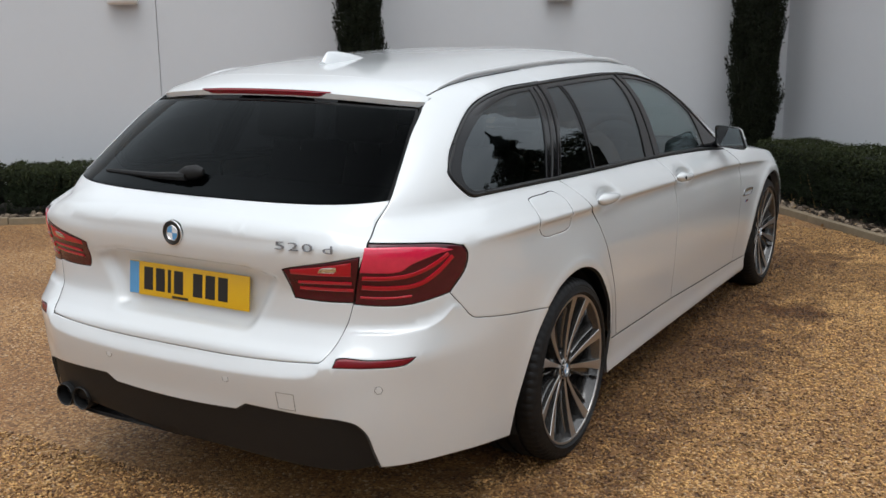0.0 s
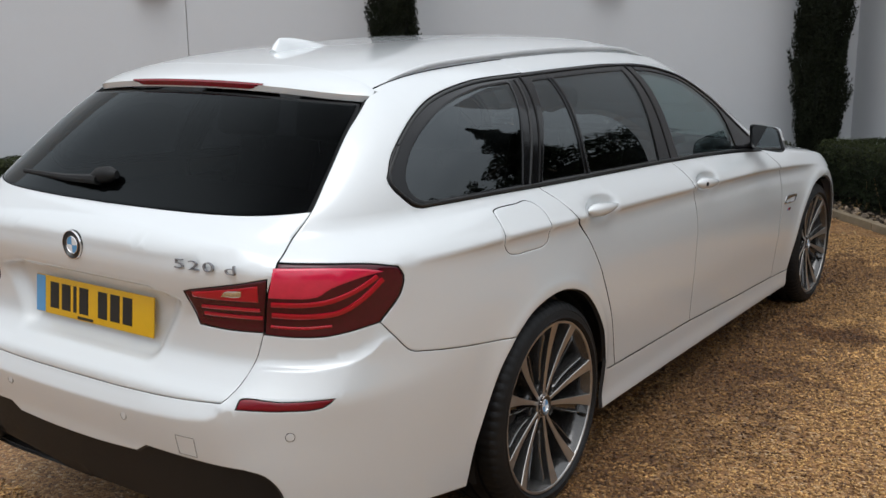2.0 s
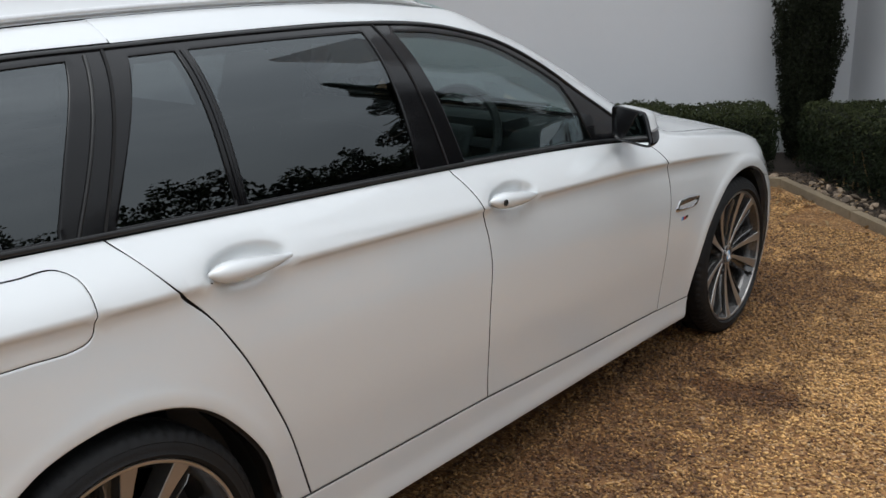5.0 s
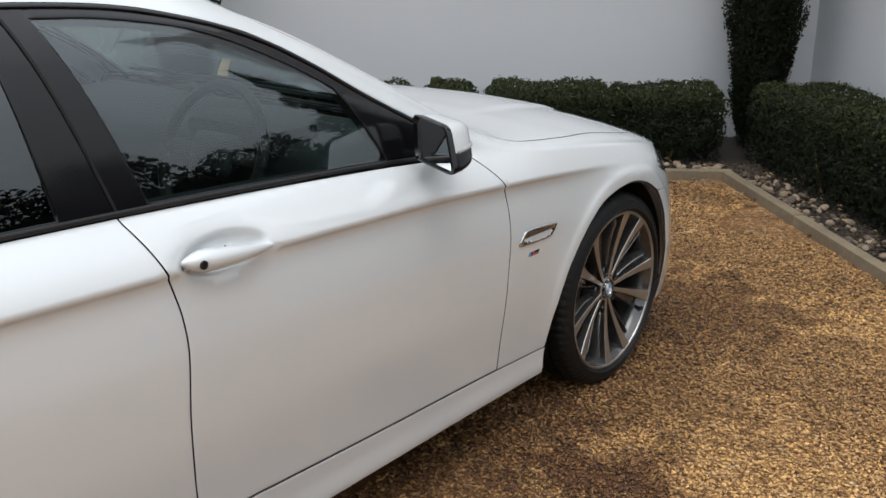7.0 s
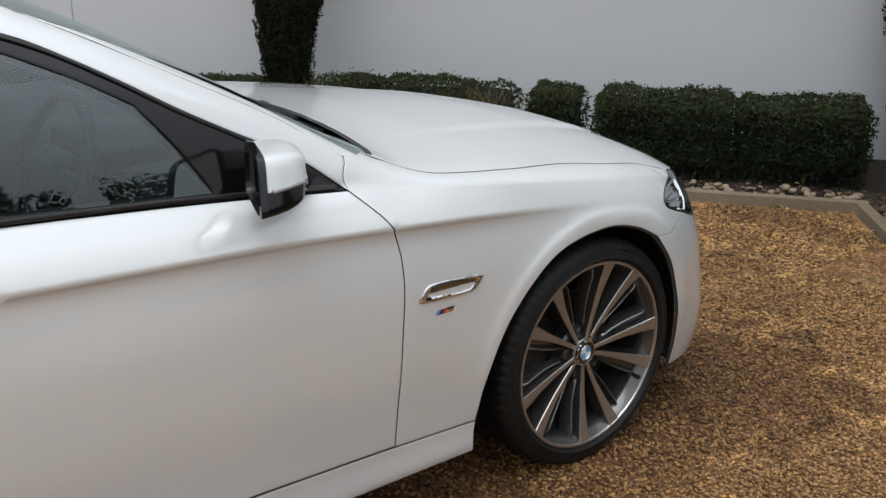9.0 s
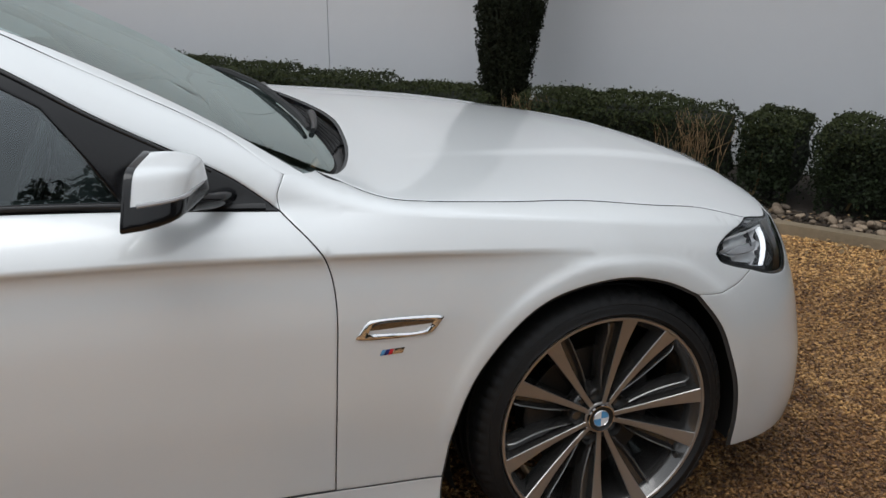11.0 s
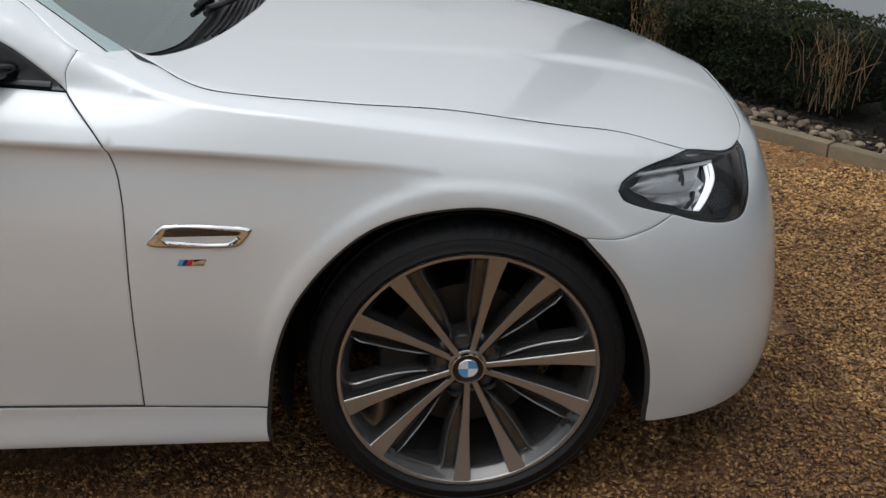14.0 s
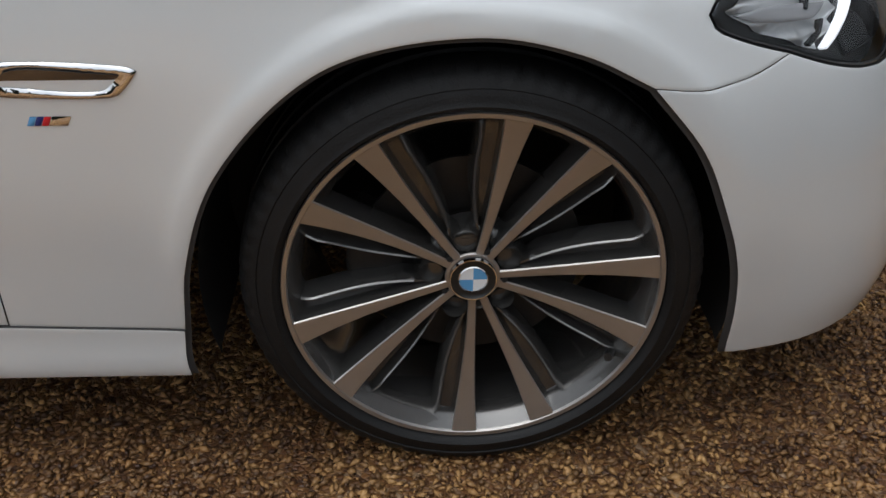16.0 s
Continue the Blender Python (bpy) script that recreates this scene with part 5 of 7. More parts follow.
for nm, L, g, lab in (("quarter_window", Q_GLASS, PRIVACY, "dark privacy glass"), ("rear_door_quarterlight", R_FIX, PRIVACY, "dark privacy glass"), ("rear_door_window", R_GLASS, PRIVACY, "dark privacy glass"), ("front_door_window", F_GLASS, CLEAR, "clear glass")):
    panel(nm, "side", L, g, car, mirror=True, gap=-0.004, lift=-0.006, depth=0.003, flange=0.0, grid=0.05, label=lab, roll=0)
# rubber bead under the windows and over them
strip("window_bead", "side", ins(sub(BELT_LINE, -0.44, 2.20, 9), 0.007), 0.010, SATIN_BLACK, car, 0.0, 0.004, True, "black rubber bead")
strip("window_bead", "side", [(-0.43, 1.052), (-0.508, 1.054), (-0.539, 1.064), (-0.570, 1.089), (-0.590, 1.111), (-0.595, 1.123), (-0.594, 1.135), (-0.585, 1.152), (-0.568, 1.168), (-0.52, 1.211)], 0.006, SATIN_BLACK, car, 0.0, 0.003, True, "black rubber bead")
strip("window_bead", "side", ins(sub(WINDOW_TOP, -0.52, 1.09, 26)[:-1] + sub(WINDOW_TOP, 1.09, 2.10, 10), -0.006), 0.006, SATIN_BLACK, car, 0.0, 0.003, True, "black rubber bead")
strip("pillar_joint", "side", [(0.083, 1.032), (0.14, 1.17), (0.22, 1.362)], 0.006, SEAM, car, 0.0, 0.001, True)
strip("pillar_joint", "side", [(1.150, 0.989), (1.095, 1.17), (1.040, 1.370)], 0.006, SEAM, car, 0.0, 0.001, True)
strip("pillar_bead", "side", [(0.427, 1.022), (0.413, 1.2), (0.403, 1.35)], 0.010, GLOSS_BLACK, car, -0.001, 0.002, True)
strip("pillar_bead", "side", [(0.03, 1.04), (0.095, 1.18), (0.175, 1.355)], 0.007, SATIN_BLACK, car, -0.001, 0.003, True)

# tail lamps: outer half on the quarter, inner half on the tailgate
OUT_LAMP = outline([ra(0.638, 0.783), ra(0.664, 0.88), ra(0.685, 0.970)], LAMP_TOP, LAMP_TIP, LAMP_LOW)


def tail_lamp(flip):
    lp = (lambda L: mr(L)) if flip else (lambda L: L)
    top = new("tail_lamp")
    top.parent = car
    top["label"] = "red tail lamp with dark lower part"
    panel("housing", "rear", lp(OUT_LAMP), RED_DARK, top, gap=0.002, lift=-0.001, grid=0.02)
    panel("housing", "rear", lp(LAMP_IN), RED_DARK, top, gap=0.002, lift=-0.001, grid=0.02)
    bright = outline([ra(0.668, 0.885), ra(0.68, 0.960)], [ra(0.68, 0.960), ra(0.77, 0.957), rs(-0.825, 0.946), rs(-0.77, 0.932)], [rs(-0.77, 0.932), rs(-0.83, 0.925), ra(0.79, 0.905), ra(0.765, 0.885), ra(0.74, 0.882)], [ra(0.74, 0.882), ra(0.668, 0.885)])
    panel("upper_lens", "rear", lp(bright), RED_BRIGHT, top, gap=0, lift=0.001, depth=0.003, flange=0, grid=0.02, label="bright pinkish red lens")
    inner_up = outline([ra(0.45, 0.882), ra(0.55, 0.898), ra(0.648, 0.916)], [ra(0.648, 0.916), ra(0.642, 0.872)], [ra(0.642, 0.872), ra(0.45, 0.868)], [ra(0.45, 0.868), ra(0.45, 0.882)])
    panel("upper_lens", "rear", lp(inner_up), RED_PART, top, gap=0, lift=0.001, depth=0.003, flange=0, grid=0.02)
    rev = outline([ra(0.545, 0.880), ra(0.555, 0.893), ra(0.605, 0.900)], [ra(0.605, 0.900), ra(0.602, 0.886), ra(0.545, 0.880)])
    panel("reversing_lens", "rear", lp(rev), CHROME, top, gap=0, lift=0.003, depth=0.003, flange=0, grid=0.02, label="small clear reversing lens")

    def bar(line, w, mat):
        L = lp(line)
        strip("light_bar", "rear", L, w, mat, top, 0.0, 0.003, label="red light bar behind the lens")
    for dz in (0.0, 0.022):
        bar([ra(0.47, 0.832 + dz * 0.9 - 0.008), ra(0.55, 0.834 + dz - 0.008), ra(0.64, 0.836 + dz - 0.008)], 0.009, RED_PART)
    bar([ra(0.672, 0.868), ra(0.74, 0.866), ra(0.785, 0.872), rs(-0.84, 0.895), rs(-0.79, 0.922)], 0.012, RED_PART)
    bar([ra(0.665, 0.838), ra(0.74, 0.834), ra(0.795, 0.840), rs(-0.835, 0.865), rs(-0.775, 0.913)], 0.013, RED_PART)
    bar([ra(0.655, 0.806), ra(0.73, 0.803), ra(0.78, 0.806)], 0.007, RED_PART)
    return top


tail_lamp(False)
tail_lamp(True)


# head lamps: reflector bowl, light ring and clear cover
def head_lamp(flip):
    lp = (lambda L: mr(L)) if flip else (lambda L: L)
    top = new("head_lamp")
    top.parent = car
    top["label"] = "clear head lamp with white light ring"
    edge_up = [fs(*p) for p in LAMP_F] + [fa(0.675, top_z(0.675, 3.530)), lamp_front[-1]]
    loop = outline(edge_up, lamp_front[::-1], lamp_low_f[::-1], [fs(3.374, 0.652), fs(3.30, 0.678), fs(3.262, 0.697), fs(3.252, 0.714)])
    panel("housing", "front", lp(loop), SATIN_BLACK, top, gap=0.002, lift=-0.030, depth=0.02, grid=0.02)
    bowl = outline([fs(3.285, 0.716), fs(3.34, 0.738), fs(3.40, 0.738), fs(3.462, 0.724)], [fs(3.462, 0.724), fs(3.468, 0.69), fs(3.435, 0.646)], [fs(3.435, 0.646), fs(3.40, 0.660), fs(3.33, 0.687), fs(3.285, 0.716)])
    panel("reflector", "front", lp(bowl), BRIGHT, top, gap=0, lift=-0.020, depth=0.004, flange=0, grid=0.012, label="bright silver reflector bowl", relief=lambda uv: -0.008 * np.cos(uv[:, 1] * 240))
    dark = outline([fs(3.475, 0.735), fs(3.54, 0.735), fa(0.66, 0.70)], [fa(0.66, 0.70), fa(0.70, 0.64), fs(3.50, 0.625)], [fs(3.50, 0.625), fs(3.478, 0.67), fs(3.475, 0.735)])
    panel("inner_bowl", "front", lp(dark), SMOKE, top, gap=0, lift=-0.024, depth=0.004, flange=0, grid=0.015, label="smoked dark inner bowl")
    for dy in (0.0, -0.014):
        strip("light_guide", "front", lp([fs(3.492 + dy, 0.718), fs(3.495 + dy, 0.697), fs(3.480 + dy * 0.9, 0.676), fs(3.464 + dy * 0.8, 0.659), fs(3.446 + dy * 0.5, 0.646)]), 0.004 if dy else 0.006, LIT, top, -0.014, 0.003, label="white lit light guide")
    strip("brow", "front", lp([fs(3.300, 0.738), fs(3.37, 0.733), fs(3.43, 0.728), fs(3.488, 0.722)]), 0.006, BRIGHT, top, -0.012, 0.006)
    strip("brow", "front", lp([fs(3.343, 0.748), fs(3.40, 0.742), fs(3.45, 0.735), fs(3.50, 0.728)]), 0.011, GLOSS_BLACK, top, -0.012, 0.007, label="dark brow over the lamp")
    glint = outline([fs(3.405, 0.754), fs(3.43, 0.752), fs(3.457, 0.745)], [fs(3.457, 0.745), fs(3.485, 0.729), fs(3.45, 0.738), fs(3.405, 0.754)])
    panel("upper_reflector", "front", lp(glint), BRIGHT, top, gap=0, lift=-0.010, depth=0.003, flange=0, grid=0.012)
    fin = outline([fs(3.295, 0.707), fs(3.339, 0.714), fs(3.443, 0.702)], [fs(3.443, 0.702), fs(3.423, 0.689), fs(3.327, 0.696), fs(3.295, 0.707)])
    panel("divider", "front", lp(fin), LENS_GREY, top, gap=0, lift=-0.010, depth=0.005, flange=0, grid=0.012)
    strip("divider", "front", lp([fs(3.405, 0.729), fs(3.408, 0.71), fs(3.405, 0.70)]), 0.005, SMOKE, top, -0.014, 0.008)
    strip("divider", "front", lp([fs(3.434, 0.684), fs(3.43, 0.667), fs(3.414, 0.655)]), 0.005, SMOKE, top, -0.014, 0.006)
    panel("cover", "front", lp(loop), LENS_CLEAR, top, gap=0.003, lift=0.0, depth=0.012, flange=0.0, grid=0.03, seam=GLOSS_BLACK, label="clear plastic cover")
    return top


head_lamp(False)
head_lamp(True)


# -- wheels
def wheel(x, y, z, width, flip, spin, R, r_lip):
    """Tyre, rim with five pairs of spokes, hub cap, bolts, valve and brake; built facing +x."""
    top = new("wheel")
    top.parent = car
    k = r_lip / 0.2745
    prof = [(-width + 0.02, r_lip - 0.012), (-width + 0.004, r_lip + 0.011), (-width, R - 0.032), (-width + 0.006, R - 0.012), (-width + 0.022, R - 0.002), *[(-width * q + d, R - e) for q in (0.72, 0.5, 0.28) for d, e in ((-0.0075, 0.0), (-0.006, 0.008), (0.006, 0.008), (0.0075, 0.0))],
            (-0.034, R - 0.001), (-0.024, R - 0.0035), (-0.013, R - 0.010), (-0.006, R - 0.020), (-0.003, R - 0.027), (-0.0045, R - 0.0285), (-0.001, R - 0.036), (0.0, r_lip + 0.020), (0.0015, r_lip + 0.0135), (0.0035, r_lip + 0.0105), (0.0005, r_lip + 0.007), (-0.006, r_lip + 0.002), (-0.018, r_lip - 0.0025)]
    segs = 288
    bm = lathe(prof, segs)
    bm.verts.ensure_lookup_table()
    n = len(prof)
    for i in range(segs):
        # sipes across the shoulder that divide it into blocks
        if i % 4 == 0:
            for j in range(n - 13, n - 9):
                v = bm.verts[i * n + j]
                s = 1 - (0.0030 if j < n - 10 else 0.0018) / math.hypot(v.co.y, v.co.z)
                v.co.y, v.co.z = v.co.y * s, v.co.z * s
                v.co.x -= 0.001
    part("tyre", bm, RUBBER, top, "low-profile black tyre")
    rim = part("rim", lathe([(-0.018, r_lip - 0.003), (-0.008, r_lip), (-0.0045, r_lip - 0.0018), (-0.005, r_lip - 0.0080), (-0.009, r_lip - 0.0100)], 144), MACHINED, top, "machined rim edge")
    part("barrel", lathe([(-0.0085, r_lip - 0.0095), (-0.013, r_lip - 0.0125), (-0.028, r_lip - 0.0235), (-0.040, r_lip - 0.0285), (-0.060, r_lip - 0.0310), (-0.12, r_lip - 0.034), (-width + 0.02, r_lip - 0.033), (-width + 0.012, r_lip - 0.012)], 112), GUNMETAL, rim, "dark grey rim barrel")
    d0, d1 = -0.038, -0.0065          # the dished face: hub and rim ends
    r0, r1 = 0.036, r_lip - 0.0085
    STEPS = 14

    def face_at(t):
        """Radius, sideways offset, half width and depth of a spoke's face."""
        r = r0 + (r1 - r0) * t
        return r, k * (0.0072 + 0.0545 * t ** 1.08), k * (0.0047 + 0.0035 * t + 0.0098 * t ** 2.4), d0 + (d1 - d0) * (0.25 * t + 0.75 * t ** 2.2)

    def spoke(ang, sgn):
        """One spoke of a pair: a bright machined face, a grey body and a lower rib along its outer flank."""
        ca, sa = math.cos(ang), math.sin(ang)

        def put(bm, r, c, d):
            c *= sgn
            rr = math.sqrt(max(r * r - c * c, 0))
            return bm.verts.new((d, rr * ca - c * sa, rr * sa + c * ca))

        face_bm, body_bm = bmesh.new(), bmesh.new()
        rows = [face_at(i / STEPS) for i in range(STEPS + 1)]
        fv = [[put(face_bm, r, c - w - 0.0014, d - 0.0022), put(face_bm, r, c - w, d), put(face_bm, r, c + w, d), put(face_bm, r, c + w + 0.0014, d - 0.0022)] for r, c, w, d in rows]
        for a, b in zip(fv, fv[1:]):
            for q in range(3):
                face_bm.faces.new((a[q], a[q + 1], b[q + 1], b[q]))
        bv = []
        for i, (r, c, w, d) in enumerate(rows):
            t = i / STEPS
            u = min(1, max(0, t - 0.09) / 0.60)
            rib = k * (0.0250 * u * (2 - u) + 0.002 * t)
            # the rib drops to the rim in a short step before it
            low = 0.0070 + 0.005 * (1 - t) + 0.022 * min(max((t - 0.90) / 0.07, 0), 1)
            e = min(1, max(0.12, (t - 0.12) / 0.12))
            hollow = 0.0260 + 0.004 * min(max((t - 0.88) / 0.08, 0), 1)
            bv.append([put(body_bm, r, c - w - 0.0055, d - 0.046), put(body_bm, r, c - w - 0.0032, d - 0.020), put(body_bm, r, c - w - 0.0015, d - 0.0023), put(body_bm, r, c + w + 0.0015, d - 0.0023),
                       put(body_bm, r, c + w + 0.0015 + 0.0025 * e, d - hollow), put(body_bm, r, c + w + max(0.0045 * e, rib - 0.0075) + 0.0002, d - hollow - 0.001), put(body_bm, r, c + w + max(0.005 * e, rib - 0.0022) + 0.0003, d - low - 0.0006), put(body_bm, r, c + w + max(0.0055 * e, rib + 0.0012 * e) + 0.0004, d - low - 0.0012),
                       put(body_bm, r, c + w + rib + 0.0050 * e, d - low - 0.010), put(body_bm, r, c + w + rib + 0.0060 * e, d - 0.050)])
        for a, b in zip(bv, bv[1:]):
            for q in range(9):
                body_bm.faces.new((a[q], a[q + 1], b[q + 1], b[q]))
            body_bm.faces.new((a[9], a[0], b[0], b[9]))
        body_bm.faces.new(bv[-1])
        body_bm.faces.new(bv[0][::-1])
        for bm_ in (face_bm, body_bm):
            bmesh.ops.recalc_face_normals(bm_, faces=bm_.faces[:])
        # a thin lighter strip on the crest paints the highlight of the rib
        rib_bm = bmesh.new()
        rv = []
        for i in range(3, STEPS):
            r, c, w, d = rows[i]
            t = i / STEPS
            u = min(1, max(0, t - 0.09) / 0.60)
            rib = k * (0.0250 * u * (2 - u) + 0.002 * t)
            low = 0.0070 + 0.005 * (1 - t) + 0.022 * min(max((t - 0.90) / 0.07, 0), 1)
            rv.append([put(rib_bm, r, c + w + rib - 0.0024, d - low - 0.0004), put(rib_bm, r, c + w + rib - 0.0006, d - low + 0.0012), put(rib_bm, r, c + w + rib + 0.0014, d - low - 0.0010), put(rib_bm, r, c + w + rib + 0.0032, d - low - 0.0056)])
        for a, b in zip(rv, rv[1:]):
            for q in range(3):
                rib_bm.faces.new((a[q], a[q + 1], b[q + 1], b[q]))
        bmesh.ops.recalc_face_normals(rib_bm, faces=rib_bm.faces[:])
        sp = part("spoke", body_bm, GUNMETAL, top)
        part("rib", rib_bm, RIB_HIGHLIGHT, sp, "lighter grey strip painting the highlight of the spoke rib")
        part("spoke_face", face_bm, MACHINED, sp, "machined bright spoke face")

    for p in range(5):
        spoke(radians(spin + 72 * p), 1)
        spoke(radians(spin + 72 * p), -1)
    # hub: a bright ring round the cap and a grey flange with lobes round the bolts
    hub = part("hub", join(lathe([(d0 - 0.050, 0.080), (d0 - 0.026, 0.076), (d0 - 0.019, 0.070), (d0 - 0.016, 0.060), (d0 - 0.014, 0.044)], 80), lathe([(d0 - 0.016, 0.0415), (d0 - 0.003, 0.0400), (d0 - 0.0010, 0.0385), (d0 - 0.0010, 0.030)], 64)), GUNMETAL, top)
    part("hub_face", lathe([(d0 - 0.003, 0.0402), (d0 - 0.0004, 0.0392), (d0 + 0.0004, 0.0380), (d0 + 0.0004, 0.0335)], 64), MACHINED, hub, "machined ring round the hub cap")
    cap = part("hub_cap", lathe([(d0 - 0.004, 0.0350), (d0 + 0.003, 0.0345), (d0 + 0.0048, 0.0325), (d0 + 0.0058, 0.0)], 40), INK, top, "round hub cap with blue and white quarters")
    roundel(cap, (d0 + 0.0064, 0, 0), 0.0195, (0, 90, 0), 0.0318)
    for p in range(5):
        a = radians(spin + 36 + 72 * p)
        cy, cz = 0.0595 * math.cos(a), 0.0595 * math.sin(a)
        bm = join(lathe([(d0 - 0.036, 0.0205), (d0 - 0.014, 0.0186), (d0 - 0.0040, 0.0176), (d0 - 0.0030, 0.0168), (d0 - 0.0050, 0.0160), (d0 - 0.034, 0.0152)], 28))
        bmesh.ops.translate(bm, vec=(0, cy, cz), verts=bm.verts[:])
        part("bolt_boss", bm, GUNMETAL, hub)
        bm = lathe([(d0 - 0.0330, 0.0158), (d0 - 0.0330, 0.0)], 24)
        bmesh.ops.translate(bm, vec=(0, cy, cz), verts=bm.verts[:])
        part("bolt_well", bm, SEAM, hub)
        bm = lathe([(d0 - 0.0330, 0.0095), (d0 - 0.0250, 0.0092), (d0 - 0.0238, 0.0078), (d0 - 0.0245, 0.0)], 6)
        bmesh.ops.translate(bm, vec=(0, cy, cz), verts=bm.verts[:])
        part("wheel_bolt", bm, PLASTIC, hub)
        # small drilled eye where the two spokes of a pair part
        a = radians(spin + 72 * p)
        bm = lathe([(d0 - 0.012, 0.0042), (d0 + 0.0014, 0.0042), (d0 + 0.0014, 0.0)], 16)
        bmesh.ops.translate(bm, vec=(0, 0.0460 * math.cos(a), 0.0460 * math.sin(a)), verts=bm.verts[:])
        part("slot_end", bm, SEAM, hub)
    va = radians(spin + 47)
    rv = r_lip - 0.020
    part("valve", join(tube([(-0.036, rv * math.cos(va), rv * math.sin(va)), (-0.012, (rv - 0.012) * math.cos(va), (rv - 0.012) * math.sin(va))], [0.0062, 0.0056], 10), tube([(-0.012, (rv - 0.012) * math.cos(va), (rv - 0.012) * math.sin(va)), (-0.004, (rv - 0.016) * math.cos(va), (rv - 0.016) * math.sin(va))], [0.0072, 0.0066], 10)), INK, rim, "black tyre valve")
    part("brake_disc", lathe([(-0.075, 0.0), (-0.075, 0.062), (-0.080, 0.072), (-0.10, 0.075), (-0.095, 0.085), (-0.095, 0.165), (-0.102, 0.165), (-0.102, 0.075)], 64), IRON, top, "grey iron brake disc")
    bm = lathe([(-0.135, 0.102), (-0.082, 0.102), (-0.074, 0.13), (-0.074, 0.172), (-0.082, 0.182), (-0.135, 0.182), (-0.135, 0.102)], 14, radians(150), radians(58))
    part("brake_caliper", bm, IRON, top)
    top.matrix_world = pose(-x if flip else x, y, z, 0, 0, 180 if flip else 0)
    return top


def roundel(parent, at, r, turn, ring):
    """Badge of blue and white quarters inside a plain black ring with a bright edge; no letters."""
    M = Matrix.Translation(at) @ pose(0, 0, 0, *turn)
    for q in range(4):
        bm = bmesh.new()
        c = bm.verts.new((0, 0, 0))
        arc = [bm.verts.new((r * math.cos(a), r * math.sin(a), 0)) for a in (math.pi / 2 * (q + i / 8) for i in range(9))]
        for a, b in zip(arc, arc[1:]):
            bm.faces.new((c, a, b))
        bmesh.ops.transform(bm, matrix=M, verts=bm.verts[:])
        part("badge_quarter", bm, BLUE if q % 2 else WHITE, parent, smooth=False)
    bm = lathe([(0.0, r), (0.0014, r + 0.0008), (0.0, r + 0.0022)], 40)
    bmesh.ops.transform(bm, matrix=M @ pose(0, 0, 0, 0, -90, 0), verts=bm.verts[:])
    part("badge_ring", bm, CHROME, parent)
    bm = lathe([(-0.002, ring), (0.0022, ring + 0.0005), (0.0022, ring + 0.002), (-0.003, ring + 0.003)], 40)
    bmesh.ops.transform(bm, matrix=M @ pose(0, 0, 0, 0, -90, 0), verts=bm.verts[:])
    part("badge_ring", bm, CHROME, parent)


wheel(0.922, 0.0, 0.333, 0.27, False, -71, 0.342, 0.281)
wheel(0.918, 0.0, 0.333, 0.27, True, 20, 0.342, 0.281)
wheel(0.908, WHEELBASE, 0.327, 0.245, False, -79, 0.331, 0.271)
wheel(0.908, WHEELBASE, 0.327, 0.245, True, 40, 0.331, 0.271)

# wheel houses and underside
for cy in (0.0, WHEELBASE):
    for sg in (1, -1):
        bm = lathe([(0.868, 0.388), (0.84, 0.392), (0.56, 0.388), (0.55, 0.0)], 48, radians(-18), radians(216))
        bmesh.ops.scale(bm, vec=(sg, 1, 1), verts=bm.verts[:])
        bmesh.ops.translate(bm, vec=(0, cy, AXLE - 0.015), verts=bm.verts[:])
        part("wheel_house", bm, SEAM, car, "black wheel house liner")
part("underbody", join(box(1.50, 1.96, 0.06, (0, 1.49, 0.20), 0.02), box(1.06, 0.9, 0.06, (0, 0.0, 0.22), 0.02), box(1.06, 0.9, 0.06, (0, 2.95, 0.20), 0.02), box(1.2, 0.5, 0.06, (0, -0.68, 0.27), 0.02), box(1.30, 0.24, 0.05, (0, 3.48, 0.235), 0.02)), SEAM, car, "dark underside")
for i, xx in enumerate((-0.485, -0.568)):
    bm = lathe([(0.0, 0.036), (-0.003, 0.040), (0.0, 0.042), (0.16, 0.040)], 32)
    bmesh.ops.transform(bm, matrix=pose(xx, -1.075, 0.318, 0, 0, 90), verts=bm.verts[:])
    tp = part("tailpipe", bm, SATIN_BLACK, car, "black exhaust tailpipe")
    bm = lathe([(0.04, 0.0), (0.04, 0.036), (0.0, 0.036)], 24)
    bmesh.ops.transform(bm, matrix=pose(xx, -1.075, 0.318, 0, 0, 90), verts=bm.verts[:])
    part("bore", bm, SEAM, tp)


# -- door handles
def handle(cy, cz, key, tilt):
    for sg in (1, -1):
        top = new("door_handle")
        top.parent = car
        top["label"] = "white body-coloured door handle"
        pts, rad = [], []
        for i in range(15):
            t = i / 14
            y = cy - 0.115 + 0.23 * t
            z = cz + tilt * (t - 0.5) * 0.23
            x = float(half_width(y, z)) - 0.004 + 0.012 * math.sin(math.pi * t) ** 0.7
            pts.append((sg * x, y, z))
            rad.append(0.002 + 0.0215 * min(1, t / 0.18) ** 0.5 * max(0.0, 1 - (max(0, t - 0.18) / 0.82) ** 1.7) ** 0.9)
        bar = tube(pts, [max(0.004, r) for r in rad], 12, flat=1.0)
        for v in bar.verts:
            v.co.x = sg * (abs(v.co.x) * 1.0)
        part("grip", bar, PAINT, top)
        if key and sg == 1:
            y, z = cy - 0.088, cz - tilt * 0.085
            bm = lathe([(0.0, 0.0), (0.0, 0.0075), (0.003, 0.0085), (0.0, 0.0095)], 20)
            bmesh.ops.translate(bm, vec=(float(half_width(y, z)) + 0.0285, y, z), verts=bm.verts[:])
            part("key_lock", bm, INK, top, "small dark key lock")


handle(0.360, 0.925, False, -0.045)
handle(1.338, 0.881, True, -0.08)


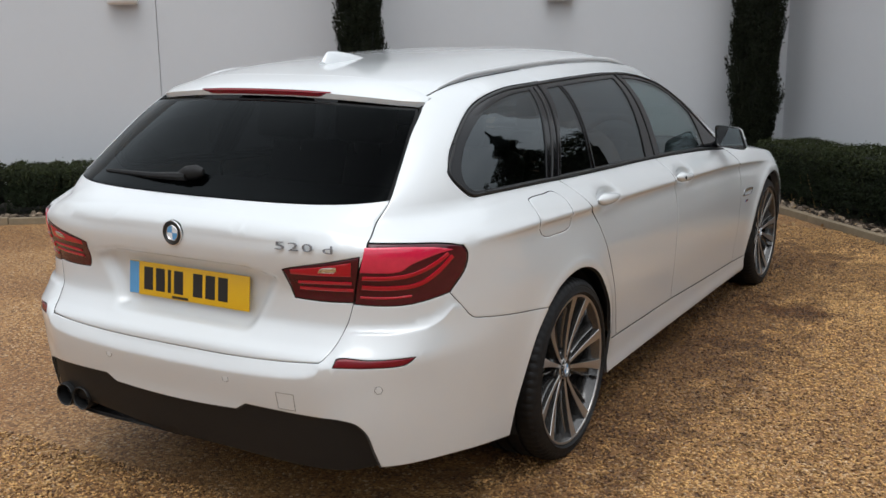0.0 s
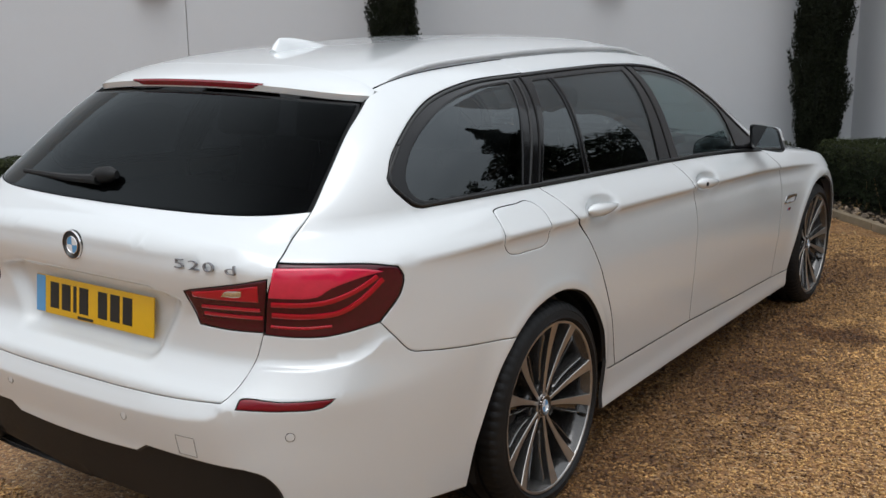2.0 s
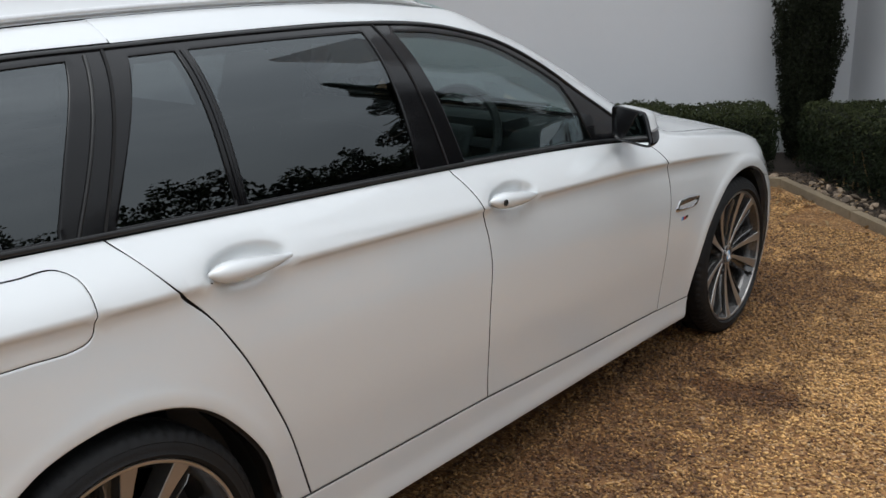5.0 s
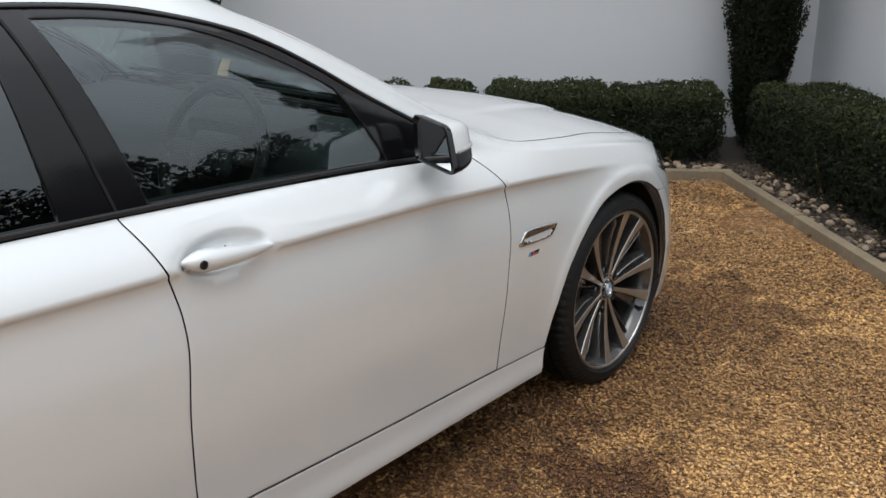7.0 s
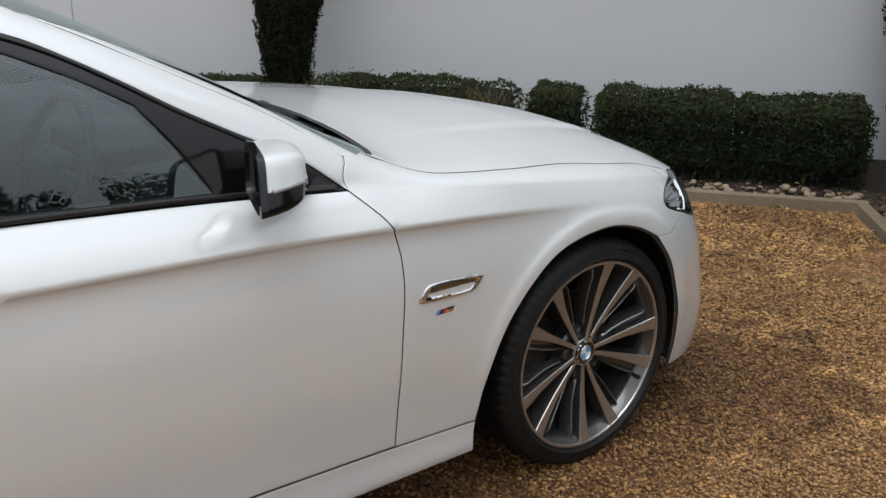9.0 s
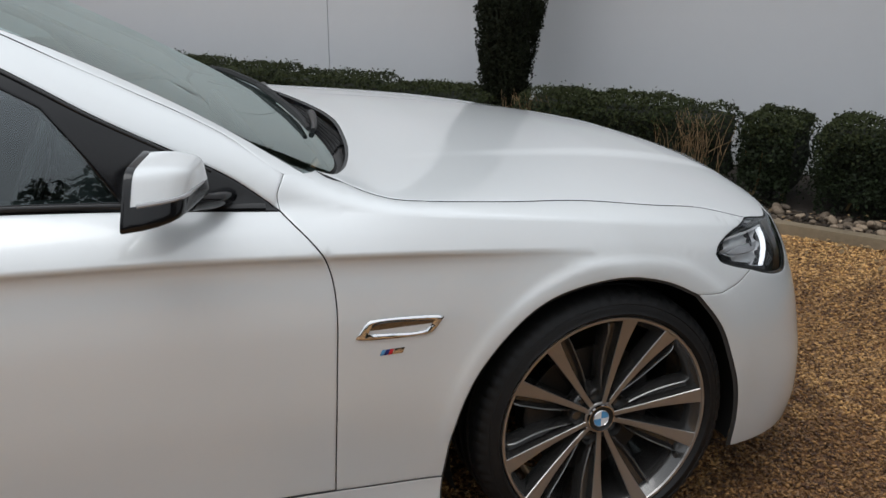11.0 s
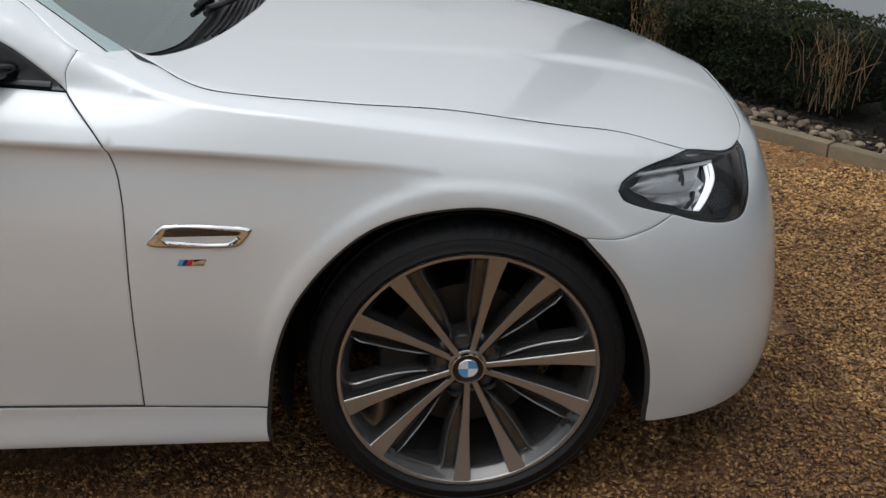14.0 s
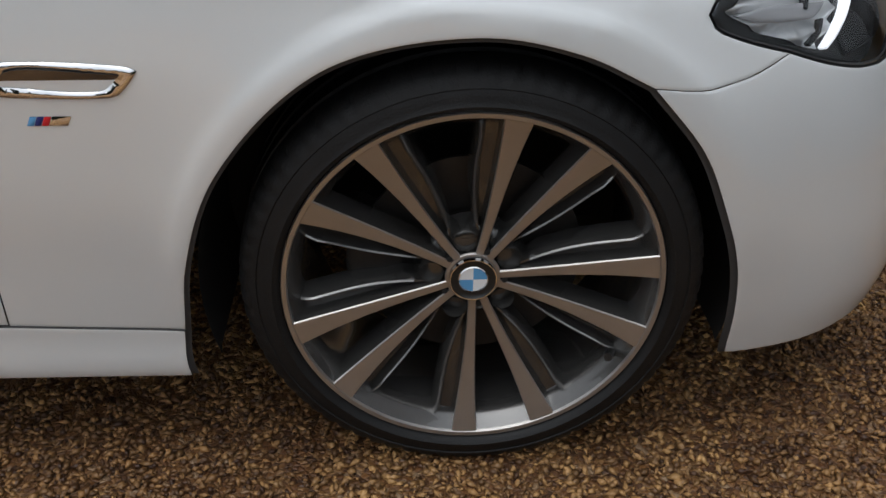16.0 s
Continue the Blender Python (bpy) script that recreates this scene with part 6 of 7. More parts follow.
# -- mirrors
def mirror_unit(sg):
    top = new("door_mirror")
    top.parent = car
    top["label"] = "white door mirror with gloss black lower half"
    # corners of the glass opening and of the front: inner top, outer top, outer bottom, inner bottom
    back = [Vector(p) for p in ((0.851, 1.986, 1.064), (0.990, 1.937, 1.056), (1.033, 1.916, 0.948), (0.862, 1.978, 0.955))]
    nose_c = [Vector(p) for p in ((0.872, 2.078, 1.036), (0.957, 2.048, 1.036), (0.985, 2.024, 0.974), (0.902, 2.088, 0.984))]
    deep = sum(nose_c, Vector()) / 4 - sum(back, Vector()) / 4

    def quad(c, p, q):
        """A point of a four-cornered face: p from the inner to the outer end, q from bottom to top."""
        u, v = (p + 1) / 2, (q + 1) / 2
        return (c[3] * (1 - u) + c[2] * u) * (1 - v) + (c[0] * (1 - u) + c[1] * u) * v

    def at(p, q, turn):
        """A point of the shell, from the glass (0) round to the front (90 degrees)."""
        a, b = quad(back, p, q), quad(nose_c, p, q)
        s_, c_ = math.sin(radians(turn)), math.cos(radians(turn))
        return a + deep * s_ + (b - a - deep) * (1 - c_)

    def ring_of(g=1.0, ex=0.30):
        out = []
        for k in range(48):
            a = 2 * math.pi * k / 48
            out.append((g * math.copysign(abs(math.cos(a)) ** ex, math.cos(a)), g * math.copysign(abs(math.sin(a)) ** ex, math.sin(a))))
        return out

    def shell(lo, hi, grow, name, mat, lab=""):
        bm = bmesh.new()
        rows = []
        for turn, shrink in ((0, 1), (15, 1), (30, 1), (45, 1), (58, 1), (70, 0.99), (80, 0.96), (86, 0.90), (90, 0.80), (90, 0.4)):
            # the black lower half is cut along a line that sinks towards the nose
            rows.append([bm.verts.new(at(p * shrink * grow, min(max(q * grow * shrink, lo), hi), turn) + deep * (0.0 if turn < 90 else 0.03 * (1 - shrink))) for p, q in ring_of()])
        for a, b in zip(rows, rows[1:]):
            for k in range(48):
                bm.faces.new((a[k], a[(k + 1) % 48], b[(k + 1) % 48], b[k]))
        bm.faces.new(rows[-1])
        for v in bm.verts:
            v.co.x *= sg
        bmesh.ops.recalc_face_normals(bm, faces=bm.faces[:])
        return part(name, bm, mat, top, lab)

    shell(-0.10, 2.0, 1.0, "cap", PAINT)
    shell(-2.0, -0.10, 1.012, "lower_shell", GLOSS_BLACK, "gloss black lower shell")
    # frame round the glass, the glass itself
    out_way = (back[1] - back[0]).cross(back[3] - back[0]).normalized()
    out_way = out_way if out_way.y < 0 else -out_way
    fr, gl = bmesh.new(), bmesh.new()
    rings = []
    for g, d in ((1.0, -0.004), (1.03, 0.006), (1.03, 0.011), (0.95, 0.013), (0.91, 0.004)):
        ring = [quad(back, p, q) + out_way * d for p, q in ring_of(g)]
        ring = [Vector((sg * p.x, p.y, p.z)) for p in ring]
        rings.append([fr.verts.new(p) for p in ring])
        last = ring
    for a, b in zip(rings, rings[1:]):
        for k in range(48):
            fr.faces.new((a[k], a[(k + 1) % 48], b[(k + 1) % 48], b[k]))
    bmesh.ops.recalc_face_normals(fr, faces=fr.faces[:])
    part("glass_rim", fr, GLOSS_BLACK, top, "black rim round the mirror glass")
    gl.faces.new([gl.verts.new(p) for p in last])
    part("mirror_glass", gl, MIRROR, top, "mirror glass", smooth=False)
    line = [at(1.0, -0.10, a) for a in (8, 30, 50, 68)] + [at(p, -0.10, 80) + deep * 0.01 for p in (0.90, 0.55, 0.1, -0.45)]
    part("indicator", tube(spline([(sg * p.x, p.y, p.z) for p in line], 0.02), 0.0042, 8), LENS_GREY, top, "slim clear indicator lens")
    part("arm", tube([(sg * 0.790, 2.130, 0.945), (sg * 0.825, 2.115, 0.948), (sg * 0.865, 2.085, 0.955), (sg * 0.90, 2.04, 0.966)], [0.024, 0.022, 0.021, 0.024], 12, flat=0.8), GLOSS_BLACK, top, "gloss black mirror arm")
    part("arm_base", box(0.03, 0.085, 0.035, (sg * 0.795, 2.135, 0.938), 0.010, 3), SATIN_BLACK, top, "satin black mirror foot")


mirror_unit(1)
mirror_unit(-1)

# -- roof rails and aerial
for sg in (1, -1):
    ys = np.linspace(-0.36, 1.40, 40)
    pts, rad = [], []
    for i, y in enumerate(ys):
        t = i / 39
        lift_r = 0.011 * min(1, math.sin(math.pi * t) * 3) if 0 < t < 1 else 0
        x = ditch(y) - 0.004
        pts.append((sg * x, y, edge_z(y) + 0.002 + lift_r))
        rad.append(0.0078 * min(1, 0.2 + 3 * math.sin(math.pi * t)))
    rail = part("roof_rail", tube(pts, rad, 10), BRIGHT, car, "satin aluminium roof rail")
    fill = bmesh.new()
    a = [fill.verts.new((p[0], p[1], p[2])) for p in pts]
    b = [fill.verts.new((p[0] * 0.998, p[1], edge_z(p[1]) - 0.004)) for p in pts]
    for i in range(39):
        fill.faces.new((a[i], a[i + 1], b[i + 1], b[i]))
    bmesh.ops.solidify(fill, geom=fill.faces[:], thickness=0.009)
    part("rail_base", fill, BRIGHT, rail)
bm = bmesh.new()
rows = []
for i in range(17):
    # from the tall rear edge down to the front
    t = i / 16
    y = -0.25 + 0.27 * t
    h = 0.044 * min(1.0, t / 0.14 + 0.12) ** 0.6 * max(0.0, 1 - (max(0, t - 0.16) / 0.84) ** 1.5)
    w = 0.008 + 0.024 * math.sin(math.pi * min(1, 0.12 + 0.88 * t)) ** 0.8
    z0 = float(top_map(np.array([0.0]), np.array([y]))[0, 2]) - 0.002
    ring = []
    for k in range(13):
        a = math.radians(-90 + 15 * k)
        up = math.cos(a) ** 0.7 if math.cos(a) > 0 else 0.0
        ring.append(bm.verts.new((w * math.sin(a) * (1 - 0.60 * up), y - 0.004 * up, z0 + h * up)))
    rows.append(ring)
for a, b in zip(rows, rows[1:]):
    for k in range(12):
        bm.faces.new((a[k], b[k], b[k + 1], a[k + 1]))
bm.faces.new(rows[0][::-1])
bm.faces.new(rows[-1])
bmesh.ops.recalc_face_normals(bm, faces=bm.faces[:])
part("roof_aerial", bm, PAINT, car, "white shark-fin aerial")

# -- badges, plate, vents, sensors
def on_tail(x, z, lift=0.0, tip=0.0):
    """A frame on the tail that faces backwards: x right, y up, z out."""
    y = float(rear_map(np.array([rear_at(x, z)]), np.array([z]))[0, 1])
    return pose(x, y - lift, z, 90 + tip, 0, 0)


plate = new("number_plate")
plate.parent = car
plate["label"] = "yellow number plate with blue end band"
M = pose(0.008, -1.020, 0.777, 90 - 6, 0, 0)
part("plate_sheet", box(0.52, 0.111, 0.005, bevel=0.002), YELLOW, plate).matrix_world = M
part("blue_band", box(0.042, 0.107, 0.0014, (-0.237, 0, 0.0028)), BLUE, plate, smooth=False).matrix_world = M
xx = -0.192
for i in range(7):
    w = 0.014 if i == 2 else 0.040
    part("plate_bar", box(w, 0.076, 0.0012, (xx + w / 2, 0.002, 0.0028)), INK, plate, smooth=False).matrix_world = M
    xx += w + 0.0135 + (0.030 if i == 3 else 0)
part("maker_bar", box(0.07, 0.008, 0.0012, (-0.03, -0.048, 0.0028)), INK, plate, smooth=False).matrix_world = M

badge = new("tail_badge")
badge.parent = car
badge["label"] = "round badge of blue and white quarters"
Mb = on_tail(0, 0.955, 0.0)
base = part("badge_base", lathe([(-0.004, 0.041), (0.003, 0.0405), (0.0045, 0.037), (0.005, 0.0)], 40), INK, badge)
base.matrix_world = Mb @ pose(0, 0, 0, 0, -90, 0)
roundel(base, (0.0056, 0, 0), 0.0225, (0, 90, 0), 0.0375)


def lettering(text, size, depth):
    cu = bpy.data.curves.new("letters", "FONT")
    cu.body, cu.size, cu.extrude, cu.align_x = text, size, depth, "CENTER"
    cu.space_character, cu.offset = 1.15, -0.0006
    tmp = bpy.data.objects.new("letters", cu)
    scene.collection.objects.link(tmp)
    me = bpy.data.meshes.new_from_object(tmp.evaluated_get(bpy.context.evaluated_depsgraph_get()))
    bpy.data.objects.remove(tmp)
    return me


letters = new("model_lettering")
letters.parent = car
letters["label"] = "chrome lettering 520 d"
for ch, dx in (("5", -0.074), ("2", -0.031), ("0", 0.013), ("d", 0.076)):
    me = lettering(ch, 0.046, 0.003)
    me.materials.clear()
    me.materials.append(LETTER)
    letter = new("letter", me)
    letter.parent = letters
    letter.matrix_world = on_tail(0.508, 0.943, 0.004) @ pose(0, 0, 0, 0, 6, 0) @ Matrix.Translation((dx * 1.1, 0, 0)) @ Matrix.Diagonal((1.75, 0.78, 1, 1))

for sg in (1, -1):
    slot = outline([(2.383, 0.6465), (2.398, 0.6655), (2.530, 0.6600)], [(2.530, 0.6600), (2.512, 0.6415), (2.383, 0.6465)])
    vent = panel("side_vent", "side", outline([(2.357, 0.640), (2.364, 0.650), (2.381, 0.672), (2.390, 0.676), (2.545, 0.669), (2.553, 0.665)], [(2.553, 0.665), (2.546, 0.655), (2.528, 0.635), (2.519, 0.631), (2.364, 0.636), (2.357, 0.640)]), CHROME, car, gap=0, lift=0.004, depth=0.007, edge=0.003, roll=0.003, flange=0, grid=0.008, holes=[slot], label="chrome side vent frame")
    inner = panel("vent_slot", "side", slot, SLOT, vent, gap=-0.001, lift=-0.001, depth=0.002, flange=0, grid=0.008, roll=0, relief=lambda uv: 0.006 * (uv[:, 1] - 0.652) / 0.012, label="polished slot facing down, tinted for the ground it mirrors")
    stripes = new("stripe_badge")
    stripes.parent = car
    stripes["label"] = "small badge of coloured slanted stripes"
    for i, (c, w) in enumerate(((STRIPE_LIGHT, 0.009), (STRIPE_DARK, 0.009), (STRIPE_RED, 0.009), (CHROME, 0.024))):
        y0 = 2.408 + i * 0.009
        panel("stripe", "side", [(y0, 0.594), (y0 + w, 0.594), (y0 + w + 0.006, 0.607), (y0 + 0.006, 0.607)], c, stripes, gap=0.0003, lift=0.002, depth=0.003, flange=0, grid=0.02)
    if sg == -1:
        for o in (vent, stripes):
            for q in (o, *o.children_recursive):
                if q.type == "MESH":
                    q.data.transform(Matrix.Diagonal((-1, 1, 1, 1)))
                    q.data.flip_normals()

for x, z in ((0.732, 0.540), (0.245, 0.533), (-0.265, 0.533), (-0.732, 0.540)):
    p, n = on_car("rear", np.array([[rear_at(x, z) * 0.9, z]]), shelf_relief(np.array([ra(x, z)])))
    rot = Vector(n[0]).to_track_quat("X", "Z").to_matrix().to_4x4()
    bm = lathe([(-0.002, 0.0125), (0.0006, 0.0120), (0.0006, 0.0108), (-0.001, 0.0104), (0.0012, 0.0100), (0.0018, 0.0)], 28)
    bmesh.ops.transform(bm, matrix=Matrix.Translation(p[0]) @ rot, verts=bm.verts[:])
    part("parking_sensor", bm, PAINT, car)
    bm = lathe([(0.0003, 0.0126), (0.0010, 0.0118), (0.0003, 0.0110)], 28)
    bmesh.ops.transform(bm, matrix=Matrix.Translation(p[0]) @ rot, verts=bm.verts[:])
    part("sensor_ring", bm, SATIN_BLACK, car)
tow = [ra(0.433, 0.463), ra(0.492, 0.462), ra(0.494, 0.518), ra(0.433, 0.518), ra(0.433, 0.463)]
for a, b in zip(tow, tow[1:]):
    for i in range(4):
        p, q = [(a[0] + (b[0] - a[0]) * k / 4, a[1] + (b[1] - a[1]) * k / 4) for k in (i, i + 1)]
        mid = ((p[0] + q[0]) / 2, (p[1] + q[1]) / 2)
        strip("tow_cover_line", "rear", [p, mid, q], 0.0022, HEADLINER, car, float(shelf_relief(np.array([mid]))[0]), 0.0010)


# -- wipers
part("rear_wiper", join(tube([(-0.13, -0.885, 1.106), (-0.10, -0.882, 1.116), (-0.06, -0.880, 1.122), (-0.035, -0.872, 1.122)], [0.014, 0.024, 0.024, 0.012], 12),
                        tube([(-0.09, -0.895, 1.106), (-0.25, -0.890, 1.100), (-0.50, -0.862, 1.098)], [0.016, 0.011, 0.007], 8)), RUBBER, car, "black rear wiper")
def on_top(x, y, up):
    return (x, y, top_z(x, y) + up)


for blade, arm in ((((0.34, 2.398), (0.17, 2.412), (-0.02, 2.412), (-0.2, 2.405), (-0.36, 2.39)), ((0.02, 2.475), (0.14, 2.455), (0.24, 2.435), (0.30, 2.418))),
                   (((-0.24, 2.43), (-0.45, 2.40), (-0.62, 2.35), (-0.74, 2.30)), ((-0.55, 2.44), (-0.48, 2.43), (-0.40, 2.425), (-0.34, 2.425)))):
    wiper = part("wiper_arm", tube([on_top(x, y, 0.004) for x, y in arm], [0.013, 0.010, 0.008, 0.007], 10), SATIN_BLACK, car, "black windscreen wiper")
    part("wiper_blade", tube([on_top(x, y, 0.010) for x, y in blade], [0.006] + [0.010] * (len(blade) - 2) + [0.006], 6), SEAM, wiper)
# cowl grille slats
for i in range(7):
    y = 2.438 + 0.011 * i
    strip("cowl_slat", "top", [(0.45 - 0.03 * i, y - 0.004), (0.3, y + 0.006), (0.0, y + 0.012), (-0.3, y + 0.006), (-0.45 + 0.03 * i, y - 0.004)], 0.005, SEAM, car, -0.024, 0.005)


# -- cabin
def seat(x, y, name="seat", z=0.46, wide=0.52):
    top = new(name)
    top.parent = car
    top["label"] = "black leather car seat"
    part("cushion", box(wide, 0.52, 0.17, (x, y, z), 0.06, 3), LEATHER, top)
    part("backrest", box(wide - 0.02, 0.15, 0.62, (x, y - 0.30, z + 0.33), 0.06, 3, pose(0, 0, 0, -18, 0, 0)), LEATHER, top)
    part("headrest", box(0.26, 0.10, 0.18, (x, y - 0.40, z + 0.74), 0.045, 3, pose(0, 0, 0, -12, 0, 0)), LEATHER, top)
    part("headrest_post", join(tube([(x - 0.06, y - 0.385, z + 0.6), (x - 0.06, y - 0.395, z + 0.72)], 0.006, 8), tube([(x + 0.06, y - 0.385, z + 0.6), (x + 0.06, y - 0.395, z + 0.72)], 0.006, 8)), CHROME, top)


seat(0.37, 1.30)
seat(-0.37, 1.30)
for x in (0.40, 0.0, -0.40):
    seat(x, 0.42, "rear_seat", 0.48, 0.42)
part("dashboard", join(box(1.40, 0.42, 0.22, (0, 2.02, 0.86), 0.07, 3), box(1.30, 0.20, 0.25, (0, 1.93, 0.68), 0.05), box(0.36, 0.16, 0.07, (0.37, 1.88, 0.975), 0.03)), CABIN, car, "dark dashboard")
part("cabin_floor", join(box(1.5, 2.9, 0.04, (0, 0.75, 0.28)), box(0.24, 1.1, 0.34, (0, 1.3, 0.46), 0.05)), CABIN, car)
part("door_lining", join(box(0.06, 1.9, 0.60, (0.76, 1.15, 0.62), 0.02), box(0.10, 0.5, 0.05, (0.72, 1.35, 0.72), 0.02), box(0.04, 0.8, 0.62, (0.66, -0.30, 0.66), 0.02)), CABIN, car)
part("door_lining", join(box(0.06, 1.9, 0.60, (-0.76, 1.15, 0.62), 0.02), box(0.04, 0.8, 0.62, (-0.66, -0.30, 0.66), 0.02)), CABIN, car)
part("load_cover", box(1.30, 0.62, 0.02, (0, -0.45, 0.97), 0.005), CABIN, car, "dark load space cover")
part("bulkhead", box(1.5, 0.03, 0.45, (0, 2.30, 0.68)), SEAM, car)
ring = tube([(0.37 + 0.185 * math.cos(2 * math.pi * i / 40), 0, 0.185 * math.sin(2 * math.pi * i / 40)) for i in range(41)], 0.016, 8)
bmesh.ops.transform(ring, matrix=pose(0, 1.74, 0.93, -22, 0, 0), verts=ring.verts[:])
sw = part("steering_wheel", ring, LEATHER, car, "black leather steering wheel")
part("boss", join(box(0.16, 0.05, 0.12, (0.37, 1.75, 0.93), 0.03, 3, pose(0, 0, 0, -22, 0, 0)), box(0.34, 0.02, 0.035, (0.37, 1.75, 0.935), 0.008, 2, pose(0, 0, 0, -22, 0, 0)), box(0.03, 0.02, 0.16, (0.37, 1.765, 0.86), 0.008, 2, pose(0, 0, 0, -22, 0, 0))), CABIN, sw)
head_loop = outline([(0.52, -0.4), (0.52, 0.5), (0.52, 1.35)], [(0.52, 1.35), (0, 1.42), (-0.52, 1.35)], [(-0.52, 1.35), (-0.52, 0.5), (-0.52, -0.4)], [(-0.52, -0.4), (0, -0.42), (0.52, -0.4)], step=0.04)
panel("headliner", "top", head_loop, HEADLINER, car, lift=-0.035, depth=0, grid=0.08)
part("rear_view_mirror", join(box(0.24, 0.03, 0.07, (0, 1.56, 1.30), 0.015), tube([(0, 1.56, 1.32), (0, 1.58, 1.39)], 0.01, 8)), CABIN, car)


# -- what stands behind the walk: a tall dark hedge and trees, seen in the windows
def tall_tree(at, h, r, seed, count):
    rnd = np.random.RandomState(seed)
    top = tagged(new("conifer_tree"), "tall dark green conifer at the edge of the yard", "tree", "trees across the yard")
    top.matrix_world = pose(*at)
    part("trunk", tube([(0, 0, 0), (0.05, 0.0, h * 0.5), (0, 0.05, h * 0.97)], [0.20, 0.13, 0.02], 10), BARK, top)
    rods = []
    R = random.Random(seed)
    for i in range(26):
        z, a = h * R.uniform(0.12, 0.9), R.uniform(0, 6.28)
        l = r * (1.05 - z / h)
        rods.append(tube([(0, 0, z), (l * math.cos(a) * 0.6, l * math.sin(a) * 0.6, z + 0.1), (l * math.cos(a), l * math.sin(a), z - 0.1)], [0.05, 0.03, 0.01], 5))
    part("limbs", join(*rods), BARK, top)
    z = h * (0.06 + 0.94 * rnd.random(count) ** 1.2)
    a = rnd.uniform(0, 2 * math.pi, count)
    rad = r * (1.03 - z / h) * rnd.random(count) ** 0.45 * (0.75 + 0.25 * np.sin(z * 5 + seed) + 0.2 * np.sin(3 * a + z))
    pos = np.stack([rad * np.cos(a), rad * np.sin(a), z - 0.25 * rad], -1)
    verts, faces = leaf_cloud(pos, np.tile([0, 0, 0.6], (count, 1)), 0.07, rnd)
    mesh_object("crown", verts, faces.tolist(), CYPRESS, top, smooth=False)


def tall_hedge(x, y0, y1, h, seed, count):
    rnd = np.random.RandomState(seed)
    top = tagged(new("boundary_hedge"), "tall dark boundary hedge across the gravel yard", "hedge")
    k = count
    y = rnd.uniform(y0, y1, k)
    hh = h * (0.80 + 0.10 * np.sin(y * 1.3 + seed) + 0.07 * np.sin(y * 3.7) + 0.05 * np.sin(y * 9.1))
    z = hh * rnd.random(k) ** 0.6
    spike = rnd.random(k) < 0.10
    z[spike] = hh[spike] * rnd.uniform(0.96, 1.12, spike.sum())
    pos = np.stack([x + rnd.uniform(-0.25, 0.25, k), y, z], -1)
    verts, faces = leaf_cloud(pos, np.tile([-0.5, 0, 0.4], (k, 1)), 0.05, rnd)
    mesh_object("leaves", verts, faces.tolist(), LEAF, top, smooth=False)["kind"] = "stuff"
    # near-black block that paints the shade behind the leaves
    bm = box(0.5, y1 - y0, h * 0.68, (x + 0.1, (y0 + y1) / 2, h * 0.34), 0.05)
    part("inner_growth", bm, SHADE_FILL, top)
    return top


tall_hedge(9.0, -11, 4.6, 2.7, 5, 48000)
tall_hedge(0, -4.5, 4.5, 2.5, 6, 26000).matrix_world = pose(6.0, 8.2, 0, 0, 0, 42)
tall_tree((6.3, 8.9, 0), 6.6, 1.5, 7, 22000)
tall_tree((10.6, -2.5, 0), 8.0, 2.4, 8, 22000)
tall_tree((4.5, -13.0, 0), 8.5, 2.6, 9, 20000)


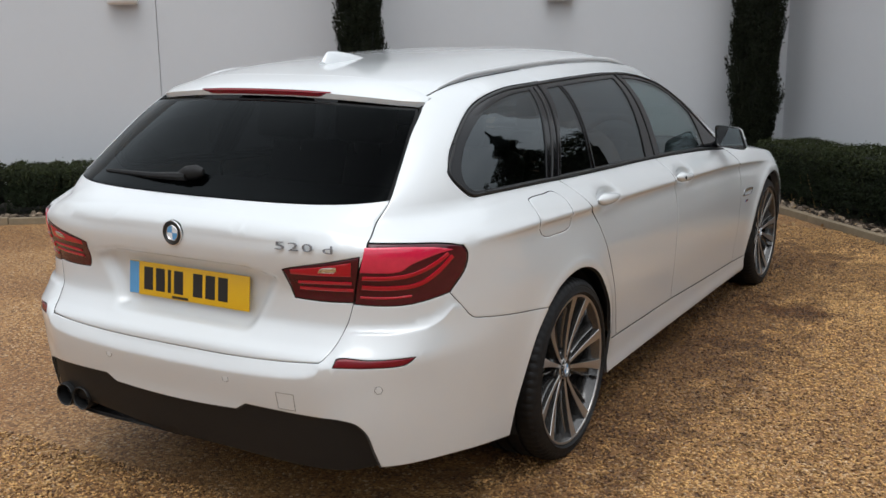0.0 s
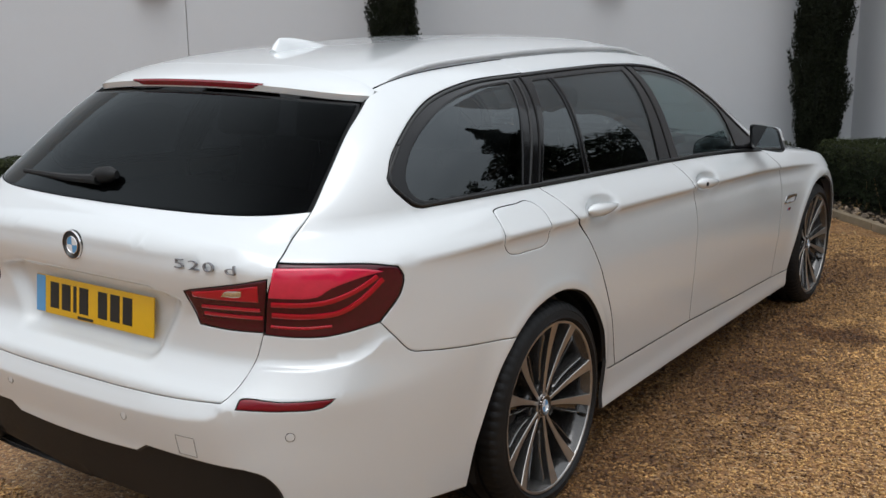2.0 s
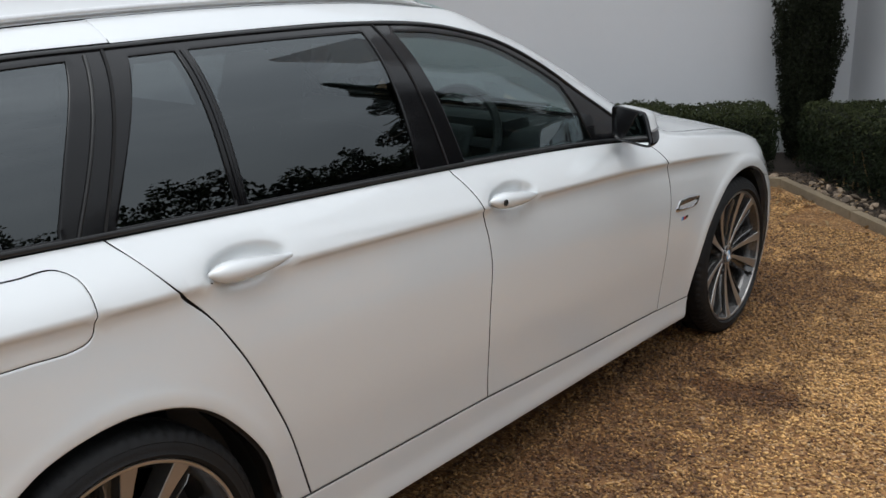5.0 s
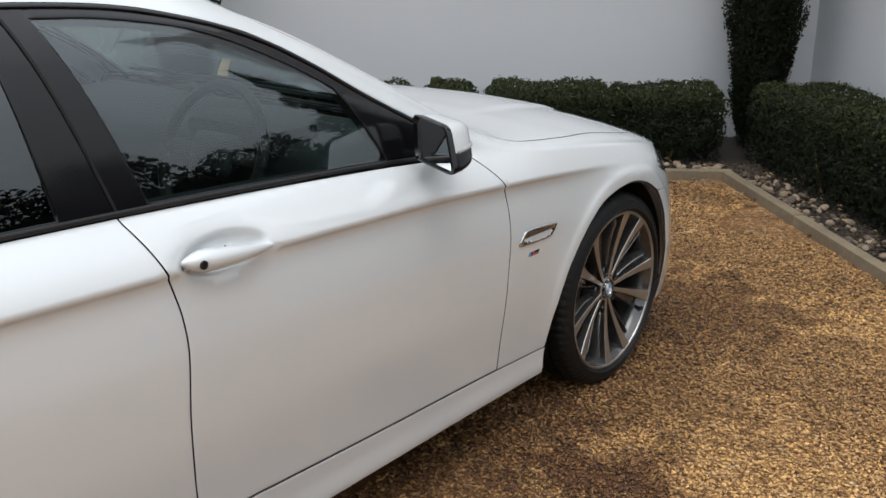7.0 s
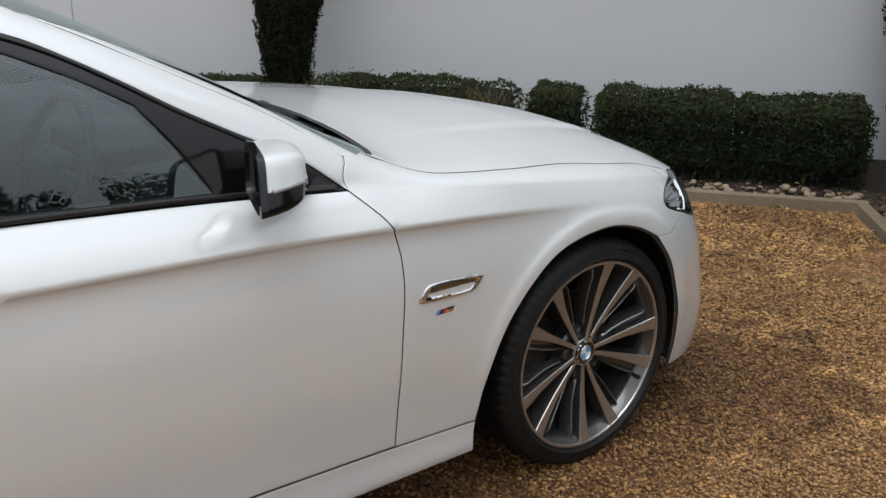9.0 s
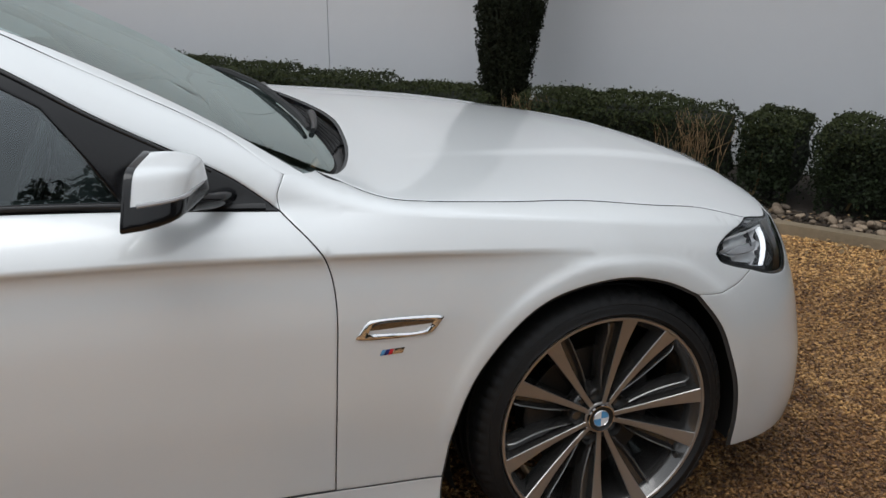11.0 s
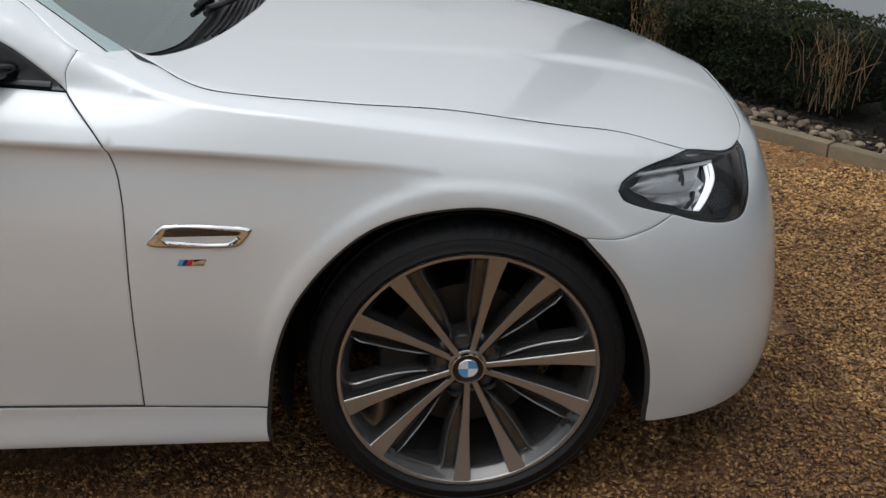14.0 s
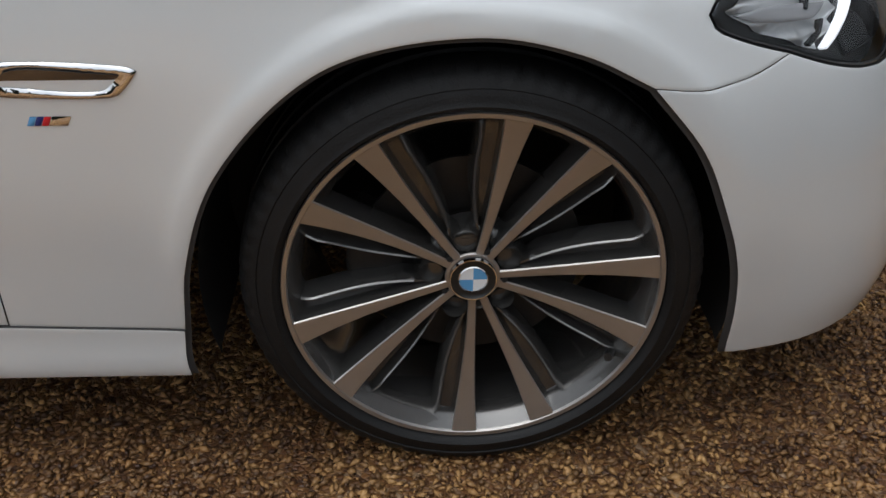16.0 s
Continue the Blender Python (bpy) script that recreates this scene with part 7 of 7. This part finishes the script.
# -- loose stones of the gravel, thickest where the walk comes near
def stones(name, x0, x1, y0, y1, count, size, seed, mat=None, M=None, z0=0.0, label="loose golden brown gravel stones lying on the yard", category="gravel"):
    rnd = np.random.RandomState(seed)
    base = np.array([(1, 0, 0), (-1, 0, 0), (0, 1, 0), (0, -1, 0), (0, 0, 1), (0, 0, -1)], float) * 0.5
    tri = np.array([(0, 2, 4), (2, 1, 4), (1, 3, 4), (3, 0, 4), (2, 0, 5), (1, 2, 5), (3, 1, 5), (0, 3, 5)])
    k = count
    s = size * rnd.uniform(0.55, 1.35, (k, 1, 1))
    sh = np.stack([rnd.uniform(0.9, 2.0, k), rnd.uniform(0.6, 1.0, k), rnd.uniform(0.45, 0.8, k)], -1)[:, None, :]
    v = base[None] * sh * s * rnd.uniform(0.75, 1.25, (k, 6, 1))
    a, b = rnd.uniform(0, 2 * math.pi, k)[:, None], rnd.normal(0, 0.45, k)[:, None]
    x, y, z = v[..., 0], v[..., 1], v[..., 2]
    y, z = y * np.cos(b) - z * np.sin(b), y * np.sin(b) + z * np.cos(b)
    x, y = x * np.cos(a) - y * np.sin(a), x * np.sin(a) + y * np.cos(a)
    px, py = rnd.uniform(x0, x1, k), rnd.uniform(y0, y1, k)
    verts = np.stack([x + px[:, None], y + py[:, None], z + (s[:, 0] * 0.22) * rnd.uniform(0.4, 1.7, (k, 1))], -1).reshape(-1, 3)
    faces = (tri[None] + 6 * np.arange(k)[:, None, None]).reshape(-1, 3)
    me = bpy.data.meshes.new(name)
    me.vertices.add(len(verts))
    me.vertices.foreach_set("co", verts.ravel())
    me.loops.add(faces.size)
    me.loops.foreach_set("vertex_index", faces.ravel())
    me.polygons.add(len(faces))
    me.polygons.foreach_set("loop_start", np.arange(0, faces.size, 3))
    me.polygons.foreach_set("loop_total", np.full(len(faces), 3))
    me.materials.append(mat or STONE)
    me.update(calc_edges=True)
    ob = new(name, me)
    if M is not None:
        ob.matrix_world = M @ pose(0, 0, z0)
    return tagged(ob, label, category, kind="stuff")


stones("gravel_stones", 0.2, 2.6, 2.2, 4.9, 66000, 0.0118, 11)
stones("gravel_stones", 0.7, 2.3, -1.2, 2.2, 32000, 0.0112, 12)
stones("gravel_stones", -1.6, 2.1, -2.9, -0.9, 44000, 0.0112, 13)
stones("gravel_stones", -1.2, 0.4, 4.0, 5.6, 22000, 0.0132, 14)
for name, M, a0, a1, b0, b1, k in (("small_pebbles", FRONT_BED, -0.3, 3.3, 0.07, 0.40, 2600), ("small_pebbles", FRONT_BED, 5.5, 8.3, 0.07, 0.42, 1300), ("small_pebbles", RIGHT_BED, -0.3, 3.4, 0.07, 0.36, 2600)):
    stones(name, a0, a1, b0, b1, k, 0.026, 31 + int(a0 * 10), EARTH, M, 0.010, "small earthy brown stones on dark soil between pebbles", "pebbles")
# fallen leaves blown against the kerbs
rnd = np.random.RandomState(77)
spots = []
for M, a1, k in ((FRONT_BED, 2.6, 150), (RIGHT_BED, 3.2, 200)):
    for i in range(k):
        b = -abs(rnd.normal(0, 0.16)) if rnd.random() < 0.6 else rnd.uniform(0.07, 0.4)
        spots.append(tuple(M @ Vector((rnd.uniform(0.05, 1) ** 1.6 * a1, b - 0.01, 0.016 if b < 0 else 0.05))))
verts, faces = leaf_cloud(np.array(spots), np.tile([0, 0, 2.2], (len(spots), 1)), 0.020, rnd, 0.5)
tagged(mesh_object("fallen_leaves", verts, faces.tolist(), DEAD_LEAF, None, smooth=False), "dry brown leaves fallen on gravel and pebbles", "leaves", kind="stuff")
